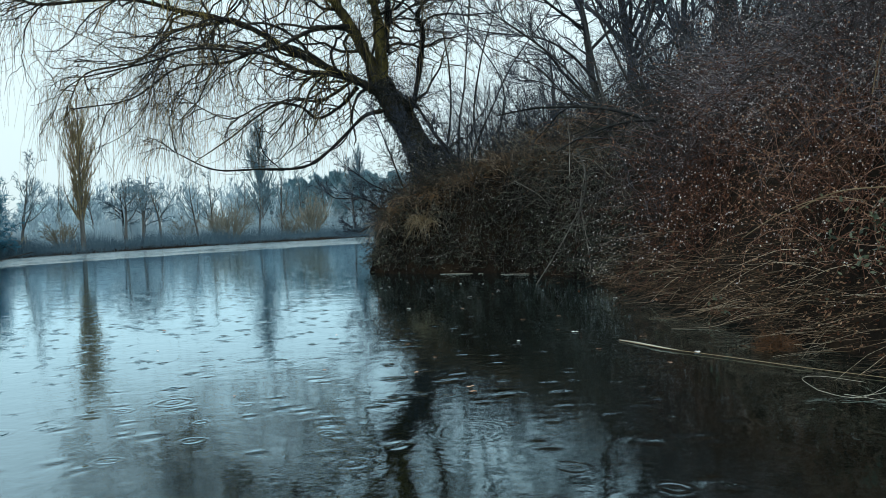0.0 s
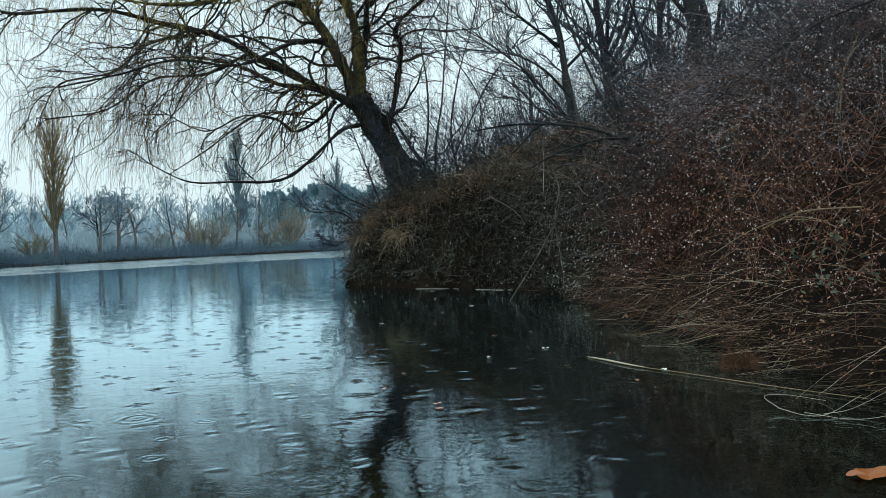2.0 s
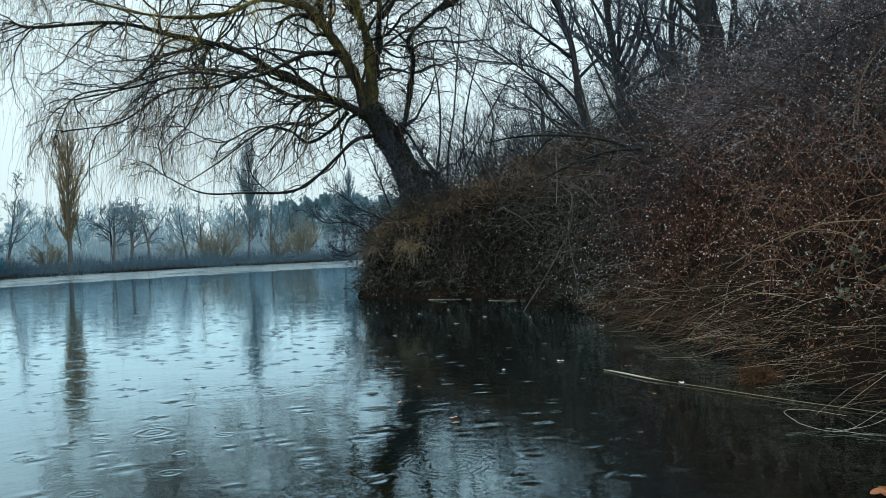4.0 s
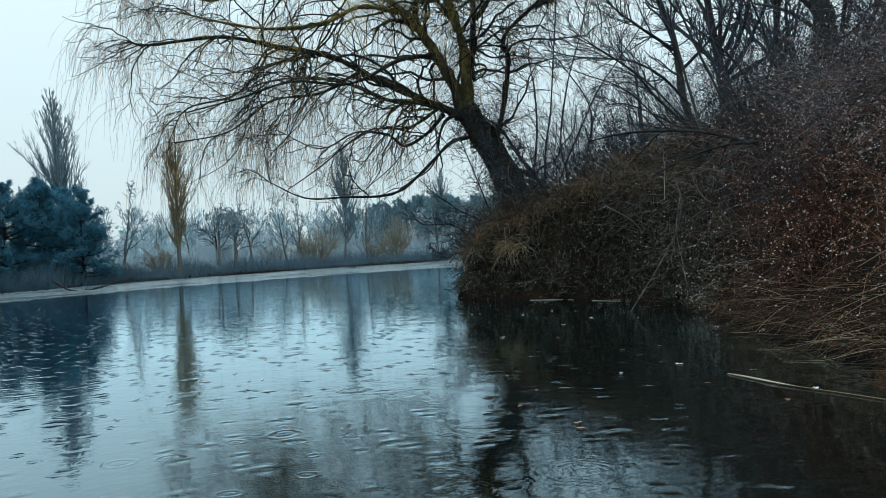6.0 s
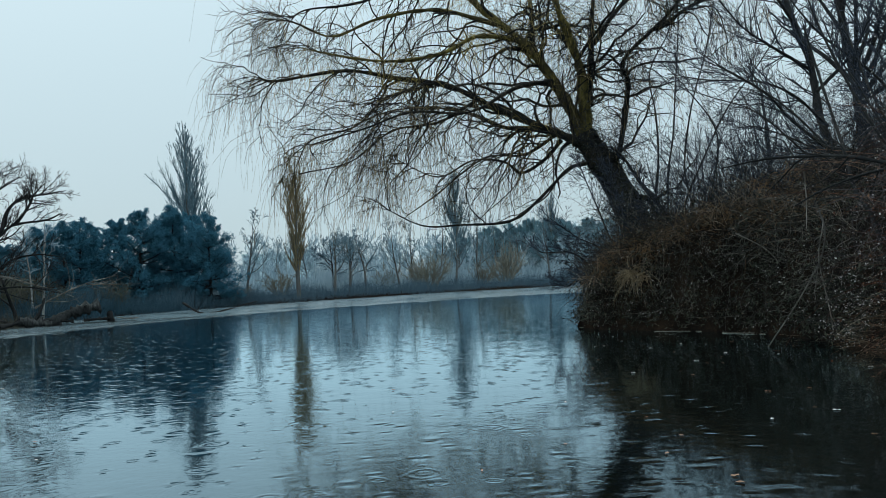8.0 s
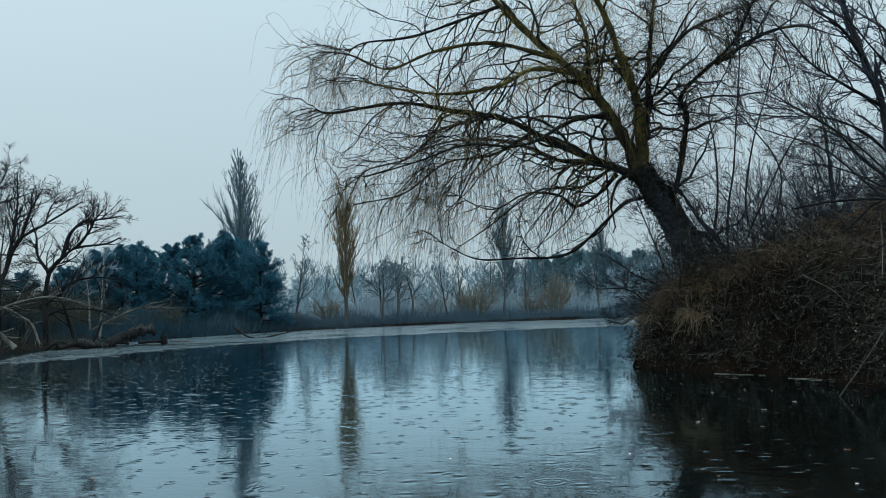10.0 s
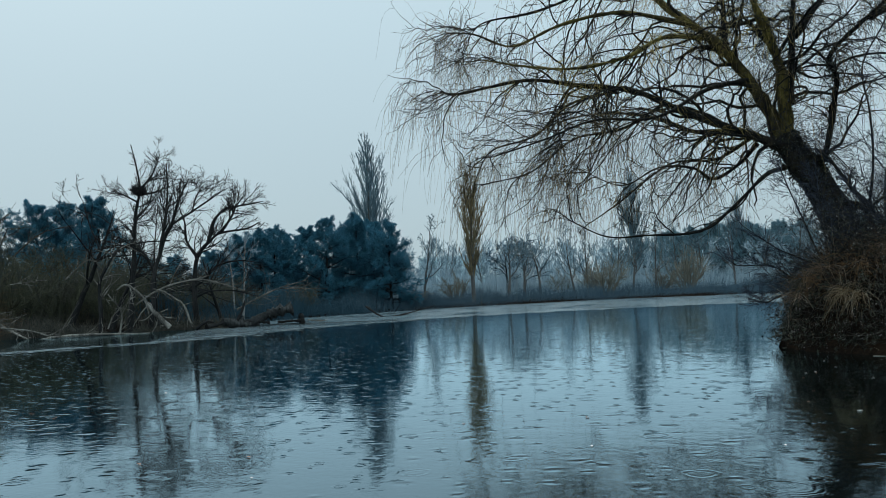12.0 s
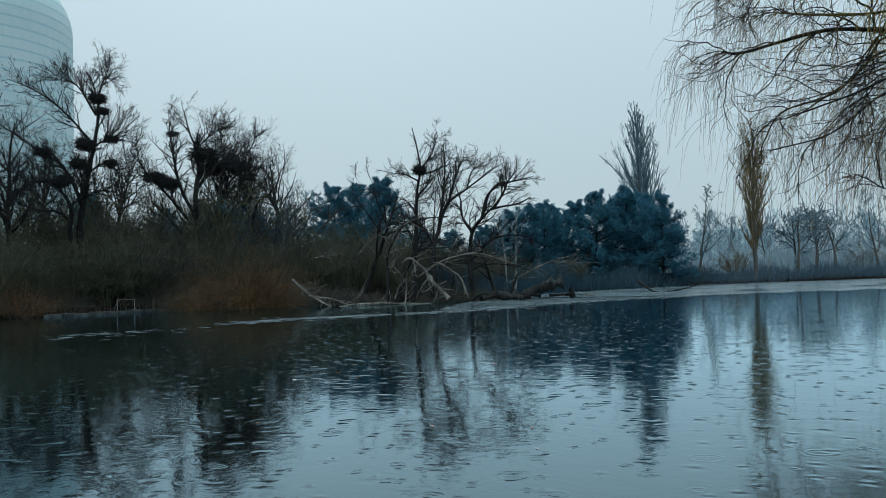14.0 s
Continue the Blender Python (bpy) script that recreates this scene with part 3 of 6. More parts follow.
def pine(name, label, height, seed, low=0.05, wide=0.36, needles=NEEDLES):
    """A pine: a trunk, tiered boughs, and starry tufts of needles at the ends of their twigs."""
    g = np.random.default_rng(seed)
    root = thing(name, label, "pine", "pines")
    P0, R0 = grow(np.zeros((1, 3)) - [[0, 0, 0.3]], np.array([[0, 0, 1.0]]), np.array([height * 0.97]), np.array([height * 0.02]), 10, 0.03, (0, 0, 0.05), 0.12, g)
    s, d, _, r = shoots(P0, R0, 84, low, 1.0, (70, 95), (1, 1), 0.4, g)
    tier = np.linspace(low, 0.97, 11) * height
    s[:, 2] = tier[np.abs(s[:, 2:3] - tier).argmin(1)] + g.normal(0, 0.012 * height, len(s))
    u = np.clip(s[:, 2] / height, 0, 1)
    way = np.arctan2(d[:, 1], d[:, 0])
    lobes = 0.82 + 0.3 * np.sin(2 * way + 5 * u + g.uniform(0, 6)) * np.sin(9 * u + way + g.uniform(0, 6))
    L = height * wide * np.interp(u, [0, 0.3, 0.6, 0.85, 1.0], [0.95, 1.02, 0.74, 0.38, 0.06]) * lobes * g.uniform(0.75, 1.15, len(u))
    d[:, 2] = d[:, 2] * 0.4 + np.interp(u, [0, 0.4, 1], [-0.1, 0.12, 0.9])
    P1, R1 = grow(s, d, L, r, 7, 0.07, (0, 0, 0.05), 0.3, g)
    P2, R2 = grow(*shoots(P1, R1, 14, 0.2, 1, (25, 70), (0.22, 0.45), 0.6, g), K=4, wander=0.12, pull=(0, 0, 0.16), r1=0.4, g=g)
    tips = np.concatenate([P2[:, 1:].reshape(-1, 3), P1[:, 3:].reshape(-1, 3), P0[:, -2:].reshape(-1, 3)])
    tips = tips + g.normal(0, height * 0.008, tips.shape)
    at = np.repeat(tips, 11, 0)
    ray = unit(g.standard_normal(at.shape) + [0, 0, 0.75])
    n = len(at)
    shape("trunk", quick_mesh("trunk", *tube_arrays(P0, R0, 7), True), BARK_DARK, root)
    of = np.abs(s[:, 2:3] - tier).argmin(1)
    for k in range(len(tier)):
        twig = np.repeat(of == k, 14)
        if twig.any():
            shape("whorl", quick_mesh("whorl", *join(tube_arrays(P1[of == k], R1[of == k], 4), tube_arrays(P2[twig], R2[twig], 3))), BARK_DARK, root)
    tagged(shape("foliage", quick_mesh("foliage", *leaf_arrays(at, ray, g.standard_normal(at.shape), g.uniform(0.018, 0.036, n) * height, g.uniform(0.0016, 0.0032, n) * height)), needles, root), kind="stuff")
    return root


def thicket(name, label, height, seed, twig, stems=16, spread=0.45, category="shrub", group="bare shrubs", pull=0.0, thick=1.0, twigs=7):
    """A many-stemmed leafless shrub."""
    g = np.random.default_rng(seed)
    root = thing(name, label, category, group)
    a = g.uniform(0, 2 * np.pi, stems)
    q = np.sqrt(g.uniform(0, 1, stems))
    s = np.c_[np.cos(a) * q * 0.35, np.sin(a) * q * 0.35, np.full(stems, -0.3)]
    d = np.c_[np.cos(a) * q * spread * 1.6, np.sin(a) * q * spread * 1.6, np.ones(stems)]
    P0, R0 = grow(s, d, height * g.uniform(0.6, 1.08, stems), thick * height * g.uniform(0.004, 0.008, stems), 9, 0.1, (0, 0, pull), 0.25, g)
    P1, R1 = grow(*shoots(P0, R0, 9, 0.2, 1, (25, 60), (0.25, 0.5), 0.6, g), K=6, wander=0.17, pull=(0, 0, 0.02), r1=0.35, g=g)
    P2, R2 = grow(*shoots(P1, R1, twigs, 0.15, 1, (25, 65), (0.3, 0.65), 0.6, g), K=4, wander=0.2, pull=(0, 0, 0), r1=0.5, g=g)
    R1, R2 = np.maximum(R1, 0.004 * thick), np.maximum(R2, 0.0028 * thick)
    for k in range(len(P0)):
        shape("stem", quick_mesh("stem", *tube_arrays(P0[k:k + 1], R0[k:k + 1], 5), True), twig, root)
    tagged(shape("crown", quick_mesh("crown", *join(tube_arrays(P1, R1, 3), tube_arrays(P2, R2, 3))), twig, root), kind="stuff")
    return root


def put(ob, x, y, size=1.0, turn=0.0, dz=0.0):
    ob.matrix_basis = pose(x, y, float(ground_z(x, y)) + dz, 0, 0, turn) @ Matrix.Scale(size, 4)
    return ob


def again(ob, x, y, size=1.0, turn=0.0, label="", tall=1.0, dz=0.0):
    """Another of the same kind, at its own place, size and turn."""
    c = copy_thing(ob, Matrix())
    c.matrix_basis = pose(x, y, float(ground_z(x, y)) + dz, 0, 0, turn) @ Matrix.Diagonal((size, size, size * tall, 1))
    if label:
        c["label"] = label
    return c


# the willow over the water
def willow():
    g = np.random.default_rng(21)
    root = thing("weeping_willow", "leaning bare weeping willow with yellowish hanging twigs", "willow")
    trunk = limb_arrays([(-0.23, 17.06, 0.69), (-0.38, 17.06, 1.38), (-0.70, 17.06, 2.22), (-1.05, 17.04, 2.98), (-1.40, 17.03, 3.60), (-1.60, 17.01, 4.02)], 0.36, 0.23, 36, 0.035, g, 14, 1.0, 0.06)
    shape("trunk", quick_mesh("trunk", *trunk[:2], True), BARK_WILLOW, root)
    limbs = []

    def limb(pts, r0, r1, kids=9, bark=BARK_WILLOW):
        v, f, line, R = limb_arrays(np.array(pts) + np.r_[np.zeros((1, 3)), g.normal(0, 0.085, (len(pts) - 1, 3))], r0 * 0.82, r1, 10, 0.12, g, 6, 0.8, 0.06)
        limbs.append((line, R, kids, shape("limb", quick_mesh("limb", v, f, True), bark, root)))

    limb([(-1.40, 17.03, 3.60), (-2.10, 16.97, 3.98), (-3.33, 16.49, 4.62), (-4.40, 15.84, 5.10), (-5.25, 15.28, 5.43), (-6.14, 14.64, 5.42), (-7.22, 13.93, 5.21), (-7.63, 13.61, 5.31)], 0.125, 0.014, 22)
    limb([(-1.70, 17.00, 3.90), (-2.64, 17.10, 4.21), (-3.41, 17.29, 4.43), (-4.22, 17.53, 4.85), (-5.21, 17.69, 5.13), (-6.51, 17.71, 5.15), (-7.98, 17.55, 4.57)], 0.085, 0.013, 15)
    limb([(-1.57, 17.01, 3.84), (-1.89, 16.99, 4.72), (-2.43, 17.03, 5.68), (-3.03, 17.15, 6.43), (-3.77, 17.22, 7.23), (-4.53, 17.25, 8.19), (-5.58, 17.17, 9.19), (-6.77, 16.97, 10.06), (-7.87, 16.73, 10.20)], 0.185, 0.02, 22, BARK_MOSS)
    limb([(-2.97, 17.16, 6.36), (-3.76, 16.40, 6.27), (-4.46, 15.62, 5.72), (-5.22, 14.87, 5.46), (-6.08, 14.23, 5.71), (-6.72, 13.73, 5.79)], 0.075, 0.012, 14, BARK_MOSS)
    limb([(-1.53, 17.02, 3.95), (-1.44, 16.92, 5.02), (-1.68, 16.70, 5.85), (-1.95, 16.48, 6.68), (-2.23, 16.25, 7.38), (-2.70, 15.78, 8.26), (-3.48, 15.23, 9.04)], 0.175, 0.02, 16, BARK_MOSS)
    limb([(-2.63, 17.00, 5.95), (-2.81, 17.58, 7.19), (-3.05, 18.16, 8.24), (-3.71, 18.86, 9.94)], 0.09, 0.02, 9)
    limb([(-1.16, 17.04, 3.41), (-0.75, 16.95, 3.68), (-0.62, 16.76, 4.87), (-0.42, 16.66, 5.47), (0.41, 16.34, 6.23), (0.69, 16.13, 6.78), (0.98, 15.90, 7.53)], 0.085, 0.018, 12)
    limb([(0.04, 16.55, 5.96), (0.86, 16.92, 6.46), (1.52, 17.26, 6.69), (2.35, 17.55, 6.53)], 0.06, 0.012, 8)
    limb([(-1.59, 16.91, 3.36), (-2.15, 16.46, 2.98), (-2.68, 15.99, 2.51), (-3.21, 15.59, 2.05), (-3.83, 15.26, 1.96), (-4.82, 14.68, 2.10), (-5.28, 14.32, 2.28)], 0.06, 0.01, 10)
    limb([(-2.10, 16.97, 3.93), (-2.40, 16.83, 3.62), (-2.85, 16.57, 3.35), (-3.33, 16.28, 3.42), (-3.80, 15.98, 3.48), (-4.68, 15.56, 3.09), (-5.39, 15.13, 3.45)], 0.055, 0.01, 9)
    limb([(-1.42, 16.92, 4.65), (-1.28, 17.33, 6.09), (-1.27, 17.73, 7.75), (-1.00, 18.15, 9.45)], 0.085, 0.025, 10)
    limb([(-1.28, 17.33, 6.09), (-0.52, 17.76, 6.98), (0.56, 18.34, 7.63), (1.76, 18.84, 8.24)], 0.07, 0.015, 8)
    limb([(-0.76, 16.95, 2.57), (-0.34, 16.66, 2.45), (-0.16, 16.56, 1.92), (-0.07, 16.56, 1.36)], 0.07, 0.05, 3)
    limb([(-2.21, 16.95, 5.25), (-2.90, 15.95, 4.81), (-3.65, 14.99, 4.30), (-4.56, 14.13, 4.11), (-5.46, 13.40, 3.77), (-6.12, 12.80, 3.43)], 0.06, 0.01, 12)
    limb([(-3.38, 17.09, 6.73), (-4.64, 16.50, 7.15), (-5.65, 15.89, 6.86), (-6.75, 15.25, 6.47), (-7.33, 14.77, 6.67), (-7.67, 14.38, 6.66)], 0.065, 0.01, 14, BARK_MOSS)
    limb([(-4.66, 17.22, 8.20), (-5.38, 16.39, 7.77), (-6.23, 15.68, 7.15), (-7.00, 14.93, 6.85), (-7.35, 14.54, 6.60)], 0.05, 0.01, 11)
    limb([(-3.78, 16.19, 4.85), (-4.57, 15.80, 4.41), (-5.44, 15.32, 4.09), (-6.27, 14.80, 3.61), (-7.05, 14.24, 3.37)], 0.05, 0.01, 11)
    limb([(-4.65, 15.77, 5.18), (-5.53, 15.71, 4.97), (-6.50, 15.79, 4.63), (-7.49, 15.80, 4.25), (-7.93, 15.81, 3.90)], 0.045, 0.01, 10)
    limb([(-2.25, 16.95, 4.03), (-3.11, 17.54, 3.82), (-4.15, 18.16, 3.66), (-5.38, 18.48, 3.18), (-6.32, 18.61, 2.69)], 0.05, 0.01, 9)
    P1s, R1s, W, WR = [], [], [], []
    # side branches sweep out over the water, sag and lift again at their ends
    out_way = np.array([-0.35, -0.1, 0.0])
    sag = np.c_[np.zeros((12, 2)), np.linspace(-0.2, 0.12, 12)]
    owner = []
    for line, R, kids, ob in limbs:
        P, Q = line[None], R[None]
        s, d, L, r = shoots(P, Q, int(kids * 1.35), 0.06, 1.0, (20, 65), (0.5, 1.15), 0.55, g, 0.1, 3.2, 0.6)
        d = d + out_way * np.interp(np.hypot(s[:, 0] + 1.5, s[:, 1] - 17), [0.5, 3], [0.0, 1.0])[:, None]
        r = np.clip(r, 0.013, 0.042)
        P1, R1 = grow(s, d, L, r, 12, 0.27, sag, 0.28, g)
        clear = P1[..., 2].min(1) > 1.95
        P1s.append(P1[clear]), R1s.append(R1[clear])
        tip_s, tip_d = line[-1:], unit(line[-1:] - line[-3:-2])
        P1, R1 = grow(np.repeat(tip_s, 2, 0), np.repeat(tip_d, 2, 0) + g.normal(0, 0.3, (2, 3)), g.uniform(0.3, 0.8, 2), np.full(2, 0.008), 12, 0.1, (0, 0, -0.09), 0.3, g)
        P1s.append(P1), R1s.append(R1)
        owner += [ob] * (len(P1s[-2]) + 2)
    P1, R1 = np.concatenate(P1s), np.concatenate(R1s)
    s, d, L, r = shoots(P1, R1, 6, 0.1, 0.9, (25, 60), (0.35, 0.75), 0.6, g)
    P2, R2 = grow(s, d, L, np.clip(r, 0.0065, 0.015), 9, 0.22, np.c_[np.zeros((9, 2)), np.linspace(-0.2, 0.1, 9)], 0.45, g)
    clear = P2[..., 2].min(1) > 1.9
    P2, R2 = P2[clear], R2[clear]
    for k in range(len(P1)):
        shape("branch", quick_mesh("branch", *tube_arrays(P1[k:k + 1], R1[k:k + 1], 5), True), BARK_WILLOW, owner[k])
    tagged(shape("branchwork", quick_mesh("branchwork", *tube_arrays(P2, R2, 3)), BARK_WILLOW, root), kind="stuff")
    for P, R, each, lo, hi in ((P1, R1, 6, 0.7, 2.2), (P2, R2, 4, 0.4, 1.7)):
        s, d, _, _ = shoots(P, R, each, 0.25, 1.0, (20, 70), (1, 1), 1, g)
        n = len(s)
        p, r = grow(s, d * 0.9 + [0, 0, -0.15], g.uniform(lo, hi, n) * g.uniform(0.6, 1.1, n), g.uniform(0.0022, 0.0037, n), 8, 0.1, (0, 0, -0.36), 0.6, g)
        out = np.linalg.norm(s[:, :2] - trunk[2][-1][:2], axis=1)
        stay = g.random(n) < np.interp(out, [0, 3.5, 6, 8.5], [0.6, 0.55, 0.42, 0.26])
        stay &= p[..., 2].min(1) > 1.75
        W.append(p[stay]), WR.append(r[stay])
    # long strings that hang from the outer ends of the limbs
    for k in (0, 1, 3, 13, 14, 16, 17):
        line = limbs[k][0][len(limbs[k][0]) // 2:]
        n = 34
        p, r = grow(line[g.integers(0, len(line), n)], g.normal(0, 0.5, (n, 3)) + [-0.2, -0.1, -0.1], g.uniform(1.0, 3.0, n), g.uniform(0.0024, 0.0036, n), 8, 0.07, (0, 0, -0.45), 0.6, g)
        W.append(p), WR.append(r)
    wv = join(*[tube_arrays(p, r, 3) for p, r in zip(W, WR)])
    tagged(shape("twig_curtain", quick_mesh("twig_curtain", *wv), TWIG_WILLOW, root, "thin yellow-brown hanging willow twigs"), kind="stuff")
    ys, yr = [], []
    for k, lo, hi, n in ((2, 6, 36, 420), (4, 8, 34, 360), (0, 8, 34, 160), (3, 4, 26, 180), (5, 2, 16, 120), (10, 4, 16, 100)):
        line, R = limbs[k][0][lo:hi], limbs[k][1][lo:hi]
        knot = g.integers(0, len(line), 9)
        pick = np.clip(knot[g.integers(0, 9, n)] + g.integers(-1, 2, n), 0, len(line) - 1)
        p, r = grow(line[pick] + g.normal(0, 0.05, (n, 3)), g.normal(0, 0.6, (n, 3)) + [0, 0, 0.2], g.uniform(0.3, 1.3, n), g.uniform(0.0024, 0.0042, n), 8, 0.14, (0, 0, -0.3), 0.6, g)
        ys.append(p), yr.append(r)
    tagged(shape("yellow_growth", quick_mesh("yellow_growth", *join(*[tube_arrays(p, r, 3) for p, r in zip(ys, yr)])), TWIG_YELLOW, root, "tufts of yellow young twigs on the limbs"), kind="stuff")
    # shoots and climbers wound round the trunk and the main limbs
    both = [(trunk[2], trunk[3], 420), (limbs[2][0][:22], limbs[2][1][:22], 200), (limbs[4][0][:22], limbs[4][1][:22], 240), (limbs[6][0], limbs[6][1], 700), (limbs[10][0][:16], limbs[10][1][:16], 300), (limbs[11][0], limbs[11][1], 200), (limbs[12][0], limbs[12][1], 160)]
    ps = []
    for line, R, n in both:
        s, d, L, r = shoots(line[None], R[None], n, 0.05, 1, (50, 100), (1, 1), 1, g)
        p, q = grow(s + unit(d) * r[:, None] * 0.8, d, g.uniform(0.2, 1.3, len(s)), g.uniform(0.003, 0.007, len(s)), 8, 0.42, (0, 0, -0.1), 0.5, g)
        ps.append(tube_arrays(p, q, 3))
    s, d, L, r = shoots(trunk[2][None], trunk[3][None], 1500, 0.05, 1, (70, 110), (1, 1), 1, g)
    n = len(s)
    lv = leaf_arrays(s + unit(d) * (r * g.uniform(0.95, 1.4, n))[:, None], d + g.normal(0, 0.7, (n, 3)) - [0, 0, 0.5], g.standard_normal((n, 3)), g.uniform(0.03, 0.08, n), g.uniform(0.012, 0.025, n))
    more = [lv]
    for k, n in ((6, 1500), (10, 700), (12, 500), (4, 500)):
        line, R = limbs[k][0], limbs[k][1]
        knot = g.integers(0, len(line), 26)
        i = np.clip(knot[g.integers(0, 26, n)] + g.integers(-1, 2, n), 0, len(line) - 1)
        at = line[i] + unit(g.standard_normal((n, 3))) * (R[i] + 0.28 * g.random(n) ** 1.5)[:, None]
        more.append(leaf_arrays(at, g.standard_normal((n, 3)) - [0, 0, 0.6], g.standard_normal((n, 3)), g.uniform(0.03, 0.075, n), g.uniform(0.01, 0.022, n)))
    lv = join(*more)
    tagged(shape("ivy", quick_mesh("ivy", *lv), GREEN_LEAF, root, "dark ivy leaves on the trunk"), kind="stuff")
    tagged(shape("climber", quick_mesh("climber", *join(*ps)), TWIG_DARK, root, "dark tangle of climbers round the trunk"), kind="stuff")
    return root


willow()

# ---- far shore ----
def far_shore():
    a = poplar("columnar_poplar", "narrow poplar with orange-tinged bare twigs on the far shore", 12.4, 3, BARK_GREY, TWIG_POPLAR, 80, (0.2, 0.29, 0.27, 0.18), (11, 5), 0.13, 0.055, (14, 36), 0.75)
    put(a, *(-29.28, 58.47))
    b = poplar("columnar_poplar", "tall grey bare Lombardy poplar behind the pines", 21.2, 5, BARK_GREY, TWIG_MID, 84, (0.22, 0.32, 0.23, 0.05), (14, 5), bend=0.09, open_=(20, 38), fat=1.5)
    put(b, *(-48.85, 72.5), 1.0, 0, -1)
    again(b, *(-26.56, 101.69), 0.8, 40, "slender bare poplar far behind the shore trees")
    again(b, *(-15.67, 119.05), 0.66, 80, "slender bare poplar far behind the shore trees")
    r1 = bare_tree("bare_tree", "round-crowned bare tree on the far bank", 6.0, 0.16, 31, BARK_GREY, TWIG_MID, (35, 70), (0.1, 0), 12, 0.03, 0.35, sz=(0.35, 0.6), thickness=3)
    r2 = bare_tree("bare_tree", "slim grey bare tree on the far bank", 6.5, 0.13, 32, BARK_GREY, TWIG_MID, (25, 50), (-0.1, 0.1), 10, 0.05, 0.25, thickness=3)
    put(r1, *(-28.55, 64.22))
    put(r2, *(-33.40, 57.28))
    for k, (x, y, big, s) in enumerate([(*(-28.42, 67.54), r1, 0.95), (*(-26.66, 67.17), r1, 0.9), (*(-24.96, 72.06), r2, 0.95), (*(-34.99, 72.26), r2, 0.8), (*(-25.77, 78.12), r2, 0.95),
                                        (*(-23.72, 81.88), r2, 1.0), (*(-20.66, 77.53), r1, 0.9), (*(-19.32, 81.98), r2, 1.05), (*(-17.77, 86.42), r2, 1.0), (*(-15.66, 88.85), r1, 1.0), (*(-12.28, 87.34), r2, 1.1),
                                        (*(-9.69, 91.68), r1, 1.1), (*(-6.47, 89.95), r2, 1.1), (*(-42.85, 79.49), r2, 0.8), (*(-42.15, 68.36), r2, 0.85), (*(-2.46, 95.14), r1, 1.2), (*(1.15, 95.15), r2, 1.2)]):
        again(big, x, y, s, 53 * k + 20)
    w = thicket("far_shrub", "small orange-tinged leafless shrub on the far bank", 2.6, 96, TWIG_BUFF, 14, 0.5, "shrub", "far shrubs", 0.02, 5.0, 4)
    put(w, *(-27.56, 75.22))
    for k, (x, y, q) in enumerate([(*(-33.75, 63.75), 1.0), (*(-18.89, 81.95), 1.1), (*(-31.87, 53.35), 0.6), (*(-26.94, 81.79), 0.8)]):
        again(w, x, y, q, 83 * k)
    y = thicket("far_shrub", "yellowish leafless bush on the far bank", 4.2, 97, TWIG_BUFF, 18, 0.4, "shrub", "far shrubs", 0.02, 3.2, 6)
    put(y, -21.9, 72.5)
    again(y, -15.2, 77.5, 1.15, 70)
    again(y, -24.6, 77.0, 0.8, 140)
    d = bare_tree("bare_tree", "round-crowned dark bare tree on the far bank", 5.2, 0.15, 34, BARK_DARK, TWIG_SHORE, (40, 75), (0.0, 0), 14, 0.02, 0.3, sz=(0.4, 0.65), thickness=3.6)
    put(d, *(-31.03, 69.51))
    again(d, *(-30.19, 72.05), 1.1, 60)


far_shore()


def pines():
    a = pine("pine", "dense dark blue-green pine by the water", 7.4, 41, 0.05, 0.32)
    b = pine("pine", "broad dark blue-green pine by the water", 7.0, 42, 0.08, 0.42)
    put(a, *(-34.55, 49.45))
    put(b, *(-31.53, 49.06), 0.95)
    for k, (x, y, s) in enumerate([(*(-38.78, 40.88), 0.86), (*(-38.47, 43.86), 0.93), (*(-38.13, 46.76), 0.96), (*(-35.53, 46.26), 1.0), (*(-36.93, 50.21), 0.95), (*(-57.54, 40.80), 1.4),
                                   (*(-51.26, 39.19), 1.28), (*(-57.04, 38.01), 1.28), (*(-37.79, 41.98), 0.85), (*(-46.61, 41.66), 0.75), (*(-45.61, 44.19), 0.8), (*(-41.90, 43.64), 0.8), (*(-49.64, 41.21), 0.8), (*(-34.61, 51.83), 0.9), (*(-40.61, 44.63), 0.85), (*(-41.54, 49.13), 0.85)]):
        again(b if k % 2 else a, x, y, s, 47 * k + 11, "", (0.86, 0.94, 0.9, 1.0, 0.92, 0.95, 0.97, 1.0, 0.93, 0.8, 0.8, 0.98, 0.8, 1.12, 0.95, 1.05)[k])
    for k, (x, y, q) in enumerate([(-54.5, 17.0, 0.95), (-52.0, 20.5, 0.8)]):
        again(b if k % 2 else a, x, y, q, 83 * k + 5, "dark evergreen standing behind bare trees")
    c = pine("pine", "evergreen paled by haze in the wood across the pond", 7.2, 43, 0.05, 0.5, NEEDLES_HAZED)
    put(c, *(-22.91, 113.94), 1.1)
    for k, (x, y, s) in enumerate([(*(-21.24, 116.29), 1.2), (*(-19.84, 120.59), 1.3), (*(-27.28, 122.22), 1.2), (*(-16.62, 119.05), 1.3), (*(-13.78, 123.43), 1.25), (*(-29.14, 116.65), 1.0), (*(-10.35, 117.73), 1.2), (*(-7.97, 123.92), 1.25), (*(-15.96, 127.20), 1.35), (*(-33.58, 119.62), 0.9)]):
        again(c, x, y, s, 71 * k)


pines()


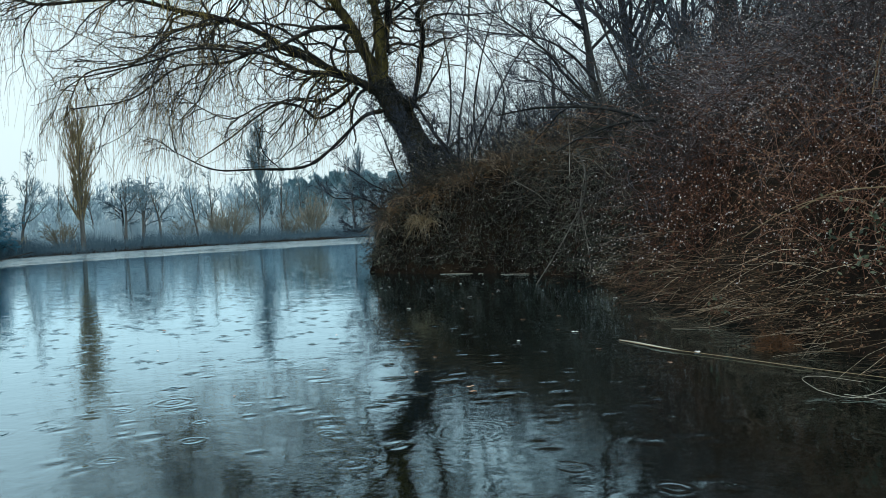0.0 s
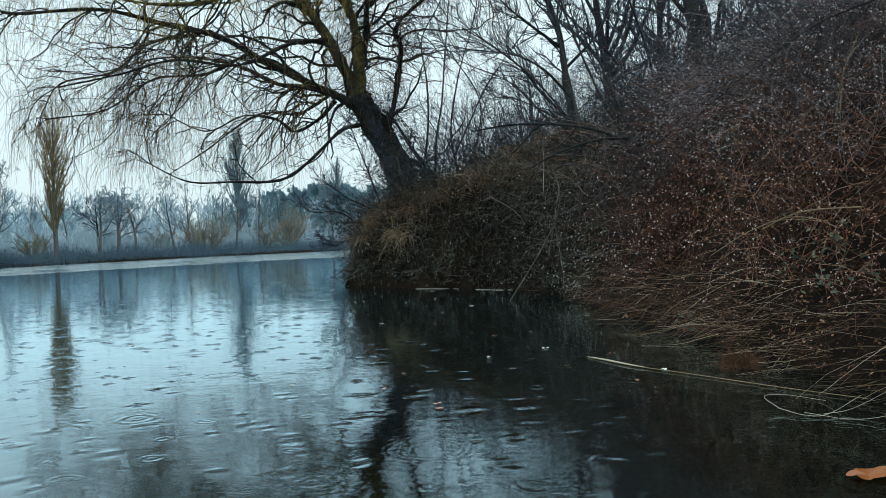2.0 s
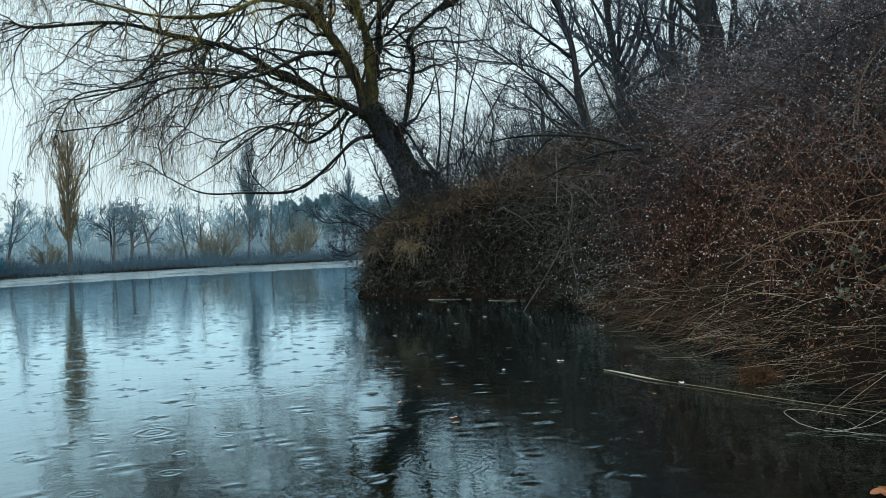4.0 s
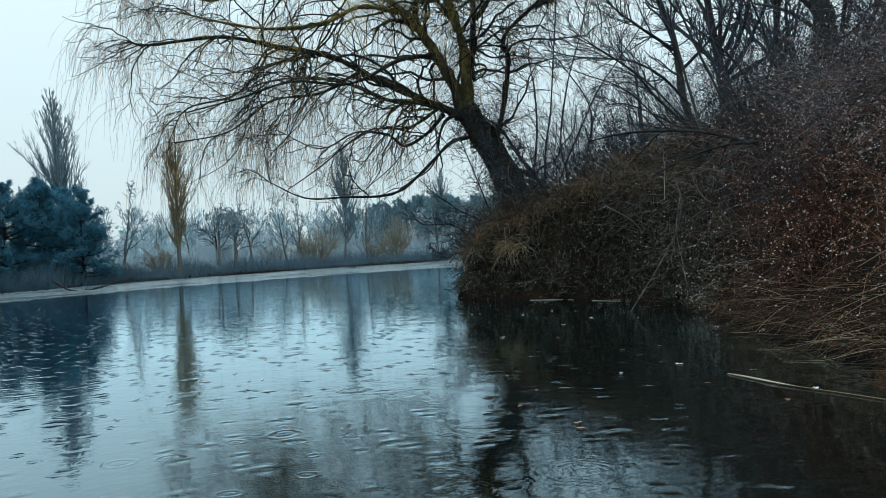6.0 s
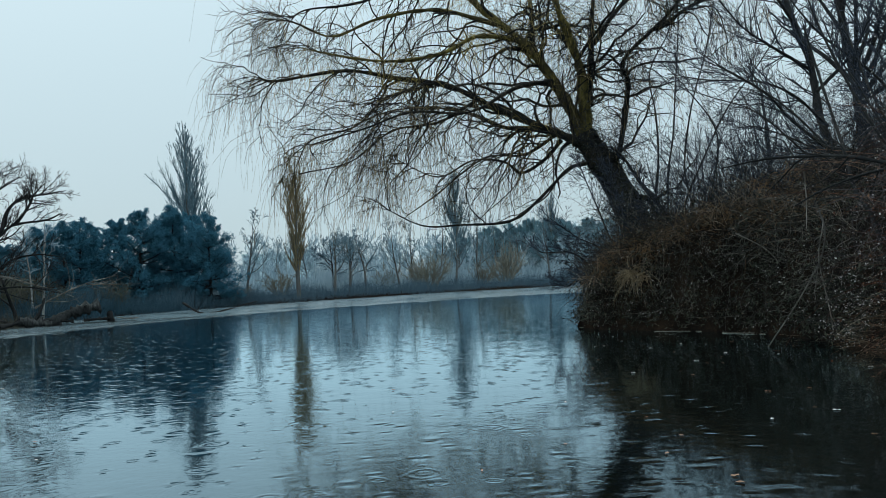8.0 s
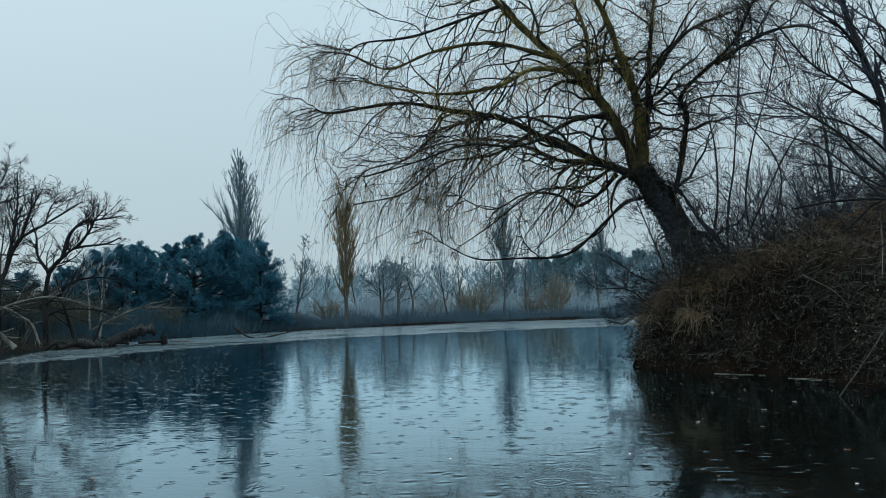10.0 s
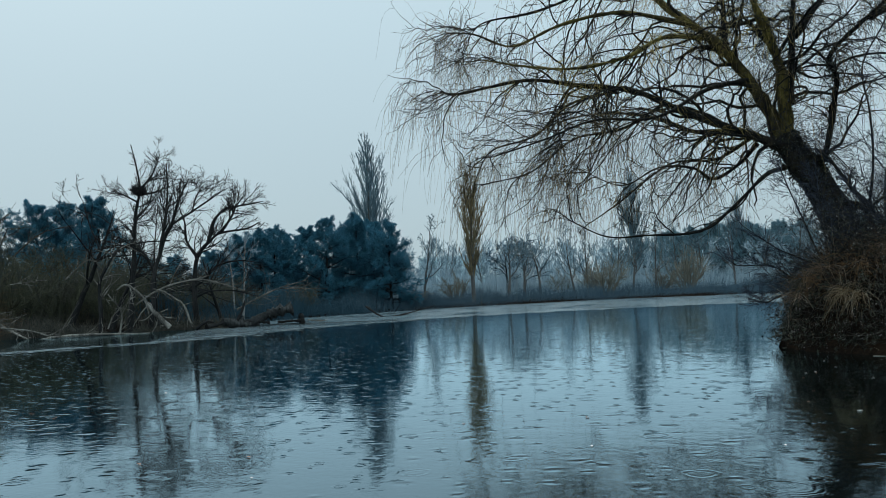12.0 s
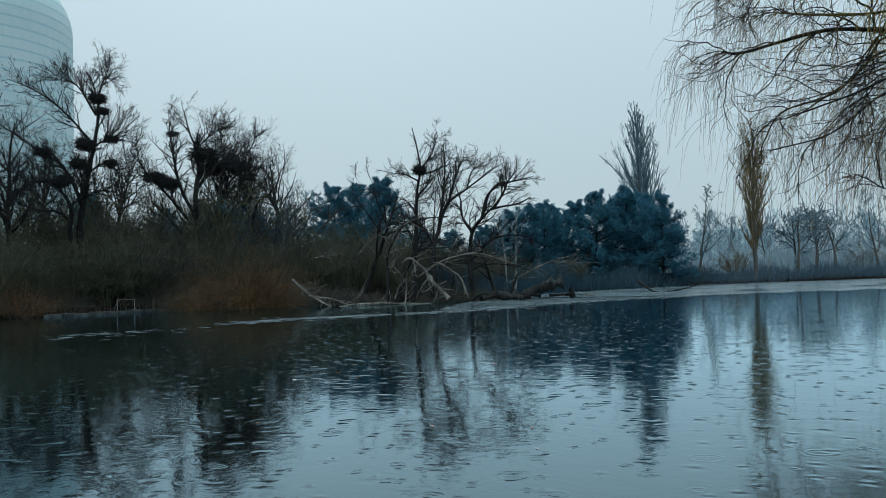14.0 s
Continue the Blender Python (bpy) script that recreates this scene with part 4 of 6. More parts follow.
def shore_growth(name, pts, n, tall, mat, label, depth=2.0, thick=0.012):
    """Upright stems crowded along a stretch of shore."""
    line = spline(pts, 20)
    k = rng.uniform(0, len(line) - 1.001, n)
    i = k.astype(int)
    p = line[i] + (line[i + 1] - line[i]) * (k - i)[:, None]
    t = unit(line[i + 1] - line[i])
    side = np.c_[-t[:, 1], t[:, 0]]
    side *= np.where(inland(*(p + side * 0.5).T) > 0, 1, -1)[:, None]
    p = p + side * rng.uniform(-0.4, depth, n)[:, None]
    z = ground_z(p[:, 0], p[:, 1])
    clump = 0.7 + 0.45 * np.sin(p[:, 0] * 0.9) * np.sin(p[:, 1] * 0.7)
    P, R = grow(np.c_[p, z - 0.05], rng.normal(0, 0.25, (n, 3)) + [0, 0, 1], tall * rng.uniform(0.6, 1.15, n) * clump, rng.uniform(0.6, 1.3, n) * thick, 5, 0.12, (0, 0, 0), 0.4)
    return stuff(name, tube_arrays(P, R, 3), mat, label, "reeds")


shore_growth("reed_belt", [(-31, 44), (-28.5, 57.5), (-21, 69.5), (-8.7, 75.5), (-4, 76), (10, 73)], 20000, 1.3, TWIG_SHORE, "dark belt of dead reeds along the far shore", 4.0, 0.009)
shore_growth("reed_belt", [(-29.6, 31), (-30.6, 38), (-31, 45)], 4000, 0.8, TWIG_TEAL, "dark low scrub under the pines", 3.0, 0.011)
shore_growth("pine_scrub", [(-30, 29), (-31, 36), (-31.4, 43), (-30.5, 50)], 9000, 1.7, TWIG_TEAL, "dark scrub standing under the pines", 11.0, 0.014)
shore_growth("far_scrub", [(-40, 62), (-31, 68), (-24, 78), (-9, 86), (12, 84)], 12000, 3.0, TWIG_HAZY, "leafless scrub, paled by haze, behind the far shore", 9.0, 0.016)


# ---- wooded shore with the nests ----
def nest(seed):
    """A bulky nest of dead sticks."""
    g = np.random.default_rng(seed)
    root = thing("stick_nest", "bulky dark nest of sticks in bare branches", "nest", "nests")
    n = 420
    c = unit(g.standard_normal((n, 3))) * [0.42, 0.42, 0.26] * g.uniform(0.4, 1.0, (n, 1))
    d = unit(np.cross(c + g.normal(0, 0.1, c.shape), [0, 0, 1.0])) + g.normal(0, 0.35, c.shape)
    P, R = grow(c - unit(d) * 0.25, d, g.uniform(0.4, 0.75, n), g.uniform(0.008, 0.016, n), 4, 0.15, (0, 0, 0), 0.6, g)
    shape("weave", quick_mesh("weave", *tube_arrays(P, R, 3)), TWIG_DARK, root)
    bm = bmesh.new()
    bmesh.ops.create_icosphere(bm, subdivisions=3, radius=0.36)
    for v in bm.verts:
        v.co *= 1 + 0.25 * noise.noise(v.co * 6)
        v.co.z *= 0.6
    part("bowl", bm, BARK_DARK, root)
    return root


def nests():
    first = None
    for k, (x, y, z, s) in enumerate([(*p, s) for p, s in NESTS]):
        if first is None:
            first = nest(81)
            first.matrix_basis = pose(x, y, z, 0, 0, 0) @ Matrix.Scale(s, 4)
        else:
            c = copy_thing(first, Matrix())
            c.matrix_basis = pose(x, y, z, 5 * (k % 3), 4 * (k % 2), 37 * k) @ Matrix.Diagonal((s, s, s * (0.8 + 0.15 * (k % 3)), 1))


NESTS = list(zip([(-42.53, 13.33, 11.16), (-42.46, 13.53, 10.51), (-42.21, 12.64, 8.59), (-42.25, 10.61, 8.03), (-41.84, 13.82, 8.94), (-42.31, 12.32, 7.60), (-42.07, 11.30, 6.49), (-42.35, 13.88, 7.73), (-42.97, 11.82, 6.83), (-43.11, 17.59, 9.80), (-42.45, 19.12, 8.63), (-41.65, 20.81, 7.93), (-43.46, 16.71, 7.29), (-42.26, 17.03, 6.85), (-28.89, 23.95, 6.37), (-43.21, 19.87, 7.96)],
                 [1.0, 0.8, 1.1, 1.0, 0.8, 1.0, 1.0, 0.8, 0.9, 0.7, 1.6, 1.3, 1.4, 1.3, 0.75, 1.5]))
nests()


def traced_tree(label, limbs, seed, twigs=14, long=(0.2, 0.42), reach=4.0, fine=1.0, bark=BARK_DARK, twig=TWIG_DARK, name="bare_tree", group="bare trees", bias=(0, 0, 0)):
    """A leafless tree whose trunk and limbs each follow their own line."""
    g = np.random.default_rng(seed)
    root = thing(name, label, "tree", group)
    tw = []
    for k, (pts, r0, r1) in enumerate(limbs):
        v, f, line, R = limb_arrays(np.array(pts) + np.r_[np.zeros((1, 3)), g.normal(0, 0.05, (len(pts) - 1, 3))], r0, r1, 8, 0.08, g, 6, 0.8)
        shape("limb" if k else "trunk", quick_mesh("limb", v, f, True), bark, root)
        s, d, L, r = shoots(line[None], R[None], twigs, 0.4 if k == 0 else 0.15, 1, (25, 65), long, 0.55, g, 0.2, reach)
        P1, R1 = grow(s, d + np.array(bias), L, r, K=8, wander=0.12, pull=(0, 0, 0.03), r1=0.3, g=g)
        R1 = np.clip(R1, 0.01 * fine, 0.032 * fine)
        P2, R2 = grow(*shoots(P1, R1, 6, 0.15, 1, (25, 55), (0.35, 0.65), 0.6, g), K=5, wander=0.13, pull=(0, 0, 0.03), r1=0.5, g=g)
        P3, R3 = grow(*shoots(P2, R2, 3, 0.2, 1, (25, 55), (0.4, 0.7), 0.7, g), K=3, wander=0.12, pull=(0, 0, 0.03), r1=0.6, g=g)
        tw += [tube_arrays(P1, R1, 4), tube_arrays(P2, np.maximum(R2, 0.0068 * fine), 3), tube_arrays(P3, np.maximum(R3, 0.005 * fine), 3)]
    tagged(shape("crown", quick_mesh("crown", *join(*tw)), twig, root), kind="stuff")
    return root


def island():
    big = bare_tree("nest_tree", "dark bare tree with stick nests on the wooded shore", 12.2, 0.28, 52, BARK_DARK, TWIG_DARK, (35, 62), (0.05, 0.0), 28, 0.06, 0.28, sz=(0.3, 0.52), thickness=0.9, fine=10)
    put(big, *(-45.51, 9.84), 0.8, 200)
    traced_tree("tall dark bare tree full of stick nests", [
        ([(-42.75, 12.58, 0.02), (-42.78, 12.50, 2.36), (-42.80, 12.42, 4.13), (-42.75, 12.59, 5.46), (-42.64, 12.97, 7.40), (-42.57, 13.20, 9.20), (-42.53, 13.32, 10.71), (-42.57, 13.18, 11.75), (-42.63, 12.98, 12.43)], 0.24, 0.02),
        ([(-42.52, 11.96, 0.05), (-42.51, 11.96, 2.36), (-42.54, 11.88, 4.10), (-42.43, 11.89, 5.32), (-42.34, 11.45, 6.16), (-42.20, 10.81, 6.62), (-42.02, 9.87, 6.48), (-41.84, 8.85, 6.73)], 0.15, 0.02),
        ([(-42.75, 12.59, 5.46), (-42.49, 12.04, 6.73), (-42.26, 11.37, 7.52), (-42.28, 10.51, 8.09), (-42.12, 9.42, 8.75), (-41.93, 8.41, 9.30)], 0.11, 0.02),
        ([(-42.58, 13.14, 8.60), (-43.24, 12.34, 9.97), (-43.90, 11.43, 11.09), (-44.35, 10.47, 11.74), (-44.74, 9.64, 12.20)], 0.08, 0.015),
        ([(-42.55, 13.27, 10.26), (-42.38, 12.45, 11.46), (-42.16, 11.74, 11.84), (-42.12, 11.11, 12.03)], 0.06, 0.015),
        ([(-42.53, 13.30, 11.01), (-42.69, 13.80, 12.33), (-42.92, 14.05, 12.57), (-43.02, 14.39, 13.05)], 0.06, 0.012),
        ([(-42.58, 13.14, 8.60), (-42.00, 13.65, 8.98), (-41.55, 14.07, 9.12), (-41.03, 14.63, 9.85)], 0.06, 0.015),
        ([(-42.65, 12.92, 7.25), (-42.81, 13.75, 7.78), (-42.96, 14.58, 7.55), (-42.83, 15.54, 8.07)], 0.06, 0.015),
        ([(-42.73, 12.65, 5.90), (-42.04, 13.20, 6.30), (-41.51, 13.87, 6.13), (-41.05, 14.59, 6.72)], 0.06, 0.015),
        ([(-42.43, 11.89, 5.32), (-42.41, 12.33, 5.86), (-42.55, 12.55, 6.77), (-42.79, 12.47, 8.27)], 0.07, 0.02),
        ([(-42.44, 11.86, 4.68), (-42.14, 11.04, 5.06), (-41.87, 10.08, 5.09), (-41.59, 9.03, 5.62)], 0.07, 0.015)], 204, 34, (0.25, 0.6))
    mid = bare_tree("nest_tree", "many-limbed dark bare tree with large nests", 11.0, 0.28, 57, BARK_DARK, TWIG_DARK, (25, 55), (0.0, 0.1), 30, 0.07, 0.12, sz=(0.4, 0.62), thickness=0.9, fine=12)
    put(mid, *(-46.5, 21.4), 0.9)
    traced_tree("many-limbed dark bare tree with large nests", [
        ([(-42.62, 18.74, -0.30), (-42.64, 18.70, 3.58), (-42.66, 18.66, 6.18), (-42.59, 18.82, 7.81), (-42.64, 18.70, 8.95), (-42.77, 18.41, 9.92), (-42.86, 18.20, 11.06)], 0.24, 0.02),
        ([(-42.66, 18.67, 5.04), (-42.68, 17.85, 6.78), (-42.64, 17.43, 8.52), (-42.66, 17.37, 9.64), (-42.73, 17.20, 11.24)], 0.11, 0.015),
        ([(-42.62, 18.75, 6.66), (-42.27, 19.53, 7.75), (-41.92, 20.25, 8.25), (-41.62, 20.87, 8.09), (-41.34, 21.41, 9.10), (-41.10, 21.88, 9.84)], 0.11, 0.015),
        ([(-42.64, 18.70, 8.95), (-42.59, 19.55, 9.84), (-42.47, 20.49, 10.53)], 0.07, 0.015),
        ([(-42.66, 18.65, 4.39), (-42.80, 17.30, 6.13), (-42.81, 16.45, 7.10), (-42.78, 15.68, 7.92), (-42.88, 15.42, 9.16)], 0.1, 0.015),
        ([(-42.59, 18.82, 7.64), (-42.67, 19.62, 7.94), (-42.80, 20.27, 9.21), (-43.01, 20.29, 10.66)], 0.08, 0.015),
        ([(-42.62, 18.75, 3.25), (-41.70, 19.55, 4.83), (-40.84, 20.20, 6.07), (-40.62, 20.64, 7.36), (-40.32, 21.21, 8.01)], 0.09, 0.015),
        ([(-42.64, 18.71, 2.93), (-43.53, 17.89, 4.60), (-44.30, 17.32, 5.62), (-44.54, 16.68, 6.27)], 0.08, 0.015)], 205, 32, (0.25, 0.6))
    again(mid, *(-44.6, 23.4), 0.8, 140)
    again(big, *(-43.99, 7.08), 0.95, 90, "dark bare tree on the wooded shore")
    traced_tree("dark bare tree with limbs arching over the shallows", [
        ([(-27.38, 25.92, -0.37), (-27.36, 25.66, 1.14), (-27.35, 25.67, 2.23), (-27.23, 25.79, 3.27), (-26.89, 26.14, 3.93), (-26.46, 26.57, 4.43), (-25.70, 27.29, 4.67), (-25.16, 27.79, 4.80)], 0.15, 0.025),
        ([(-26.89, 26.14, 3.93), (-26.86, 26.46, 4.91), (-26.61, 26.98, 5.65), (-25.98, 27.85, 5.86), (-25.47, 28.32, 5.94)], 0.1, 0.02),
        ([(-26.46, 26.57, 4.43), (-25.85, 26.61, 5.11), (-25.52, 26.64, 5.64), (-25.00, 26.58, 6.11)], 0.07, 0.02),
        ([(-27.23, 25.79, 3.27), (-27.77, 25.66, 4.05), (-28.08, 25.76, 5.05), (-28.59, 25.81, 5.95)], 0.08, 0.02),
        ([(-27.30, 25.72, 1.96), (-26.74, 25.72, 2.29), (-26.03, 25.87, 2.84), (-25.14, 26.18, 3.00), (-24.38, 26.47, 2.78)], 0.08, 0.02),
        ([(-27.35, 25.67, 1.41), (-26.46, 25.87, 1.71), (-25.35, 26.26, 1.61), (-24.31, 26.66, 1.31)], 0.06, 0.015)], 201, 15, (0.22, 0.5))
    traced_tree("dark bare tree leaning along the shore", [
        ([(-28.36, 23.95, -0.28), (-28.18, 24.00, 1.20), (-28.11, 24.09, 2.27), (-27.94, 24.28, 3.59), (-27.63, 24.63, 4.60), (-27.01, 25.30, 5.30), (-26.49, 25.83, 5.87), (-26.00, 26.32, 6.33)], 0.13, 0.02),
        ([(-27.63, 24.63, 4.60), (-27.55, 25.01, 5.95), (-27.38, 25.49, 7.00)], 0.08, 0.02),
        ([(-27.94, 24.28, 3.59), (-27.58, 24.23, 4.88), (-27.32, 24.23, 6.16), (-27.19, 24.07, 7.44)], 0.09, 0.02),
        ([(-27.01, 25.30, 5.30), (-27.24, 25.78, 6.07), (-27.25, 26.35, 6.80)], 0.05, 0.015),
        ([(-28.09, 24.11, 2.54), (-28.74, 23.82, 3.52), (-29.40, 23.32, 3.97), (-29.98, 22.90, 3.87)], 0.07, 0.02)], 202, 15, (0.22, 0.5))
    traced_tree("gaunt bare tree with a stick nest in its top", [
        ([(-29.33, 23.73, -0.28), (-29.11, 23.68, 1.22), (-29.09, 23.71, 2.32), (-29.03, 23.78, 3.68), (-28.96, 23.86, 5.43), (-28.83, 24.01, 6.42), (-29.01, 23.80, 7.39), (-29.09, 23.70, 8.36)], 0.15, 0.02),
        ([(-28.83, 24.01, 6.42), (-28.67, 24.66, 7.28), (-28.69, 24.94, 8.15)], 0.06, 0.015),
        ([(-28.89, 23.94, 6.15), (-28.05, 24.31, 6.34), (-26.96, 24.91, 6.81)], 0.06, 0.015),
        ([(-28.95, 23.87, 5.87), (-29.56, 23.60, 6.32), (-30.07, 23.45, 6.37)], 0.05, 0.015),
        ([(-28.98, 23.83, 5.05), (-28.98, 24.46, 5.64), (-29.07, 24.96, 6.80)], 0.05, 0.015)], 203)
    low = bare_tree("bare_tree", "small dark bare tree leaning over the water", 6.2, 0.17, 63, BARK_DARK, TWIG_DARK, (40, 80), (0.15, 0.1), 12, 0.045, 0.25, sz=(0.45, 0.8), thickness=2.0, fine=5)
    put(low, *(-33.93, 23.96))
    crooked = bare_tree("bare_tree", "gaunt bare tree on the wooded shore", 8.2, 0.11, 66, BARK_DARK, TWIG_DARK, (25, 55), (0.0, 0.0), 8, 0.06, 0.55, sz=(0.25, 0.42), thickness=1.8, fine=4)
    put(crooked, *(-29.90, 25.83), 0.85)
    again(low, *(-29.23, 29.45), 0.7, 230)
    birch = bare_tree("birch", "slender white-barked birch on the wooded shore", 5.4, 0.07, 71, BIRCH_BARK, TWIG_HAZY, (20, 45), (0, 0.05), 10, 0.03, 0.35, "birch", fine=4, sz=(0.25, 0.4), group="birches", thickness=1.6)
    put(birch, *(-29.95, 31.54))
    again(mid, *(-53.96, 13.26), 0.85, 310, "dark bare tree on the wooded shore")
    again(mid, *(-48.6, 22.6), 0.88, 80, "dark bare tree on the wooded shore")
    again(mid, *(-55.68, 18.15), 0.85, 20, "dark bare tree on the wooded shore")
    again(mid, *(-45.28, 22.49), 0.82, 60, "dark bare tree on the wooded shore")
    again(mid, *(-47.44, 26.93), 0.8, 250, "dark bare tree on the wooded shore")
    again(low, *(-32.06, 24.79), 0.8, 20)
    again(birch, *(-30.91, 32.00), 0.9, 100)
    th = [thicket("thicket", "dense brown leafless thicket on the wooded shore", 4.0, 90, TWIG_BROWN, 22, 0.5, thick=1.9, twigs=10),
          thicket("thicket", "dense olive-brown leafless thicket on the wooded shore", 4.0, 91, TWIG_OLIVE, 20, 0.5, thick=1.9, twigs=10),
          thicket("thicket", "dense haze-blued leafless thicket on the wooded shore", 4.0, 92, TWIG_TEAL, 22, 0.45, thick=1.7, twigs=11)]
    put(th[0], *(-37.31, 20.47), 1.0)
    put(th[1], *(-36.10, 22.52), 0.9)
    for k, (x, y, q) in enumerate([(*(-40.76, 12.28), 0.9), (*(-45.44, 14.05), 1.1), (*(-49.53, 14.34), 1.1), (*(-37.93, 25.21), 0.9), (*(-37.70, 27.27), 0.8), (*(-46.75, 24.02), 1.2), (*(-48.78, 28.61), 1.2), (*(-35.70, 28.26), 0.75), (*(-36.27, 30.71), 0.75), (*(-34.49, 31.20), 0.7), (*(-34.04, 33.13), 0.7), (*(-40.17, 30.66), 0.9)]):
        again(th[k % 2], x, y, q, 71 * k)
    put(th[2], -44.4, 19.3, 1.5)
    for k, (x, y, q) in enumerate([(-43.6, 21.0, 1.55), (-42.9, 22.6, 1.6), (-42.0, 24.0, 1.35), (-45.4, 17.6, 1.2)]):
        again(th[2], x, y, q, 67 * k + 30)
    return th


thickets = island()


def brush(th):
    """The undergrowth of the wooded shore, shrub by shrub."""
    g = np.random.default_rng(17)
    for k in range(84):
        u = k / 83
        y = 5 + 36 * u + g.uniform(-0.8, 0.8)
        edge = np.interp(y, [5, 7, 12, 15.5, 20.5, 26, 31, 38, 45], [-36, -36, -36.6, -35, -33.5, -31.6, -29.6, -30.6, -31])
        back = g.choice([1.8, 4.5, 8, 12])
        s = (0.6 + 0.085 * back) * g.uniform(0.8, 1.25) * np.interp(y, [5, 20, 27, 34, 45], [1.1, 1.1, 0.85, 0.55, 0.5])
        again(th[1 if y < 14 else int(g.integers(2))], edge - back - g.uniform(0, 1.5), y, s, g.uniform(0, 360))


brush(thickets)


def grass_mound(name, x, y, radius, tall, n, mat, label, seed):
    """A mound of dead grass whose blades arch outwards and hang."""
    g = np.random.default_rng(seed)
    m = 24
    ca, cq = g.uniform(0, 2 * np.pi, m), np.sqrt(g.uniform(0, 1, m)) * radius
    i = g.integers(0, m, n)
    lean, high = g.normal(0, 0.35, (m, 2)), g.uniform(0.45, 1.2, m) * (1.05 - 0.4 * (cq / radius) ** 2)
    off = g.normal(0, 0.13, (n, 2))
    px, py = x + np.cos(ca[i]) * cq[i] + off[:, 0], y + np.sin(ca[i]) * cq[i] * 0.8 + off[:, 1]
    d = np.c_[off * 3.0 + lean[i], np.ones(n)] + g.normal(0, 0.25, (n, 3))
    P, R = grow(np.c_[px, py, np.maximum(ground_z(px, py), 0) - 0.03], d, 1.3 * tall * high[i] * g.uniform(0.5, 1.25, n), g.uniform(0.004, 0.009, n), 7, 0.14, (0, 0, -0.22), 0.3, g)
    return tagged(shape(name, quick_mesh(name, *tube_arrays(P, R, 3)), mat), label, "grass clump", "grass clumps", "stuff")


RUST = "rust-brown mound of dead grass hanging over the water"
for k, (x, y, rad, tall) in enumerate([(*(-34.85, 14.54), 0.8, 0.8), (*(-34.40, 15.10), 1.1, 1.3), (*(-34.21, 15.97), 1.1, 1.5), (*(-33.70, 16.57), 1.1, 1.8), (*(-33.71, 17.44), 1.2, 2.3), (*(-33.21, 17.97), 1.1, 2.2), (*(-33.08, 18.61), 0.6, 1.4), (*(-34.60, 17.46), 1.2, 2.6)]):
    grass_mound("grass_clump", x, y, rad, tall, 1300, RUST_GRASS if k not in (0, 2, 6) else TWIG_BROWN, RUST if k not in (0, 2, 6) else "brown mound of dead grass on the wooded shore", 30 + k)
grass_mound("grass_clump", *(-31.43, 20.53), 1.6, 0.9, 1800, TWIG_BROWN, "brown mound of dead grass on the wooded shore", 5)
grass_mound("grass_clump", *(-30.26, 21.35), 1.2, 0.8, 1200, TWIG_BROWN, "brown mound of dead grass on the wooded shore", 6)
for k, (x, y, rad, tall) in enumerate([(*(-27.70, 24.99), 0.7, 0.7), (*(-27.05, 25.98), 0.9, 0.8), (*(-26.63, 26.96), 0.7, 0.6), (*(-28.36, 23.95), 0.6, 0.6)]):
    grass_mound("grass_clump", x, y, rad, tall, 700, TWIG_BROWN, "brown tussock of dead sedge in the shallows", 50 + k)
grass_mound("grass_clump", *(-37.69, 8.16), 1.5, 1.3, 1600, RUST_GRASS, RUST, 7)
grass_mound("grass_clump", *(-38.31, 9.89), 1.4, 1.0, 1500, TWIG_BROWN, "brown mound of dead grass on the wooded shore", 8)
shore_growth("shore_scrub", [(-36, 5), (-36.6, 12), (-35, 15.5), (-33.5, 20.5), (-31.6, 26), (-29.6, 31)], 5000, 0.9, TWIG_BROWN, "brown dead growth along the wooded shore", 5.0, 0.012)


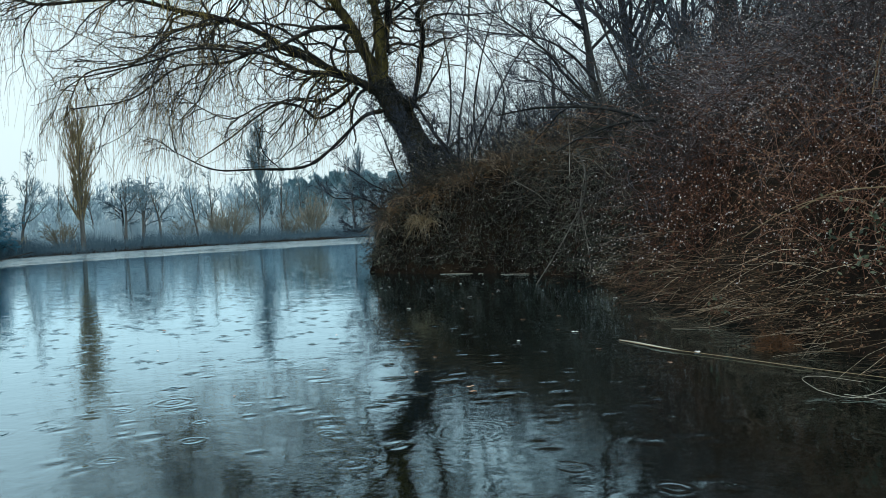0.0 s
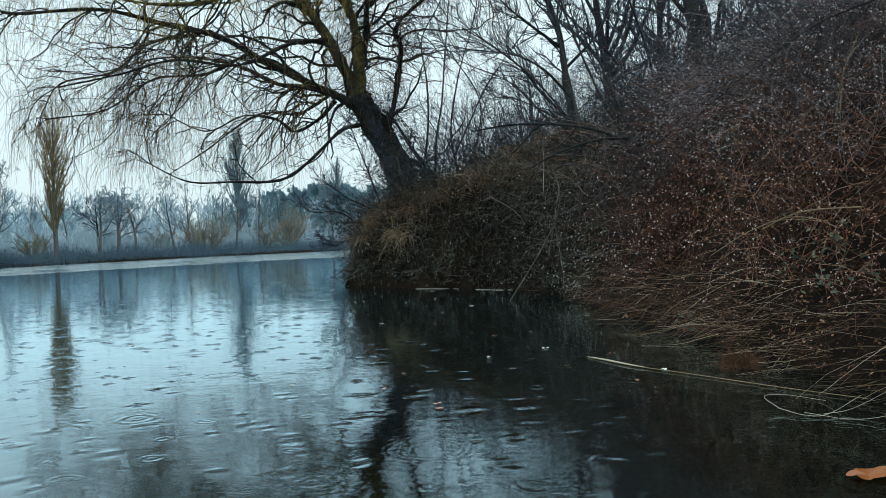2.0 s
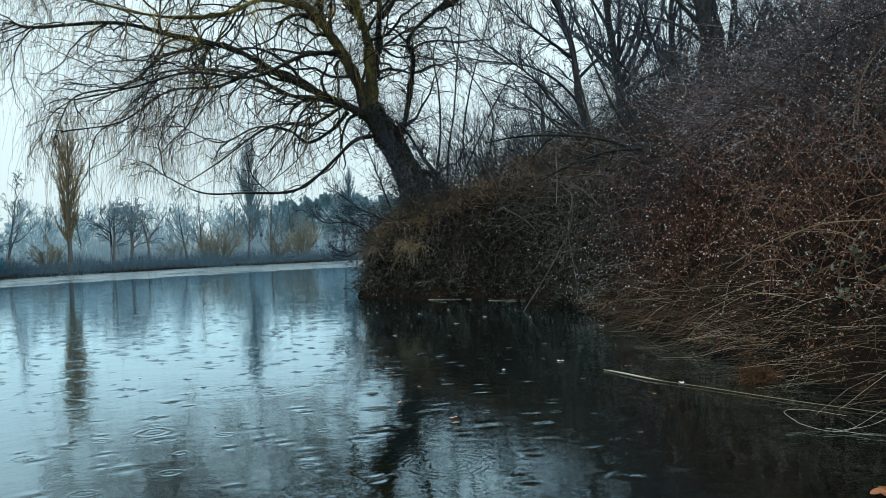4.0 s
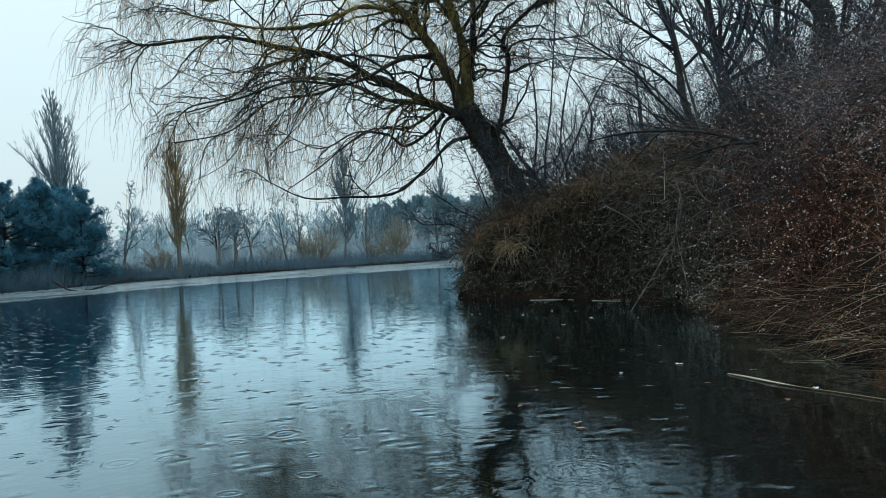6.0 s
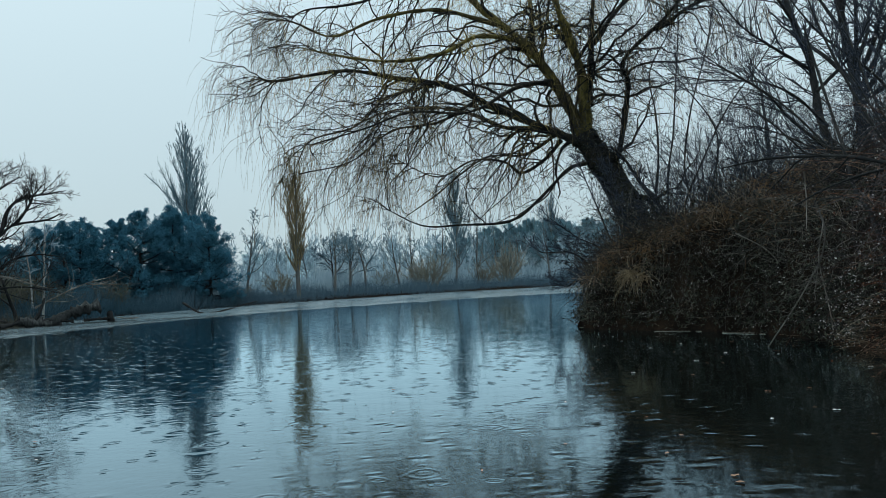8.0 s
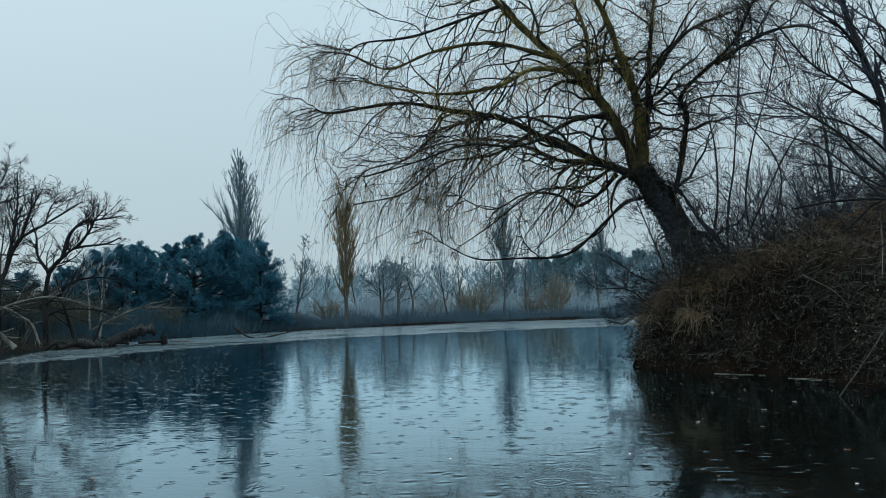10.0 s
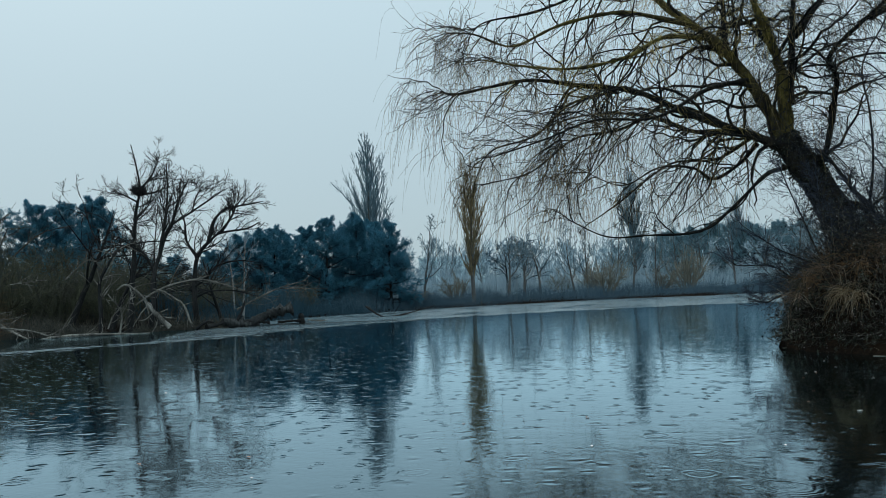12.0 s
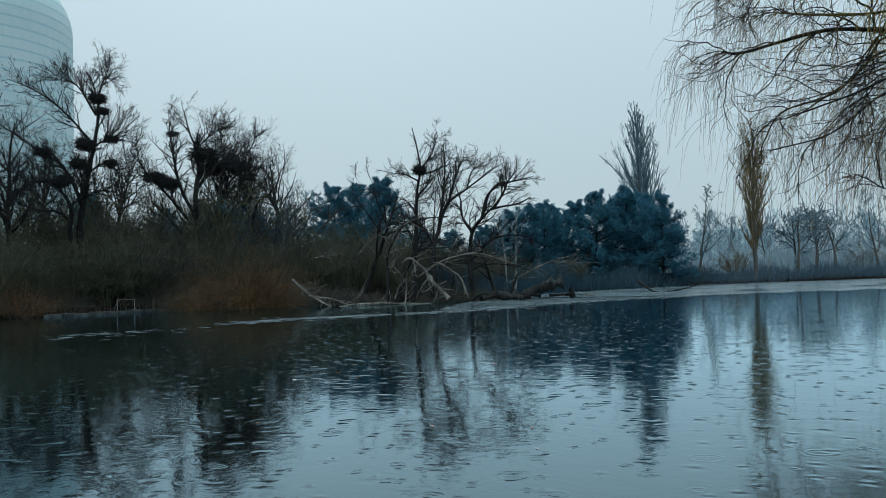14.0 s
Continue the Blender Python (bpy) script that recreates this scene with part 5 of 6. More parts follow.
def dead_tree():
    """A bleached tree fallen into the shallows."""
    g = np.random.default_rng(33)
    root = thing("fallen_tree", "bleached dead tree fallen into the shallows", "dead tree")
    lines_ = []

    def bough(pts, r0, r1, mat=DEADWOOD):
        v, f, line, R = limb_arrays(np.array(pts) + g.normal(0, 0.06, (len(pts), 3)), r0, r1, 7, 0.14, g, 5)
        shape("bough", quick_mesh("bough", v, f, True), mat, root)
        lines_.append((line, R))

    bough([(-27.93, 21.96, 1.83), (-27.65, 22.31, 2.00), (-27.33, 22.69, 1.44), (-26.99, 23.09, 0.91), (-26.58, 23.56, 0.17)], 0.03, 0.1)
    bough([(-27.45, 23.32, 1.85), (-26.96, 23.58, 1.78), (-26.52, 23.77, 1.48), (-26.21, 23.96, 1.02), (-26.10, 24.07, 0.25)], 0.025, 0.05)
    bough([(-31.61, 18.35, 1.19), (-31.15, 18.73, 0.73), (-30.53, 18.98, 0.33), (-29.89, 19.23, 0.02)], 0.07, 0.035)
    bough([(-30.77, 18.78, 0.49), (-29.95, 19.51, 0.23), (-29.27, 20.16, 0.05), (-27.96, 21.92, -0.05)], 0.035, 0.02)
    bough([(-27.78, 22.93, 1.21), (-27.44, 23.34, 1.59), (-26.87, 24.12, 2.08), (-26.30, 25.03, 2.16), (-25.70, 25.92, 1.97), (-25.34, 26.95, 1.63)], 0.035, 0.04)
    bough([(-25.98, 27.04, 0.81), (-25.39, 27.58, 1.22), (-24.57, 28.30, 1.75), (-23.91, 29.50, 2.10)], 0.045, 0.012)
    bough([(-24.57, 28.30, 1.75), (-23.65, 29.06, 1.68), (-23.07, 30.14, 1.65)], 0.022, 0.008)
    bough([(-29.10, 22.08, -0.06), (-29.14, 22.03, 1.05), (-29.12, 22.05, 2.27), (-28.86, 22.39, 3.32), (-28.67, 22.63, 3.74)], 0.08, 0.05, BARK_DARK)
    bough([(-27.91, 21.98, 0.03), (-27.84, 22.06, 0.95), (-28.15, 21.67, 1.56)], 0.045, 0.016)
    bough([(-28.18, 21.64, 0.22), (-28.09, 21.76, 0.88), (-27.68, 22.27, 1.30), (-27.63, 22.49, 1.74)], 0.03, 0.01)
    bough([(-30.01, 21.20, 2.42), (-29.76, 21.53, 3.02), (-29.64, 21.87, 3.20), (-29.44, 22.29, 3.14)], 0.03, 0.012)
    bough([(-28.83, 22.75, 3.70), (-28.41, 23.74, 4.07), (-27.70, 24.55, 4.03)], 0.035, 0.03, BARK_DARK)
    bough([(-31.43, 19.61, 2.30), (-30.98, 19.95, 2.36), (-30.53, 20.44, 2.39)], 0.022, 0.012)
    ps = []
    for line, R in lines_:
        s, d, L, r = shoots(line[None], R[None], 15, 0.1, 1, (30, 75), (0.2, 0.6), 0.35, g)
        ps.append(tube_arrays(*grow(s, d, np.clip(L, 0.3, 2.2), np.maximum(r, 0.012), 6, 0.2, (0, 0, 0.02), 0.4, g), 4))
    tagged(shape("brushwood", quick_mesh("brushwood", *join(*ps)), DEADWOOD, root), kind="stuff")


dead_tree()


def log(name, pts, r0, r1, mat, label, kids=6, seed=1):
    g = np.random.default_rng(seed)
    root = thing(name, label, "log", "logs in the shallows")
    v, f, line, R = limb_arrays(np.array(pts) + g.normal(0, 0.05, (len(pts), 3)), r0, r1, 9, 0.2, g, 6)
    shape("stem", quick_mesh("stem", v, f, True), mat, root)
    s, d, L, r = shoots(line[None], R[None], kids, 0.2, 1, (30, 80), (0.2, 0.45), 0.3, g, 0.3)
    P, R = grow(s, d, L, np.maximum(r, 0.01), 5, 0.2, (0, 0, 0.02), 0.4, g)
    for k in range(kids):
        shape("snag", quick_mesh("snag", *tube_arrays(P[k:k + 1], R[k:k + 1], 5)), mat, root)
    return root


log("uprooted_log", [(-25.0, 26.63, 0.12), (-24.59, 27.33, 0.4), (-24.34, 27.76, 0.6), (-23.97, 28.38, 0.76)], 0.17, 0.25, DRIFT, "dark uprooted log with its broken end tilted up", 3, 2)
DARK_LOG = "dark waterlogged log lying in a heap in the shallows"
log("sunken_log", [(-25.94, 25.04, 0.08), (-25.56, 25.69, 0.24), (-25.08, 26.49, 0.4)], 0.1, 0.07, BARK_DARK, DARK_LOG, 5, 3)
log("sunken_log", [(-25.56, 25.69, 0.22), (-25.16, 26.36, 0.14), (-24.76, 27.05, 0.14)], 0.17, 0.13, DRIFT, DARK_LOG, 4, 4)
log("sunken_log", [(-25.48, 25.82, 0.12), (-24.92, 26.77, 0.28), (-24.5, 27.4, 0.16)], 0.12, 0.1, BARK_DARK, DARK_LOG, 4, 7)
log("sunken_log", [(-26.13, 24.72, 0.1), (-25.87, 25.17, 0.36), (-25.71, 25.43, 0.06)], 0.06, 0.04, BARK_DARK, "dark bent root rising from the shallows", 5, 8)
log("sunken_log", [(-25.3, 26.0, 0.1), (-25.2, 26.29, 0.65), (-25.08, 26.49, 1.22)], 0.07, 0.035, BARK_DARK, "dark upright snag in the heap of logs", 4, 9)
log("sunken_log", [(-24.25, 27.9, 0.18), (-24.0, 28.3, 0.16), (-23.74, 28.74, 0.12)], 0.07, 0.06, BARK_DARK, "thin dark log lying beside a stub", 2, 10)
log("stub", [(-23.71, 28.82, -0.05), (-23.7, 28.83, 0.2), (-23.74, 28.78, 0.46)], 0.14, 0.11, BARK_DARK, "short dark upright stub in the shallows", 2, 11)
log("drift_branch", [(-23.58, 29.05, 0.14), (-23.3, 29.5, 0.15), (-23.05, 29.94, 0.12)], 0.03, 0.02, DEADWOOD, "thin pale branch lying beside a stub", 3, 12)
log("drift_branch", [(-25.26, 36.57, 0.63), (-24.03, 36.19, 0.01), (-23.25, 37.27, 0.03), (-22.51, 39.44, 0.54)], 0.06, 0.025, BARK_DARK, "forked dead branch rising from the water", 5, 5)
log("drift_branch", [(-29.57, 18.81, 0.01), (-28.66, 20.16, 0.00), (-26.79, 22.55, -0.02)], 0.05, 0.03, DEADWOOD, "pale dead branch floating by the shore", 5, 6)


def box(bm, x, y, z, sx, sy, sz, bevel=0.0):
    r = bmesh.ops.create_cube(bm, size=1, matrix=Matrix.Translation((x, y, z)) @ Matrix.Diagonal((sx, sy, sz, 1)))
    if bevel:
        es = list({e for v in r["verts"] for e in v.link_edges})
        bmesh.ops.bevel(bm, geom=es, offset=bevel, segments=2, affect="EDGES")


def landing():
    """A low stone ledge at the water with a white metal frame on it."""
    ledge = thing("stone_ledge", "low pale stone ledge at the wooded shore", "ledge")
    for k in range(11):
        bm = bmesh.new()
        box(bm, 0.06 * math.sin(3.1 * k), (k - 5) * 0.62, 0.02 + 0.02 * math.sin(2.3 * k), 0.6, 0.5 + 0.07 * math.sin(1.7 * k), 0.14, 0.03)
        part("block", bm, STONE, ledge)
    x, y = (-35.95, 12.21)
    ledge.matrix_basis = pose(x, y, 0.02, 0, 0, 12)
    rail = thing("metal_frame", "small white metal frame standing on a ledge", "frame")
    for px, py, pz, sx, sy, sz in ((0, -0.42, 0.22, 0.03, 0.03, 0.5), (0, 0.42, 0.22, 0.03, 0.03, 0.5), (0, 0, 0.45, 0.03, 0.87, 0.03)):
        bm = bmesh.new()
        box(bm, px, py, pz, sx, sy, sz, 0.006)
        part("post" if sz > 0.1 else "crossbar", bm, PAINT_WHITE, rail)
    x, y = (-35.42, 12.20)
    rail.matrix_basis = pose(x, y, 0.15, 0, 0, 14)


landing()


# ---- buildings far off ----
def tower():
    """A round, domed office tower, storey by storey."""
    root = thing("office_tower", "pale rounded high-rise tower fading in the mist", "tower")
    seg, H, R = 64, 124, 34

    def turn(name, prof, mat, soft=True):
        a = np.arange(seg) * 2 * np.pi / seg
        v = np.array([(r * np.cos(t), r * np.sin(t), z) for r, z in prof for t in a])
        i = np.arange(len(prof) - 1)[:, None] * seg + np.arange(seg)[None]
        j = np.arange(len(prof) - 1)[:, None] * seg + (np.arange(seg)[None] + 1) % seg
        return shape(name, quick_mesh(name, v, np.stack([i, j, j + seg, i + seg], -1).reshape(-1, 4), soft), mat, root)

    def radius(z):
        u = np.clip((z - 100) / 26, 0, 1)
        return R * math.sqrt(max(1 - u * u * 0.92, 0.02))

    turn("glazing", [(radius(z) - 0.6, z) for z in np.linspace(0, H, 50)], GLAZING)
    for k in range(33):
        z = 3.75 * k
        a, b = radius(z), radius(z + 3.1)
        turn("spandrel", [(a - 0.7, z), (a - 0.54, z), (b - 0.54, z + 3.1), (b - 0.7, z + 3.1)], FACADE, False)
    x, y = (-325.39, 58.23)
    root.matrix_basis = pose(x, y, -1)


tower()


def block(x, y, turn, w, d, floors, bays, label):
    """A flat-roofed block with rows of windows."""
    root = thing("flat_block", label, "building", "flats")
    h = floors * 3.0
    bm = bmesh.new()
    box(bm, 0, 0, h / 2, w, d, h)
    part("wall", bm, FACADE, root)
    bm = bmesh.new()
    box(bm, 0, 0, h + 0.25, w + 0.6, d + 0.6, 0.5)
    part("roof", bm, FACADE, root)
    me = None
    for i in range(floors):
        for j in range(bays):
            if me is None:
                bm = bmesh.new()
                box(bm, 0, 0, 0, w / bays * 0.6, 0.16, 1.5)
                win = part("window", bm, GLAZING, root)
                me = win.data
            else:
                win = new("window", me)
                win.parent = root
            win.location = ((j + 0.5) * w / bays - w / 2, -d / 2, 3.0 * i + 1.6)
    root.matrix_basis = pose(x, y, 0.5, 0, 0, turn)


block(*(-116.81, 221.37), 28, 22, 12, 4, 7, "white flats half hidden by the far trees")


def far_wood():
    """Bare woods on the horizon, too far to tell tree from tree."""
    g = np.random.default_rng(5)
    n = 560
    a = np.radians(g.uniform(70, 178, n))
    d = np.where(a < 2.1, g.uniform(98, 170, n), g.uniform(70, 140, n))
    x, y = np.cos(a) * d, np.sin(a) * d
    P0, R0 = grow(np.c_[x, y, ground_z(x, y) - 0.2], g.normal(0, 0.08, (n, 3)) + [0, 0, 1], g.uniform(3.5, 7.5, n) * d / 110, g.uniform(0.1, 0.18, n), 6, 0.06, (0, 0, 0), 0.2, g)
    P1, R1 = grow(*shoots(P0, R0, 12, 0.2, 1, (25, 55), (0.3, 0.5), 0.6, g), K=5, wander=0.15, pull=(0, 0, 0.05), r1=0.4, g=g)
    P2, R2 = grow(*shoots(P1, R1, 5, 0.2, 1, (25, 55), (0.4, 0.7), 0.6, g), K=4, wander=0.15, pull=(0, 0, 0.05), r1=0.5, g=g)
    stuff("far_wood", join(tube_arrays(P0, R0, 4), tube_arrays(P1[:, ::2], np.maximum(R1[:, ::2], 0.045), 3), tube_arrays(P2[:, ::3], np.maximum(R2[:, ::3], 0.04), 3)), TWIG_HAZY, "bare woods paled by haze beyond the pond", "woods")


far_wood()


# ---- the bramble bank ----
def bank_spots(n, lo, hi, y0, y1, g, near=1.0):
    """Places on the near bank, lo to hi metres from the water, and the way downhill."""
    xs, ys, ss = [], [], []
    have = 0
    while have < n:
        y = y0 + (y1 - y0) * g.uniform(0, 1, n * 2) ** near
        x = g.uniform(-2.2, 2.5 + hi, n * 2)
        s = inland(x, y)
        k = (s > lo) & (s < hi)
        xs.append(x[k]), ys.append(y[k]), ss.append(s[k])
        have += k.sum()
    x, y, s = (np.concatenate(v)[:n] for v in (xs, ys, ss))
    e = 0.08
    down = -unit(np.c_[inland(x + e, y) - inland(x - e, y), inland(x, y + e) - inland(x, y - e)])
    return x, y, s, down


def lie(P, g, up=0.03):
    """Keeps stems above the ground that they hang down on."""
    z = ground_z(P[..., 0], P[..., 1])
    P[..., 2] = np.maximum(P[..., 2], np.maximum(z, 0.0) + up)
    return P


def bramble_bank():
    g = np.random.default_rng(61)
    low, high, point = [], [], []

    def near(at):
        return np.clip(at[:, 1] / 6.0, 0.62, 1.15)

    for n, lo, hi, y0, y1, length, r in ((11500, 0.1, 3.2, 1.5, 9.2, 0.8, 0.002), (9000, 0.1, 3.5, 9.0, 18.0, 0.85, 0.0026), (3000, 2.5, 5.5, 2.0, 18.0, 1.3, 0.003)):
        x, y, s, down = bank_spots(n, lo, hi, y0, y1, g)
        swell = np.sin(2.3 * x + 1.1 * y) * np.sin(2.9 * y - x) + 0.5 * np.sin(5.1 * x - 3.3 * y)
        lump = 0.5 + 0.95 * smooth(-0.6, 0.9, swell)
        hollow = np.hypot((x - 2.0) * 0.8, y - 8.85) < 0.7
        keep = (g.random(n) < 0.35 + 0.65 * smooth(-0.7, 0.1, swell)) & ~hollow
        x, y, down, lump = x[keep], y[keep], down[keep], lump[keep]
        n = len(x)
        d = np.c_[down * g.uniform(-0.2, 0.9, (n, 1)), 0.9 * lump] + g.normal(0, 0.6, (n, 3))
        P, R = grow(np.c_[x, y, ground_z(x, y)], d, length * lump * np.clip(y / 8.5, 0.5, 1) * g.uniform(0.4, 1.5, n), r * g.uniform(0.6, 1.6, n), 7, 0.3, (0, 0, -0.12), 0.45, g)
        P = lie(P, g)
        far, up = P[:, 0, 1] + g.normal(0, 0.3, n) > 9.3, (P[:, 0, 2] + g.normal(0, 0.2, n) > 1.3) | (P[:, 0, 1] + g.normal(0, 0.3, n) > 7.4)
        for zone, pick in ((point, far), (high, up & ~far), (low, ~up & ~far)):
            zone.append((P[pick], R[pick]))
    # canes that hang over the cut edge
    n = 3000
    x, y, s, down = bank_spots(n, 0.0, 0.3, 8.5, 16.5, g)
    d = np.c_[down * g.uniform(0.2, 0.9, (n, 1)), g.uniform(-0.6, 0.6, n)] + g.normal(0, 0.5, (n, 3))
    P, R = grow(np.c_[x, y, ground_z(x, y) * g.uniform(0.45, 1.1, n)], d, g.uniform(0.15, 0.5, n), g.uniform(0.0018, 0.0036, n), 7, 0.28, (0, 0, -0.13), 0.45, g)
    P[..., 2] = np.maximum(P[..., 2], g.uniform(0.0, 0.3, (n, 1)) ** 1.0)
    point.append((P, R))
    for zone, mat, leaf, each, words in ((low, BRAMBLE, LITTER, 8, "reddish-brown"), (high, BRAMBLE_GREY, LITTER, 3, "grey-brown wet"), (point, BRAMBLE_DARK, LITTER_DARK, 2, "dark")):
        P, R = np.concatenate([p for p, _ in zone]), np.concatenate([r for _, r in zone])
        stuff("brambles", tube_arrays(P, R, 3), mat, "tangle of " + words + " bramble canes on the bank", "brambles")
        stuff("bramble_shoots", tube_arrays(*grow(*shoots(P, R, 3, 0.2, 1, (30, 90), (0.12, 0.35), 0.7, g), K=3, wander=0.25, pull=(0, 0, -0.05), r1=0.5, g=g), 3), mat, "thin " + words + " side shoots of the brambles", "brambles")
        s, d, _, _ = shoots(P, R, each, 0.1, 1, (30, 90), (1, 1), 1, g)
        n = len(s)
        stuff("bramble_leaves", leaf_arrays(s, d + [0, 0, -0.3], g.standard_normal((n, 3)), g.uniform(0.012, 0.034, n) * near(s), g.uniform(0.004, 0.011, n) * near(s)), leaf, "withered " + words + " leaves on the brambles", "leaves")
    P, R = np.concatenate([p for p, _ in low + high + point]), np.concatenate([r for _, r in low + high + point])
    pick = g.random(len(P)) < np.where(P[:, 0, 1] < 9.5, 0.9, 0.14)
    s, d, _, _ = shoots(P[pick], R[pick], 6, 0.1, 1, (30, 90), (1, 1), 1, g)
    clump = np.sin(3.1 * s[:, 0] + 2.3 * s[:, 1]) * np.sin(2.7 * s[:, 2] - 1.9 * s[:, 1]) + g.normal(0, 0.6, len(s)) > -0.15
    s, d = s[clump], d[clump]
    n = len(s)
    stuff("pale_leaves", leaf_arrays(s, d, g.standard_normal((n, 3)), g.uniform(0.008, 0.024, n) * near(s), g.uniform(0.004, 0.009, n) * near(s)), PALE_LEAF, "pale curled leaves caught in the brambles", "leaves")
    P, R = np.concatenate([p for p, _ in point]), np.concatenate([r for _, r in point])
    pick = (P[:, 0, 1] < 14.6) & (P[:, 0, 2] < 1.7)
    s, d, _, _ = shoots(P[pick], R[pick], 3, 0.1, 1, (30, 90), (1, 1), 1, g)
    n = len(s)
    stuff("evergreen_leaves", leaf_arrays(s, d + [0, 0, -0.2], g.standard_normal((n, 3)), g.uniform(0.04, 0.09, n), g.uniform(0.006, 0.013, n)), GREEN_LEAF, "dark green bramble leaves on the point of the bank", "leaves")
    # long thin canes that arch down the slope
    for n, lo, hi, y0, y1, mat, words in ((420, 0.3, 3.2, 2.2, 9.4, BRAMBLE_GREY, "grey-brown"), (260, 0.1, 1.2, 2.2, 8.8, BRAMBLE, "reddish-brown"), (160, 0.1, 1.5, 9.0, 14.0, BRAMBLE_DARK, "dark")):
        x, y, s, down = bank_spots(n, lo, hi, y0, y1, g)
        sway = np.c_[down * g.uniform(0.5, 1.2, (n, 1)), g.uniform(0.1, 0.9, n)] + g.normal(0, 0.35, (n, 3)) + [0, 0.25, 0]
        P, R = grow(np.c_[x, y, ground_z(x, y) + g.uniform(0.1, 0.35, n)], sway, g.uniform(0.5, 1.5, n) * np.clip(y / 7, 0.5, 1), g.uniform(0.0011, 0.0024, n) * np.clip(y / 6, 0.7, 1.3), 10, 0.12, (0, 0, -0.11), 0.45, g)
        stuff("long_canes", tube_arrays(lie(P, g, 0.06), R, 3), mat, "long thin " + words + " canes arching down the bank", "canes")
    # long stems combed down over the near bank
    n = 110
    x, y, s, down = bank_spots(n, 0.0, 0.16, 2.2, 8.2, g)
    d = np.c_[down * g.uniform(0.3, 1.0, (n, 1)) + [0.0, 0.3], g.uniform(-0.2, 0.35, n)] + g.normal(0, 0.25, (n, 3))
    P, R = grow(np.c_[x, y, ground_z(x, y) + g.uniform(0.03, 0.2, n)], d, g.uniform(0.25, 0.8, n), g.uniform(0.0011, 0.0024, n), 9, 0.09, (0, 0, -0.07), 0.4, g)
    stuff("arching_stems", tube_arrays(lie(P, g, 0.02), R, 3), STRAW_BROWN, "long dry brown stems combed down over the bank", "stems")


bramble_bank()


def trailers():
    """Pale vines and roots that trail down the cut face of the point."""
    g = np.random.default_rng(64)
    n = 230
    x, y, s, down = bank_spots(n, 0.02, 0.7, 8.8, 15.2, g)
    d = np.c_[down * g.uniform(0.3, 1.1, (n, 1)), g.uniform(-0.2, 0.5, n)] + g.normal(0, 0.4, (n, 3))
    P, R = grow(np.c_[x, y, ground_z(x, y) + g.uniform(0, 0.3, n)], d, g.uniform(0.3, 1.2, n), g.uniform(0.0018, 0.0042, n), 9, 0.32, (0, 0, -0.13), 0.4, g)
    P[..., 2] = np.maximum(P[..., 2], -0.02)
    stuff("trailing_vines", tube_arrays(P, R, 4), VINE, "pale vines trailing down the bank to the water", "vines")


trailers()


def tuft(p, spread, length, n, mat, label, seed):
    """Dry grass hanging from the brow of the bank."""
    g = np.random.default_rng(seed)
    s = np.array(p) + g.normal(0, 1, (n, 3)) * [spread, spread, spread * 0.4]
    d = g.normal(0, 0.8, (n, 3)) + [-0.35, -0.6, 0.35]
    P, R = grow(s, d, length * g.uniform(0.4, 1.4, n), g.uniform(0.0016, 0.0034, n), 8, 0.12, (0, 0, -0.22), 0.35, g)
    P[..., 2] = np.maximum(P[..., 2], 0.05)
    tagged(shape("straw_tuft", quick_mesh("straw_tuft", *tube_arrays(P, R, 3)), mat), label, "grass tuft", "straw tufts", "stuff")


for k, (p, w, q, n, mat) in enumerate(zip([(-0.66, 12.62, 0.91), (-0.47, 12.53, 0.86), (-1.10, 13.09, 1.09), (-1.33, 13.27, 0.85), (-0.91, 13.01, 1.27), (-0.38, 12.74, 1.30), (0.00, 12.44, 1.52), (1.72, 11.52, 2.19), (1.98, 11.28, 2.28), (1.41, 11.77, 2.08), (0.73, 12.22, 1.76)],
                                          [0.08, 0.06, 0.1, 0.08, 0.1, 0.12, 0.12, 0.14, 0.14, 0.14, 0.15], [0.42, 0.4, 0.4, 0.35, 0.35, 0.35, 0.3, 0.3, 0.3, 0.28, 0.3],
                                          [90, 60, 80, 70, 70, 70, 60, 90, 90, 70, 60], [STRAW, STRAW, RUST_GRASS, STRAW_BROWN, STRAW_BROWN, RUST_GRASS, STRAW_BROWN, RUST_GRASS, STRAW_BROWN, RUST_GRASS, STRAW_BROWN])):
    tuft(p, w, q, n, mat, ("pale golden" if mat == STRAW else "rusty brown") + " tuft of dry grass on the brow of the bank", 300 + k)


def brow_grass():
    """Dead grass that stands and hangs along the brow of the point."""
    g = np.random.default_rng(65)
    brow = spline([(-0.95, 13.75, 1.15), (-0.38, 13.42, 1.4), (0.12, 13.11, 1.58), (0.59, 12.78, 1.68), (1.04, 12.47, 1.8), (1.45, 11.95, 1.86), (1.78, 11.35, 1.88), (2.06, 10.66, 1.9)], 8)
    for n, mat, words in ((900, RUST_GRASS, "rusty brown"), (520, STRAW_BROWN, "straw-coloured")):
        at = brow[g.integers(0, len(brow), n)] + g.normal(0, 1, (n, 3)) * [0.16, 0.16, 0.03]
        at[:, 2] = ground_z(at[:, 0], at[:, 1])
        P, R = grow(at, g.normal(0, 0.5, (n, 3)) + [-0.3, -0.4, 0.9], g.uniform(0.2, 0.6, n), g.uniform(0.0016, 0.0034, n), 7, 0.13, (0, 0, -0.2), 0.35, g)
        stuff("brow_grass", tube_arrays(P, R, 3), mat, words + " dead grass along the brow of the bank", "grass")


brow_grass()


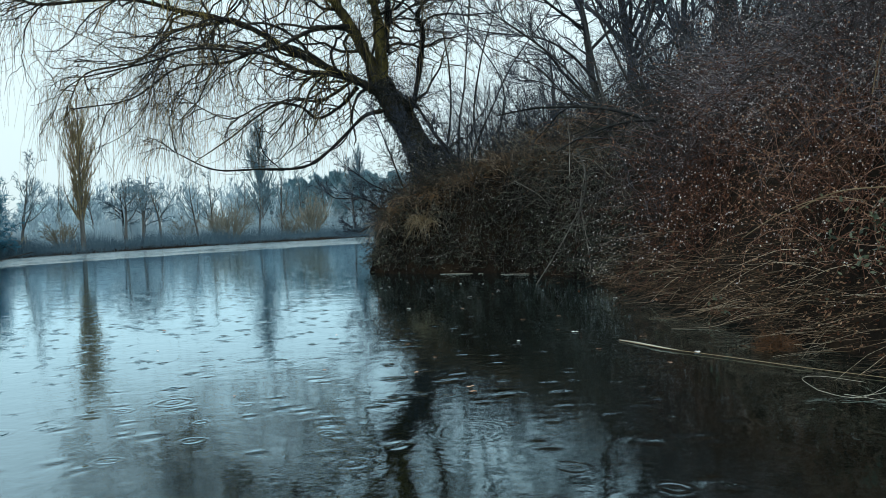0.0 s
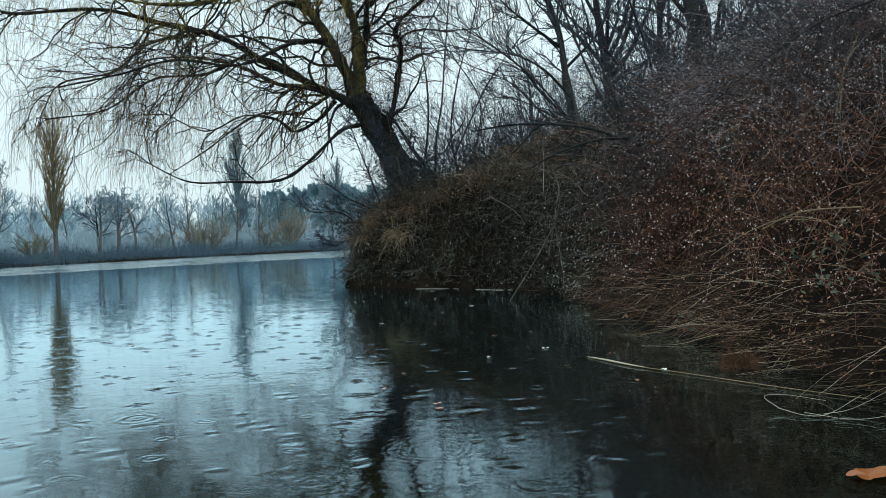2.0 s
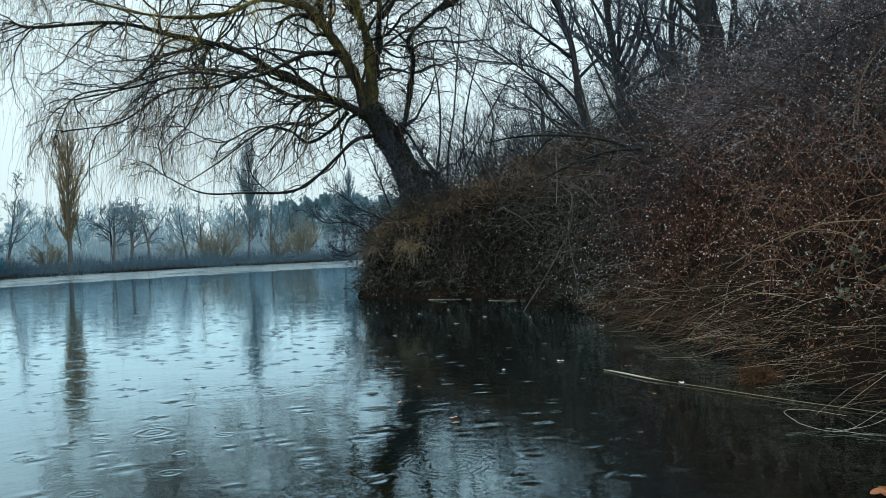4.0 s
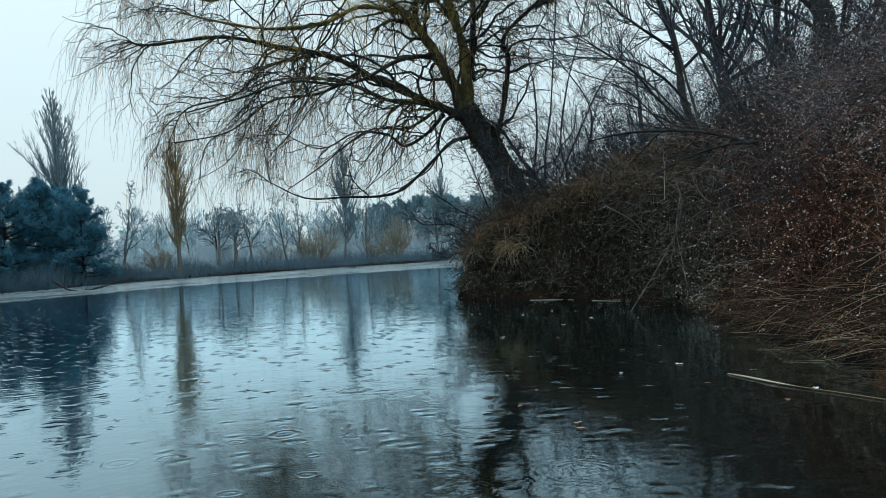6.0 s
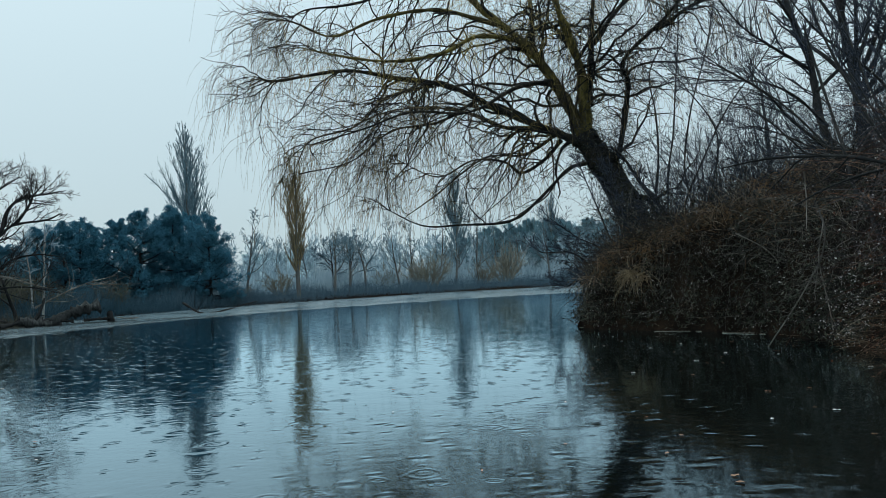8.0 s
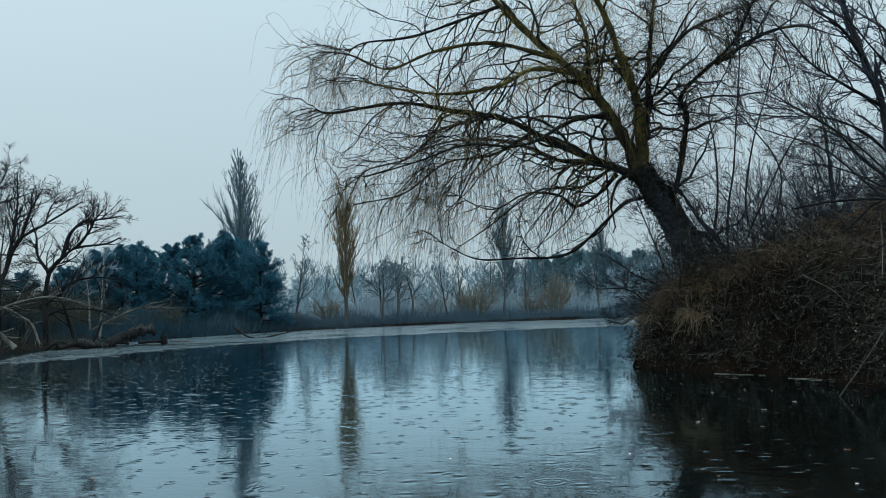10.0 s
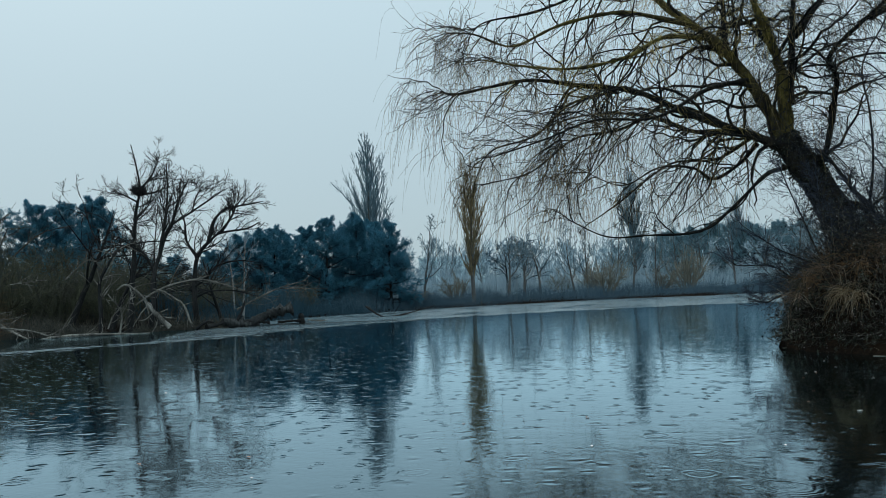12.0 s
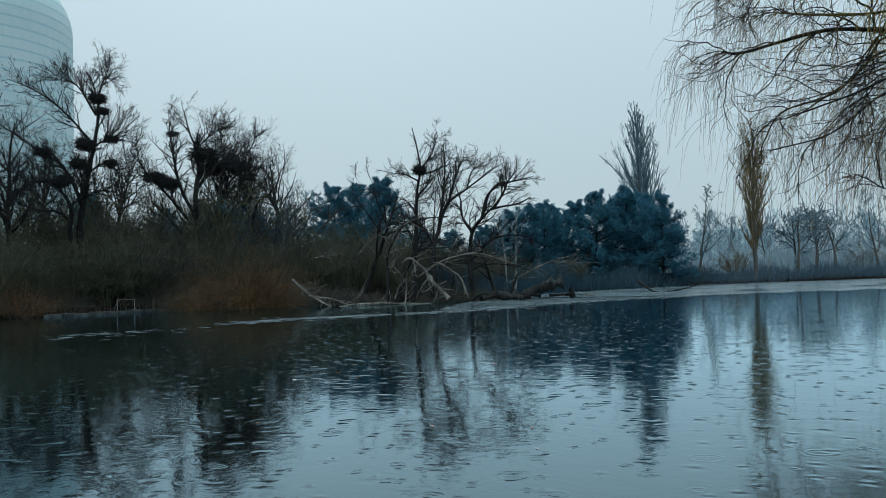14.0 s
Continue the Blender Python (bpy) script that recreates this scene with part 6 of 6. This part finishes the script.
def straw():
    """Long dry stalks that lean out from the foot of the bank, cross one another and touch the water."""
    g = np.random.default_rng(62)
    bits = []
    for n, lo, hi, y0, y1, length, tilt in ((640, 0.0, 0.14, 3.0, 7.6, 0.5, 0.0), (170, 0.0, 0.12, 7.2, 9.0, 0.4, 0.0), (90, 0.0, 0.1, 8.8, 12.5, 0.25, 0.05), (160, 0.0, 0.2, 12.4, 15.2, 0.25, 0.2)):
        x, y, s, down = bank_spots(n, lo, hi, y0, y1, g)
        along = np.c_[-down[:, 1], down[:, 0]] * g.normal(-0.1, 0.6, (n, 1))
        d = np.c_[down * g.uniform(0.6, 1.1, (n, 1)) + along, tilt + g.normal(0, 0.22, n)]
        z = np.minimum(ground_z(x, y) + 0.12, 0.5) * g.uniform(0.1, 1.0, n)
        P, R = grow(np.c_[x, y, z], d, 0.78 * length * np.clip((y - 1.2) / 3.2, 0.45, 1) * g.uniform(0.35, 1.5, n), g.uniform(0.0008, 0.002, n), 8, 0.06, (0, 0, -0.025), 0.5, g)
        P[..., 2] = np.maximum(P[..., 2], 0.005)
        bits.append((P, R))
    stuff("dry_grass", join(*[tube_arrays(p, r, 3) for p, r in bits]), STRAW_BROWN, "dry straw-coloured stalks leaning over the water", "grass")
    # dead leaves caught among the stalks
    n = 6500
    x, y, s, down = bank_spots(n, 0.0, 0.4, 2.2, 8.8, g)
    at = np.c_[x + down[:, 0] * 0.06, y, ground_z(x, y) * g.uniform(0.3, 1.0, n) + g.uniform(0.0, 0.1, n)]
    stuff("leaf_litter", leaf_arrays(at, np.c_[down, np.full(n, -0.5)] + g.normal(0, 0.6, (n, 3)), g.standard_normal((n, 3)), g.uniform(0.01, 0.03, n), g.uniform(0.003, 0.009, n)), LITTER, "withered brown leaves caught at the foot of the bank", "leaves")


straw()


def bank_shrubs():
    a = thicket("bank_shrub", "low dense leafless shrub with dark wet twigs on the bank", 1.5, 101, TWIG_BANK, 20, 0.95, "shrub", "bank shrubs", -0.02, 1.3, 11)
    b = thicket("bank_shrub", "tall leafless shrub with dark wet stems on the bank", 3.6, 102, TWIG_BANK, 13, 0.6, "shrub", "bank shrubs", 0.0, 0.9, 13)
    c = thicket("bank_shrub", "slender leafless shrub with upright dark stems on the bank", 3.4, 103, TWIG_BANK, 6, 0.22, "shrub", "bank shrubs", 0.02, 0.8, 7)
    put(a, 2.2, 13.8)
    put(b, 5.0, 12.8)
    put(c, 0.75, 15.2)
    for k, (ob, x, y, s) in enumerate([(a, 3.1, 12.4, 0.7), (a, 1.3, 15.4, 0.9), (a, 3.8, 11.2, 1.0),
                                       (a, 4.0, 14.8, 1.5), (a, -1.0, 15.4, 0.8), (a, -0.6, 15.0, 0.7), (a, 0.2, 15.4, 0.8), (a, 2.6, 13.6, 1.0), (a, 1.4, 14.4, 0.9), (a, 3.8, 12.8, 1.2), (a, 4.2, 13.5, 1.3), (a, 4.4, 9.8, 0.9), (a, 4.7, 11.0, 1.1),
                                       (b, 6.2, 11.0, 0.85), (b, 5.8, 15.5, 1.1), (b, 7.4, 13.5, 1.1), (b, 6.9, 18.5, 1.2), (b, 8.6, 16.0, 1.2), (b, 6.2, 8.4, 0.75), (b, 5.0, 17.2, 0.9), (b, 7.6, 10.0, 0.9), (a, 5.4, 7.2, 1.1), (a, 6.0, 9.6, 1.4),
                                       (b, 1.3, 14.6, 0.7), (b, 2.4, 14.8, 0.75), (b, 0.8, 15.0, 0.62), (b, 3.2, 13.1, 0.65), (b, 1.0, 15.8, 0.85), (b, 0.5, 16.6, 0.8), (b, 1.4, 17.4, 0.95), (b, 2.2, 17.2, 1.0), (b, 5.2, 13.6, 1.0), (b, 4.6, 14.0, 0.8), (b, 3.6, 15.2, 0.9), (b, 6.6, 14.5, 1.1), (b, 5.6, 17.5, 1.1), (b, 7.5, 16.5, 1.2), (b, 4.4, 16.5, 1.0), (b, 6.5, 12.2, 1.0), (b, 8.2, 12.5, 1.1), (b, 2.7, 13.7, 0.62), (b, 3.4, 14.4, 0.72), (b, 1.4, 14.7, 0.55), (b, 3.9, 13.0, 0.7), (b, 3.0, 12.6, 0.5), (c, 1.35, 14.5, 0.9), (c, 0.3, 16.4, 1.1), (c, 3.7, 16.6, 1.2), (c, 2.7, 17.6, 1.1), (c, 4.7, 15.4, 1.1), (c, 4.0, 12.9, 0.85)]):
        again(ob, x, y, s, 61 * k + 17)
    twiggy = dict(fine=0.42, twig=TWIG_BANK, name="bank_tree", group="bank trees")
    traced_tree("bare tree leaning out from the bank with long oblique branches", [
        ([(2.72, 11.8, 1.5), (2.52, 12.5, 2.32), (2.4, 13.0, 3.16), (2.28, 13.3, 4.1), (2.15, 13.6, 5.08), (2.07, 14.0, 6.44)], 0.075, 0.045),
        ([(2.5, 12.5, 2.4), (1.9, 12.2, 2.95), (1.35, 11.9, 3.4), (0.92, 11.6, 3.72), (0.45, 11.3, 4.1)], 0.026, 0.006),
        ([(2.42, 12.9, 3.0), (1.85, 12.5, 3.38), (1.33, 12.1, 3.6), (0.62, 11.7, 3.75), (0.04, 11.4, 3.7)], 0.026, 0.006),
        ([(2.3, 13.3, 4.0), (1.75, 12.9, 4.35), (1.25, 12.5, 4.65), (0.71, 12.0, 5.15)], 0.03, 0.007),
        ([(2.2, 13.5, 4.7), (1.7, 13.1, 5.3), (1.2, 12.8, 5.7), (0.8, 12.6, 6.2)], 0.03, 0.007),
        ([(2.34, 13.1, 3.6), (2.9, 13.3, 4.2), (3.3, 13.4, 4.9), (3.5, 13.5, 5.8)], 0.03, 0.008),
        ([(2.6, 12.2, 2.0), (2.0, 12.3, 2.6), (1.5, 12.5, 2.95), (1.0, 12.6, 3.15)], 0.02, 0.006)], 301, 26, (0.25, 0.6), 1.9, bias=(-0.3, 0, 0.1), **twiggy)
    traced_tree("bare shrub whose straight stems lean out over the bank", [
        ([(2.45, 9.0, 1.6), (2.1, 9.4, 2.6), (1.8, 9.8, 3.5), (1.54, 10.0, 4.39)], 0.022, 0.009),
        ([(2.5, 9.1, 1.7), (2.25, 9.6, 2.7), (2.1, 10.0, 3.7), (2.0, 10.2, 4.5)], 0.018, 0.008),
        ([(2.62, 9.3, 1.8), (2.8, 10.0, 2.6), (3.05, 10.2, 3.18), (3.58, 10.4, 3.9)], 0.02, 0.008),
        ([(3.3, 11.7, 2.4), (2.9, 11.8, 3.4), (2.2, 11.5, 4.05), (1.53, 11.0, 4.65)], 0.026, 0.008),
        ([(3.2, 10.6, 2.4), (3.1, 10.7, 3.3), (2.7, 10.6, 4.2), (2.3, 10.5, 5.0)], 0.022, 0.008)], 302, 18, (0.2, 0.5), 1.5, bias=(-0.15, 0, 0.1), **twiggy)
    traced_tree("bare tree with a stout brown trunk on the bank", [
        ([(4.0, 11.5, 1.9), (3.99, 11.5, 3.12), (3.99, 11.5, 3.78), (4.0, 11.6, 4.6), (4.06, 11.8, 6.2), (4.1, 11.9, 8.0)], 0.135, 0.09),
        ([(4.0, 11.55, 3.9), (3.5, 11.5, 4.6), (3.1, 11.4, 5.4)], 0.04, 0.01),
        ([(4.0, 11.6, 4.4), (4.7, 11.7, 5.1), (5.3, 11.7, 6.0)], 0.04, 0.01),
        ([(4.0, 11.5, 3.3), (4.6, 11.3, 3.9), (5.0, 11.2, 4.7)], 0.03, 0.01)], 303, 14, (0.25, 0.55), 1.8, **twiggy)
    traced_tree("dark twiggy shrub leaning out over the water beside the willow", [
        ([(-0.6, 14.7, 0.8), (-0.95, 14.6, 1.5), (-1.2, 14.5, 2.1), (-1.45, 14.4, 2.7), (-1.55, 14.4, 3.1)], 0.022, 0.007),
        ([(-0.7, 14.6, 0.8), (-1.2, 14.5, 1.4), (-1.65, 14.4, 1.75), (-2.15, 14.3, 2.0)], 0.02, 0.006),
        ([(-0.75, 14.5, 0.8), (-1.3, 14.4, 1.15), (-1.75, 14.3, 1.3), (-2.2, 14.2, 1.3), (-2.35, 14.2, 1.45)], 0.018, 0.006),
        ([(-0.85, 14.4, 0.8), (-1.3, 14.2, 0.92), (-1.6, 14.0, 0.82), (-1.85, 13.9, 0.72), (-2.0, 13.9, 0.95)], 0.016, 0.006),
        ([(-0.5, 14.8, 0.8), (-0.8, 14.8, 1.8), (-0.9, 14.8, 2.5), (-0.95, 14.8, 3.2)], 0.02, 0.006)], 304, 24, (0.25, 0.55), 1.3, bias=(-0.3, 0, 0.0), **twiggy)
    thin = "slender dark bare sapling beside the willow"
    for k, (label, line, r0) in enumerate([
            (thin, [(0.0, 16.0, 0.9), (0.02, 16.0, 1.95), (0.12, 16.0, 2.81), (0.21, 16.0, 3.61), (0.34, 16.0, 4.74), (0.44, 16.0, 5.88), (0.56, 16.0, 6.9)], 0.028),
            (thin, [(0.5, 15.4, 0.9), (0.47, 15.4, 2.04), (0.34, 15.4, 2.94), (0.52, 15.4, 4.02), (0.86, 15.4, 4.97), (1.15, 15.4, 6.03)], 0.026),
            (thin, [(-0.35, 16.6, 0.9), (-0.3, 16.6, 1.96), (-0.09, 16.6, 3.14), (-0.06, 16.6, 4.1), (-0.04, 16.6, 5.06), (0.19, 16.6, 6.11), (0.2, 16.6, 7.07)], 0.03),
            ("curved dark stem leaning against the willow's trunk", [(0.1, 16.5, 0.9), (0.03, 16.5, 1.99), (-0.22, 16.5, 2.43), (-0.53, 16.5, 2.78), (-0.82, 16.5, 3.26), (-0.98, 16.5, 3.55)], 0.07),
            ("slender bare sapling leaning over the bank", [(0.2, 15.0, 0.9), (0.33, 15.0, 2.02), (0.72, 15.0, 3.06), (1.18, 15.0, 3.86), (1.79, 15.0, 4.64), (2.28, 15.0, 5.31)], 0.024),
            ("slender bare sapling bent towards the willow", [(0.75, 14.8, 0.9), (0.75, 14.8, 2.18), (0.93, 14.8, 3.32), (0.58, 14.8, 4.21), (0.11, 14.8, 4.9)], 0.022)]):
        traced_tree(label, [(line, r0, 0.3 * r0)], 310 + k, 13, (0.2, 0.5), 1.0, **twiggy)
    t = bare_tree("bank_tree", "bare tree with a straight dark trunk behind the bank", 9.0, 0.17, 111, BARK_DARK, TWIG_BANK, (25, 55), (0.02, 0), 13, 0.03, 0.3, fine=9, sz=(0.3, 0.5), group="bank trees", thickness=0.9)
    put(t, 5.1, 22.0, 1.15)
    for k, (x, y, s) in enumerate([(6.3, 17.1, 0.9), (7.2, 24.3, 1.1), (9.5, 20.0, 1.1), (3.0, 24.0, 0.75), (11.5, 17.0, 1.0), (8.4, 14.2, 0.9)]):
        again(t, x, y, s, 77 * k + 30)


bank_shrubs()


# ---- small things at the water ----
def twig_thing(name, pts, r0, r1, mat, label, category="branch", kids=0, seed=1):
    g = np.random.default_rng(seed)
    v, f, line, R = limb_arrays(pts, r0, r1, 6, 0.08, g, 6)
    ob = tagged(shape(name, quick_mesh(name, v, f, True), mat), label, category, "fallen sticks")
    if kids:
        P, Q = grow(*shoots(line[None], R[None], kids, 0.25, 1, (20, 55), (0.15, 0.4), 0.55, g), K=5, wander=0.15, pull=(0, 0, -0.05), r1=0.4, g=g)
        for k in range(kids):
            shape("twig", quick_mesh("twig", *tube_arrays(P[k:k + 1], Q[k:k + 1], 5), True), mat, ob)
    return ob


twig_thing("arching_branch", [(2.05, 7.8, 1.72), (1.6, 8.0, 1.9), (1.2, 8.18, 1.97), (0.85, 8.4, 2.0), (0.5, 8.64, 1.98)], 0.022, 0.007, BARK_DARK, "dark arching branch reaching out from the bank", "branch", 9, 4)
twig_thing("arching_branch", [(2.05, 7.8, 1.74), (1.7, 7.75, 1.72), (1.3, 7.65, 1.6), (1.0, 7.55, 1.45)], 0.018, 0.006, BARK_DARK, "dark arching branch reaching out from the bank", "branch", 6, 5)
twig_thing("broken_stick", [(1.44, 9.05, 1.6), (1.53, 9.1, 1.3), (1.5, 9.16, 1.03), (1.42, 9.25, 0.82), (1.2, 9.4, 0.42), (0.92, 9.54, -0.02)], 0.01, 0.007, VINE, "grey broken stick hanging down into the water", "stick", 4, 6)
twig_thing("hanging_stick", [(1.29, 8.66, 1.88), (1.30, 8.70, 1.59), (1.29, 8.76, 1.29)], 0.006, 0.004, DEADWOOD, "pale thin stick hanging down over the bank", "stick", 0, 9)
twig_thing("hanging_stick", [(1.60, 9.52, 1.39), (1.51, 9.43, 0.98), (1.54, 9.33, 0.57), (1.55, 9.22, 0.33), (1.54, 9.12, 0.17)], 0.007, 0.005, DEADWOOD, "pale thin stick hanging down into the water", "stick", 2, 10)
twig_thing("hanging_stick", [(0.86, 11.62, 1.41), (1.24, 11.38, 1.13), (1.45, 11.16, 0.74)], 0.008, 0.004, DEADWOOD, "pale thin stick hanging down over the bank", "stick", 0, 11)
twig_thing("leaning_stem", [(2.07, 9.02, 1.01), (1.99, 9.14, 1.42), (1.91, 9.36, 1.71), (1.89, 9.67, 2.24), (1.84, 10.39, 3.25), (1.81, 10.90, 4.01)], 0.024, 0.014, BARK_DARK, "dark stem leaning out of a hollow in the bank", "stem", 12, 12)
twig_thing("leaning_stem", [(2.42, 9.56, 2.12), (2.31, 9.79, 2.52), (2.17, 10.02, 3.00), (2.04, 10.25, 3.43), (1.95, 10.47, 3.95)], 0.013, 0.007, BARK_DARK, "dark stem leaning out from the bank", "stem", 10, 13)
twig_thing("leaning_stem", [(2.00, 10.67, 2.31), (1.52, 10.95, 3.01), (1.00, 11.20, 3.54), (0.54, 11.53, 3.93)], 0.016, 0.006, BARK_DARK, "dark stem leaning out from the bank", "stem", 14, 14)
twig_thing("leaning_stem", [(1.93, 11.69, 2.38), (1.31, 11.98, 3.15), (0.72, 12.22, 3.50), (0.11, 12.44, 3.85)], 0.014, 0.005, BARK_DARK, "dark stem leaning out from the bank", "stem", 14, 15)
twig_thing("leaning_stem", [(2.33, 9.37, 1.96), (2.36, 9.67, 2.63), (2.55, 9.93, 3.18), (2.71, 10.20, 3.82)], 0.012, 0.007, BARK_DARK, "dark stem leaning out from the bank", "stem", 8, 16)
twig_thing("arching_cane", [(2.00, 4.54, 0.78), (2.03, 4.31, 0.84), (2.06, 4.07, 0.87), (2.12, 3.70, 0.87)], 0.004, 0.003, STRAW, "pale arching cane over the bank", "cane", 0, 17)
twig_thing("arching_cane", [(1.95, 5.32, 0.60), (2.03, 4.85, 0.76), (2.09, 4.39, 0.84), (2.13, 4.04, 0.81)], 0.003, 0.002, STRAW, "pale arching cane over the bank", "cane", 0, 18)
twig_thing("arching_cane", [(2.59, 4.81, 1.46), (2.59, 4.70, 1.71), (2.62, 4.57, 1.91)], 0.004, 0.003, STRAW, "pale arching cane over the bank", "cane", 0, 19)
twig_thing("arching_cane", [(2.74, 4.7, 1.93), (2.56, 4.6, 1.75), (2.46, 4.5, 1.5), (2.41, 4.4, 1.23), (2.38, 4.3, 1.0)], 0.0026, 0.0016, VINE, "pale cane hanging down over the brambles", "cane", 2, 20)
twig_thing("arching_cane", [(2.47, 4.5, 1.52), (2.43, 4.6, 1.25), (2.42, 4.7, 1.02)], 0.003, 0.002, VINE, "pale cane hanging down over the brambles", "cane", 3, 21)
twig_thing("arching_cane", [(3.03, 5.0, 1.87), (2.65, 5.2, 1.58), (2.37, 5.4, 1.25), (2.24, 5.6, 0.98)], 0.0035, 0.002, VINE, "long pale cane leaning down across the brambles", "cane", 6, 22)
twig_thing("arching_cane", [(3.24, 5.4, 2.35), (2.9, 5.6, 2.24), (2.56, 6.0, 2.0), (2.24, 6.4, 1.7)], 0.006, 0.003, BARK_DARK, "long dark cane leaning down across the brambles", "cane", 8, 23)
twig_thing("floating_stick", [(-0.34, 12.45, 0.004), (0.0, 12.3, 0.006), (0.35, 12.15, 0.004)], 0.003, 0.002, REED_PALE, "pale stick floating at the foot of the bank", "stick", 0, 7)
twig_thing("floating_stick", [(0.6, 11.7, 0.004), (0.98, 11.45, 0.008), (1.42, 11.1, 0.012)], 0.0035, 0.0022, REED_PALE, "pale stick floating at the foot of the bank", "stick", 0, 8)


def reed_stalk():
    root = thing("reed_stalk", "broken pale reed stalk floating on the water", "reed")
    v, f, line, R = limb_arrays([(1.02, 4.93, 0.006), (1.2, 4.55, 0.009), (1.45, 4.2, 0.008), (1.72, 3.8, 0.008), (1.98, 3.45, 0.01)], 0.0022, 0.0018, 6, 0.03, rng, 6)
    shape("stem", quick_mesh("stem", v, f, True), STRAW, root)
    line = spline([(1.02, 4.95, 0.006), (1.1, 4.78, 0.01), (1.2, 4.56, 0.01), (1.28, 4.43, 0.008)], 6)
    R = 0.001 + 0.003 * np.sin(np.linspace(0.1, 3.0, len(line))) ** 0.8
    shape("sheath", quick_mesh("sheath", *tube_arrays(line[None], R[None], 7), True), REED_PALE, root, "pale papery leaf sheath")
    b = thing("bent_reed", "bent pale reed blades lying at the water's edge", "reed")
    for pts in ([(1.52, 3.3, 0.02), (1.5, 3.4, 0.05), (1.6, 3.42, 0.05), (1.75, 3.36, 0.03)], [(1.52, 3.3, 0.02), (1.58, 3.2, 0.012), (1.68, 3.2, 0.012), (1.9, 3.35, 0.05)], [(1.6, 3.24, 0.012), (1.75, 3.1, 0.01), (1.95, 3.05, 0.05)], [(1.66, 3.2, 0.012), (1.8, 3.24, 0.02), (2.0, 3.3, 0.08)]):
        v, f, line, R = limb_arrays(pts, 0.0012, 0.0008, 5, 0.05, rng, 6)
        shape("blade", quick_mesh("blade", v, f, True), REED_PALE, b)


reed_stalk()


def lobed_leaf(name, x, y, size, turn, mat, label, group="floating leaves", lobes=5):
    """A curled leaf with lobes, afloat."""
    bm = bmesh.new()
    n = 40
    top = []
    c = bm.verts.new((0, 0, 0.004))
    for k in range(n):
        a = 2 * math.pi * k / n
        r = size * (0.55 + 0.3 * abs(math.cos(lobes * a / 2)) + 0.15 * math.cos(a))
        top.append(bm.verts.new((r * math.cos(a) * 1.2, r * math.sin(a) * 0.8, 0.004 + size * 0.14 * math.sin(2 * a + 1) ** 2)))
    for k in range(n):
        bm.faces.new((c, top[k], top[(k + 1) % n]))
    me = bpy.data.meshes.new(name)
    bm.to_mesh(me)
    bm.free()
    ob = tagged(shape(name, me, mat), label, "leaf", group)
    ob.matrix_basis = pose(x, y, 0.001, 0, 0, turn)
    return ob


lobed_leaf("autumn_leaf", 1.42, 2.44, 0.085, 20, OAK_LEAF, "large wet orange-brown leaf floating on the water")


def floating_leaves():
    g = np.random.default_rng(77)
    a = lobed_leaf("floating_leaf", 0.8, 5.4, 0.026, 0, PALE_LEAF, "small pale leaf floating on the dark water", lobes=3)
    b = lobed_leaf("floating_leaf", 0.5, 6.2, 0.022, 0, LITTER, "small brown leaf floating on the dark water", lobes=3)
    for k in range(70):
        y = g.uniform(3.0, 12)
        x = g.uniform(-1.2, 1.5) if k < 46 else g.uniform(-9, -1)
        if inland(x, y) > -0.15:
            continue
        c = copy_thing(b if k % 3 else a, pose(x, y, 0.001, 0, 0, g.uniform(0, 360)))
        s = g.uniform(0.5, 1.2)
        c.matrix_basis = pose(x, y, 0.001, 0, 0, g.uniform(0, 360)) @ Matrix.Diagonal((s, s * g.uniform(0.5, 1), s, 1))


floating_leaves()


def green_sprays():
    """Leafy bramble sprays still green at the foot of the bank."""
    for k, (p, n) in enumerate(zip([(2.03, 3.81, 0.69), (2.02, 3.87, 0.58), (1.95, 3.57, 0.54), (2.11, 4.27, 0.53), (2.15, 4.59, 0.62), (1.64, 5.00, 0.18), (1.59, 6.87, 0.18)], (40, 34, 30, 24, 20, 22, 24))):
        g = np.random.default_rng(400 + k)
        ob = thing("bramble_spray", "leafy green bramble spray on the bank", "bramble", "bramble sprays")
        P, R = grow(np.array(p) + g.normal(0, 0.03, (5, 3)), g.normal(0, 0.6, (5, 3)) + [-0.2, -0.2, 0.3], g.uniform(0.15, 0.35, 5), np.full(5, 0.002), 6, 0.15, (0, 0, -0.12), 0.5, g)
        for j in range(5):
            shape("stem", quick_mesh("stem", *tube_arrays(P[j:j + 1], R[j:j + 1], 4), True), BRAMBLE, ob)
        s, d, _, _ = shoots(P, R, n // 5, 0.1, 1, (40, 90), (1, 1), 1, g)
        m = len(s)
        tagged(shape("foliage", quick_mesh("foliage", *leaf_arrays(s, d, g.standard_normal((m, 3)) + [0, 0, 1], g.uniform(0.02, 0.042, m), g.uniform(0.007, 0.013, m))), SPRAY_LEAF, ob), kind="stuff")


green_sprays()


def rust_fern():
    """Withered fronds half sunk at the water's edge."""
    g = np.random.default_rng(78)
    n = 380
    s = np.c_[g.normal(1.8, 0.05, n), g.normal(4.42, 0.06, n), g.uniform(0.0, 0.05, n)]
    P, R = grow(s, g.normal(0, 0.7, (n, 3)) + [-0.3, 0, 0.15], g.uniform(0.04, 0.12, n), g.uniform(0.0015, 0.003, n), 5, 0.15, (0, 0, -0.2), 0.4, g)
    P[..., 2] = np.maximum(P[..., 2], 0.004)
    tagged(shape("withered_fern", quick_mesh("withered_fern", *tube_arrays(P, R, 3)), FERN), "rust-red withered fern lying at the water's edge", "fern", "", "stuff")


rust_fern()
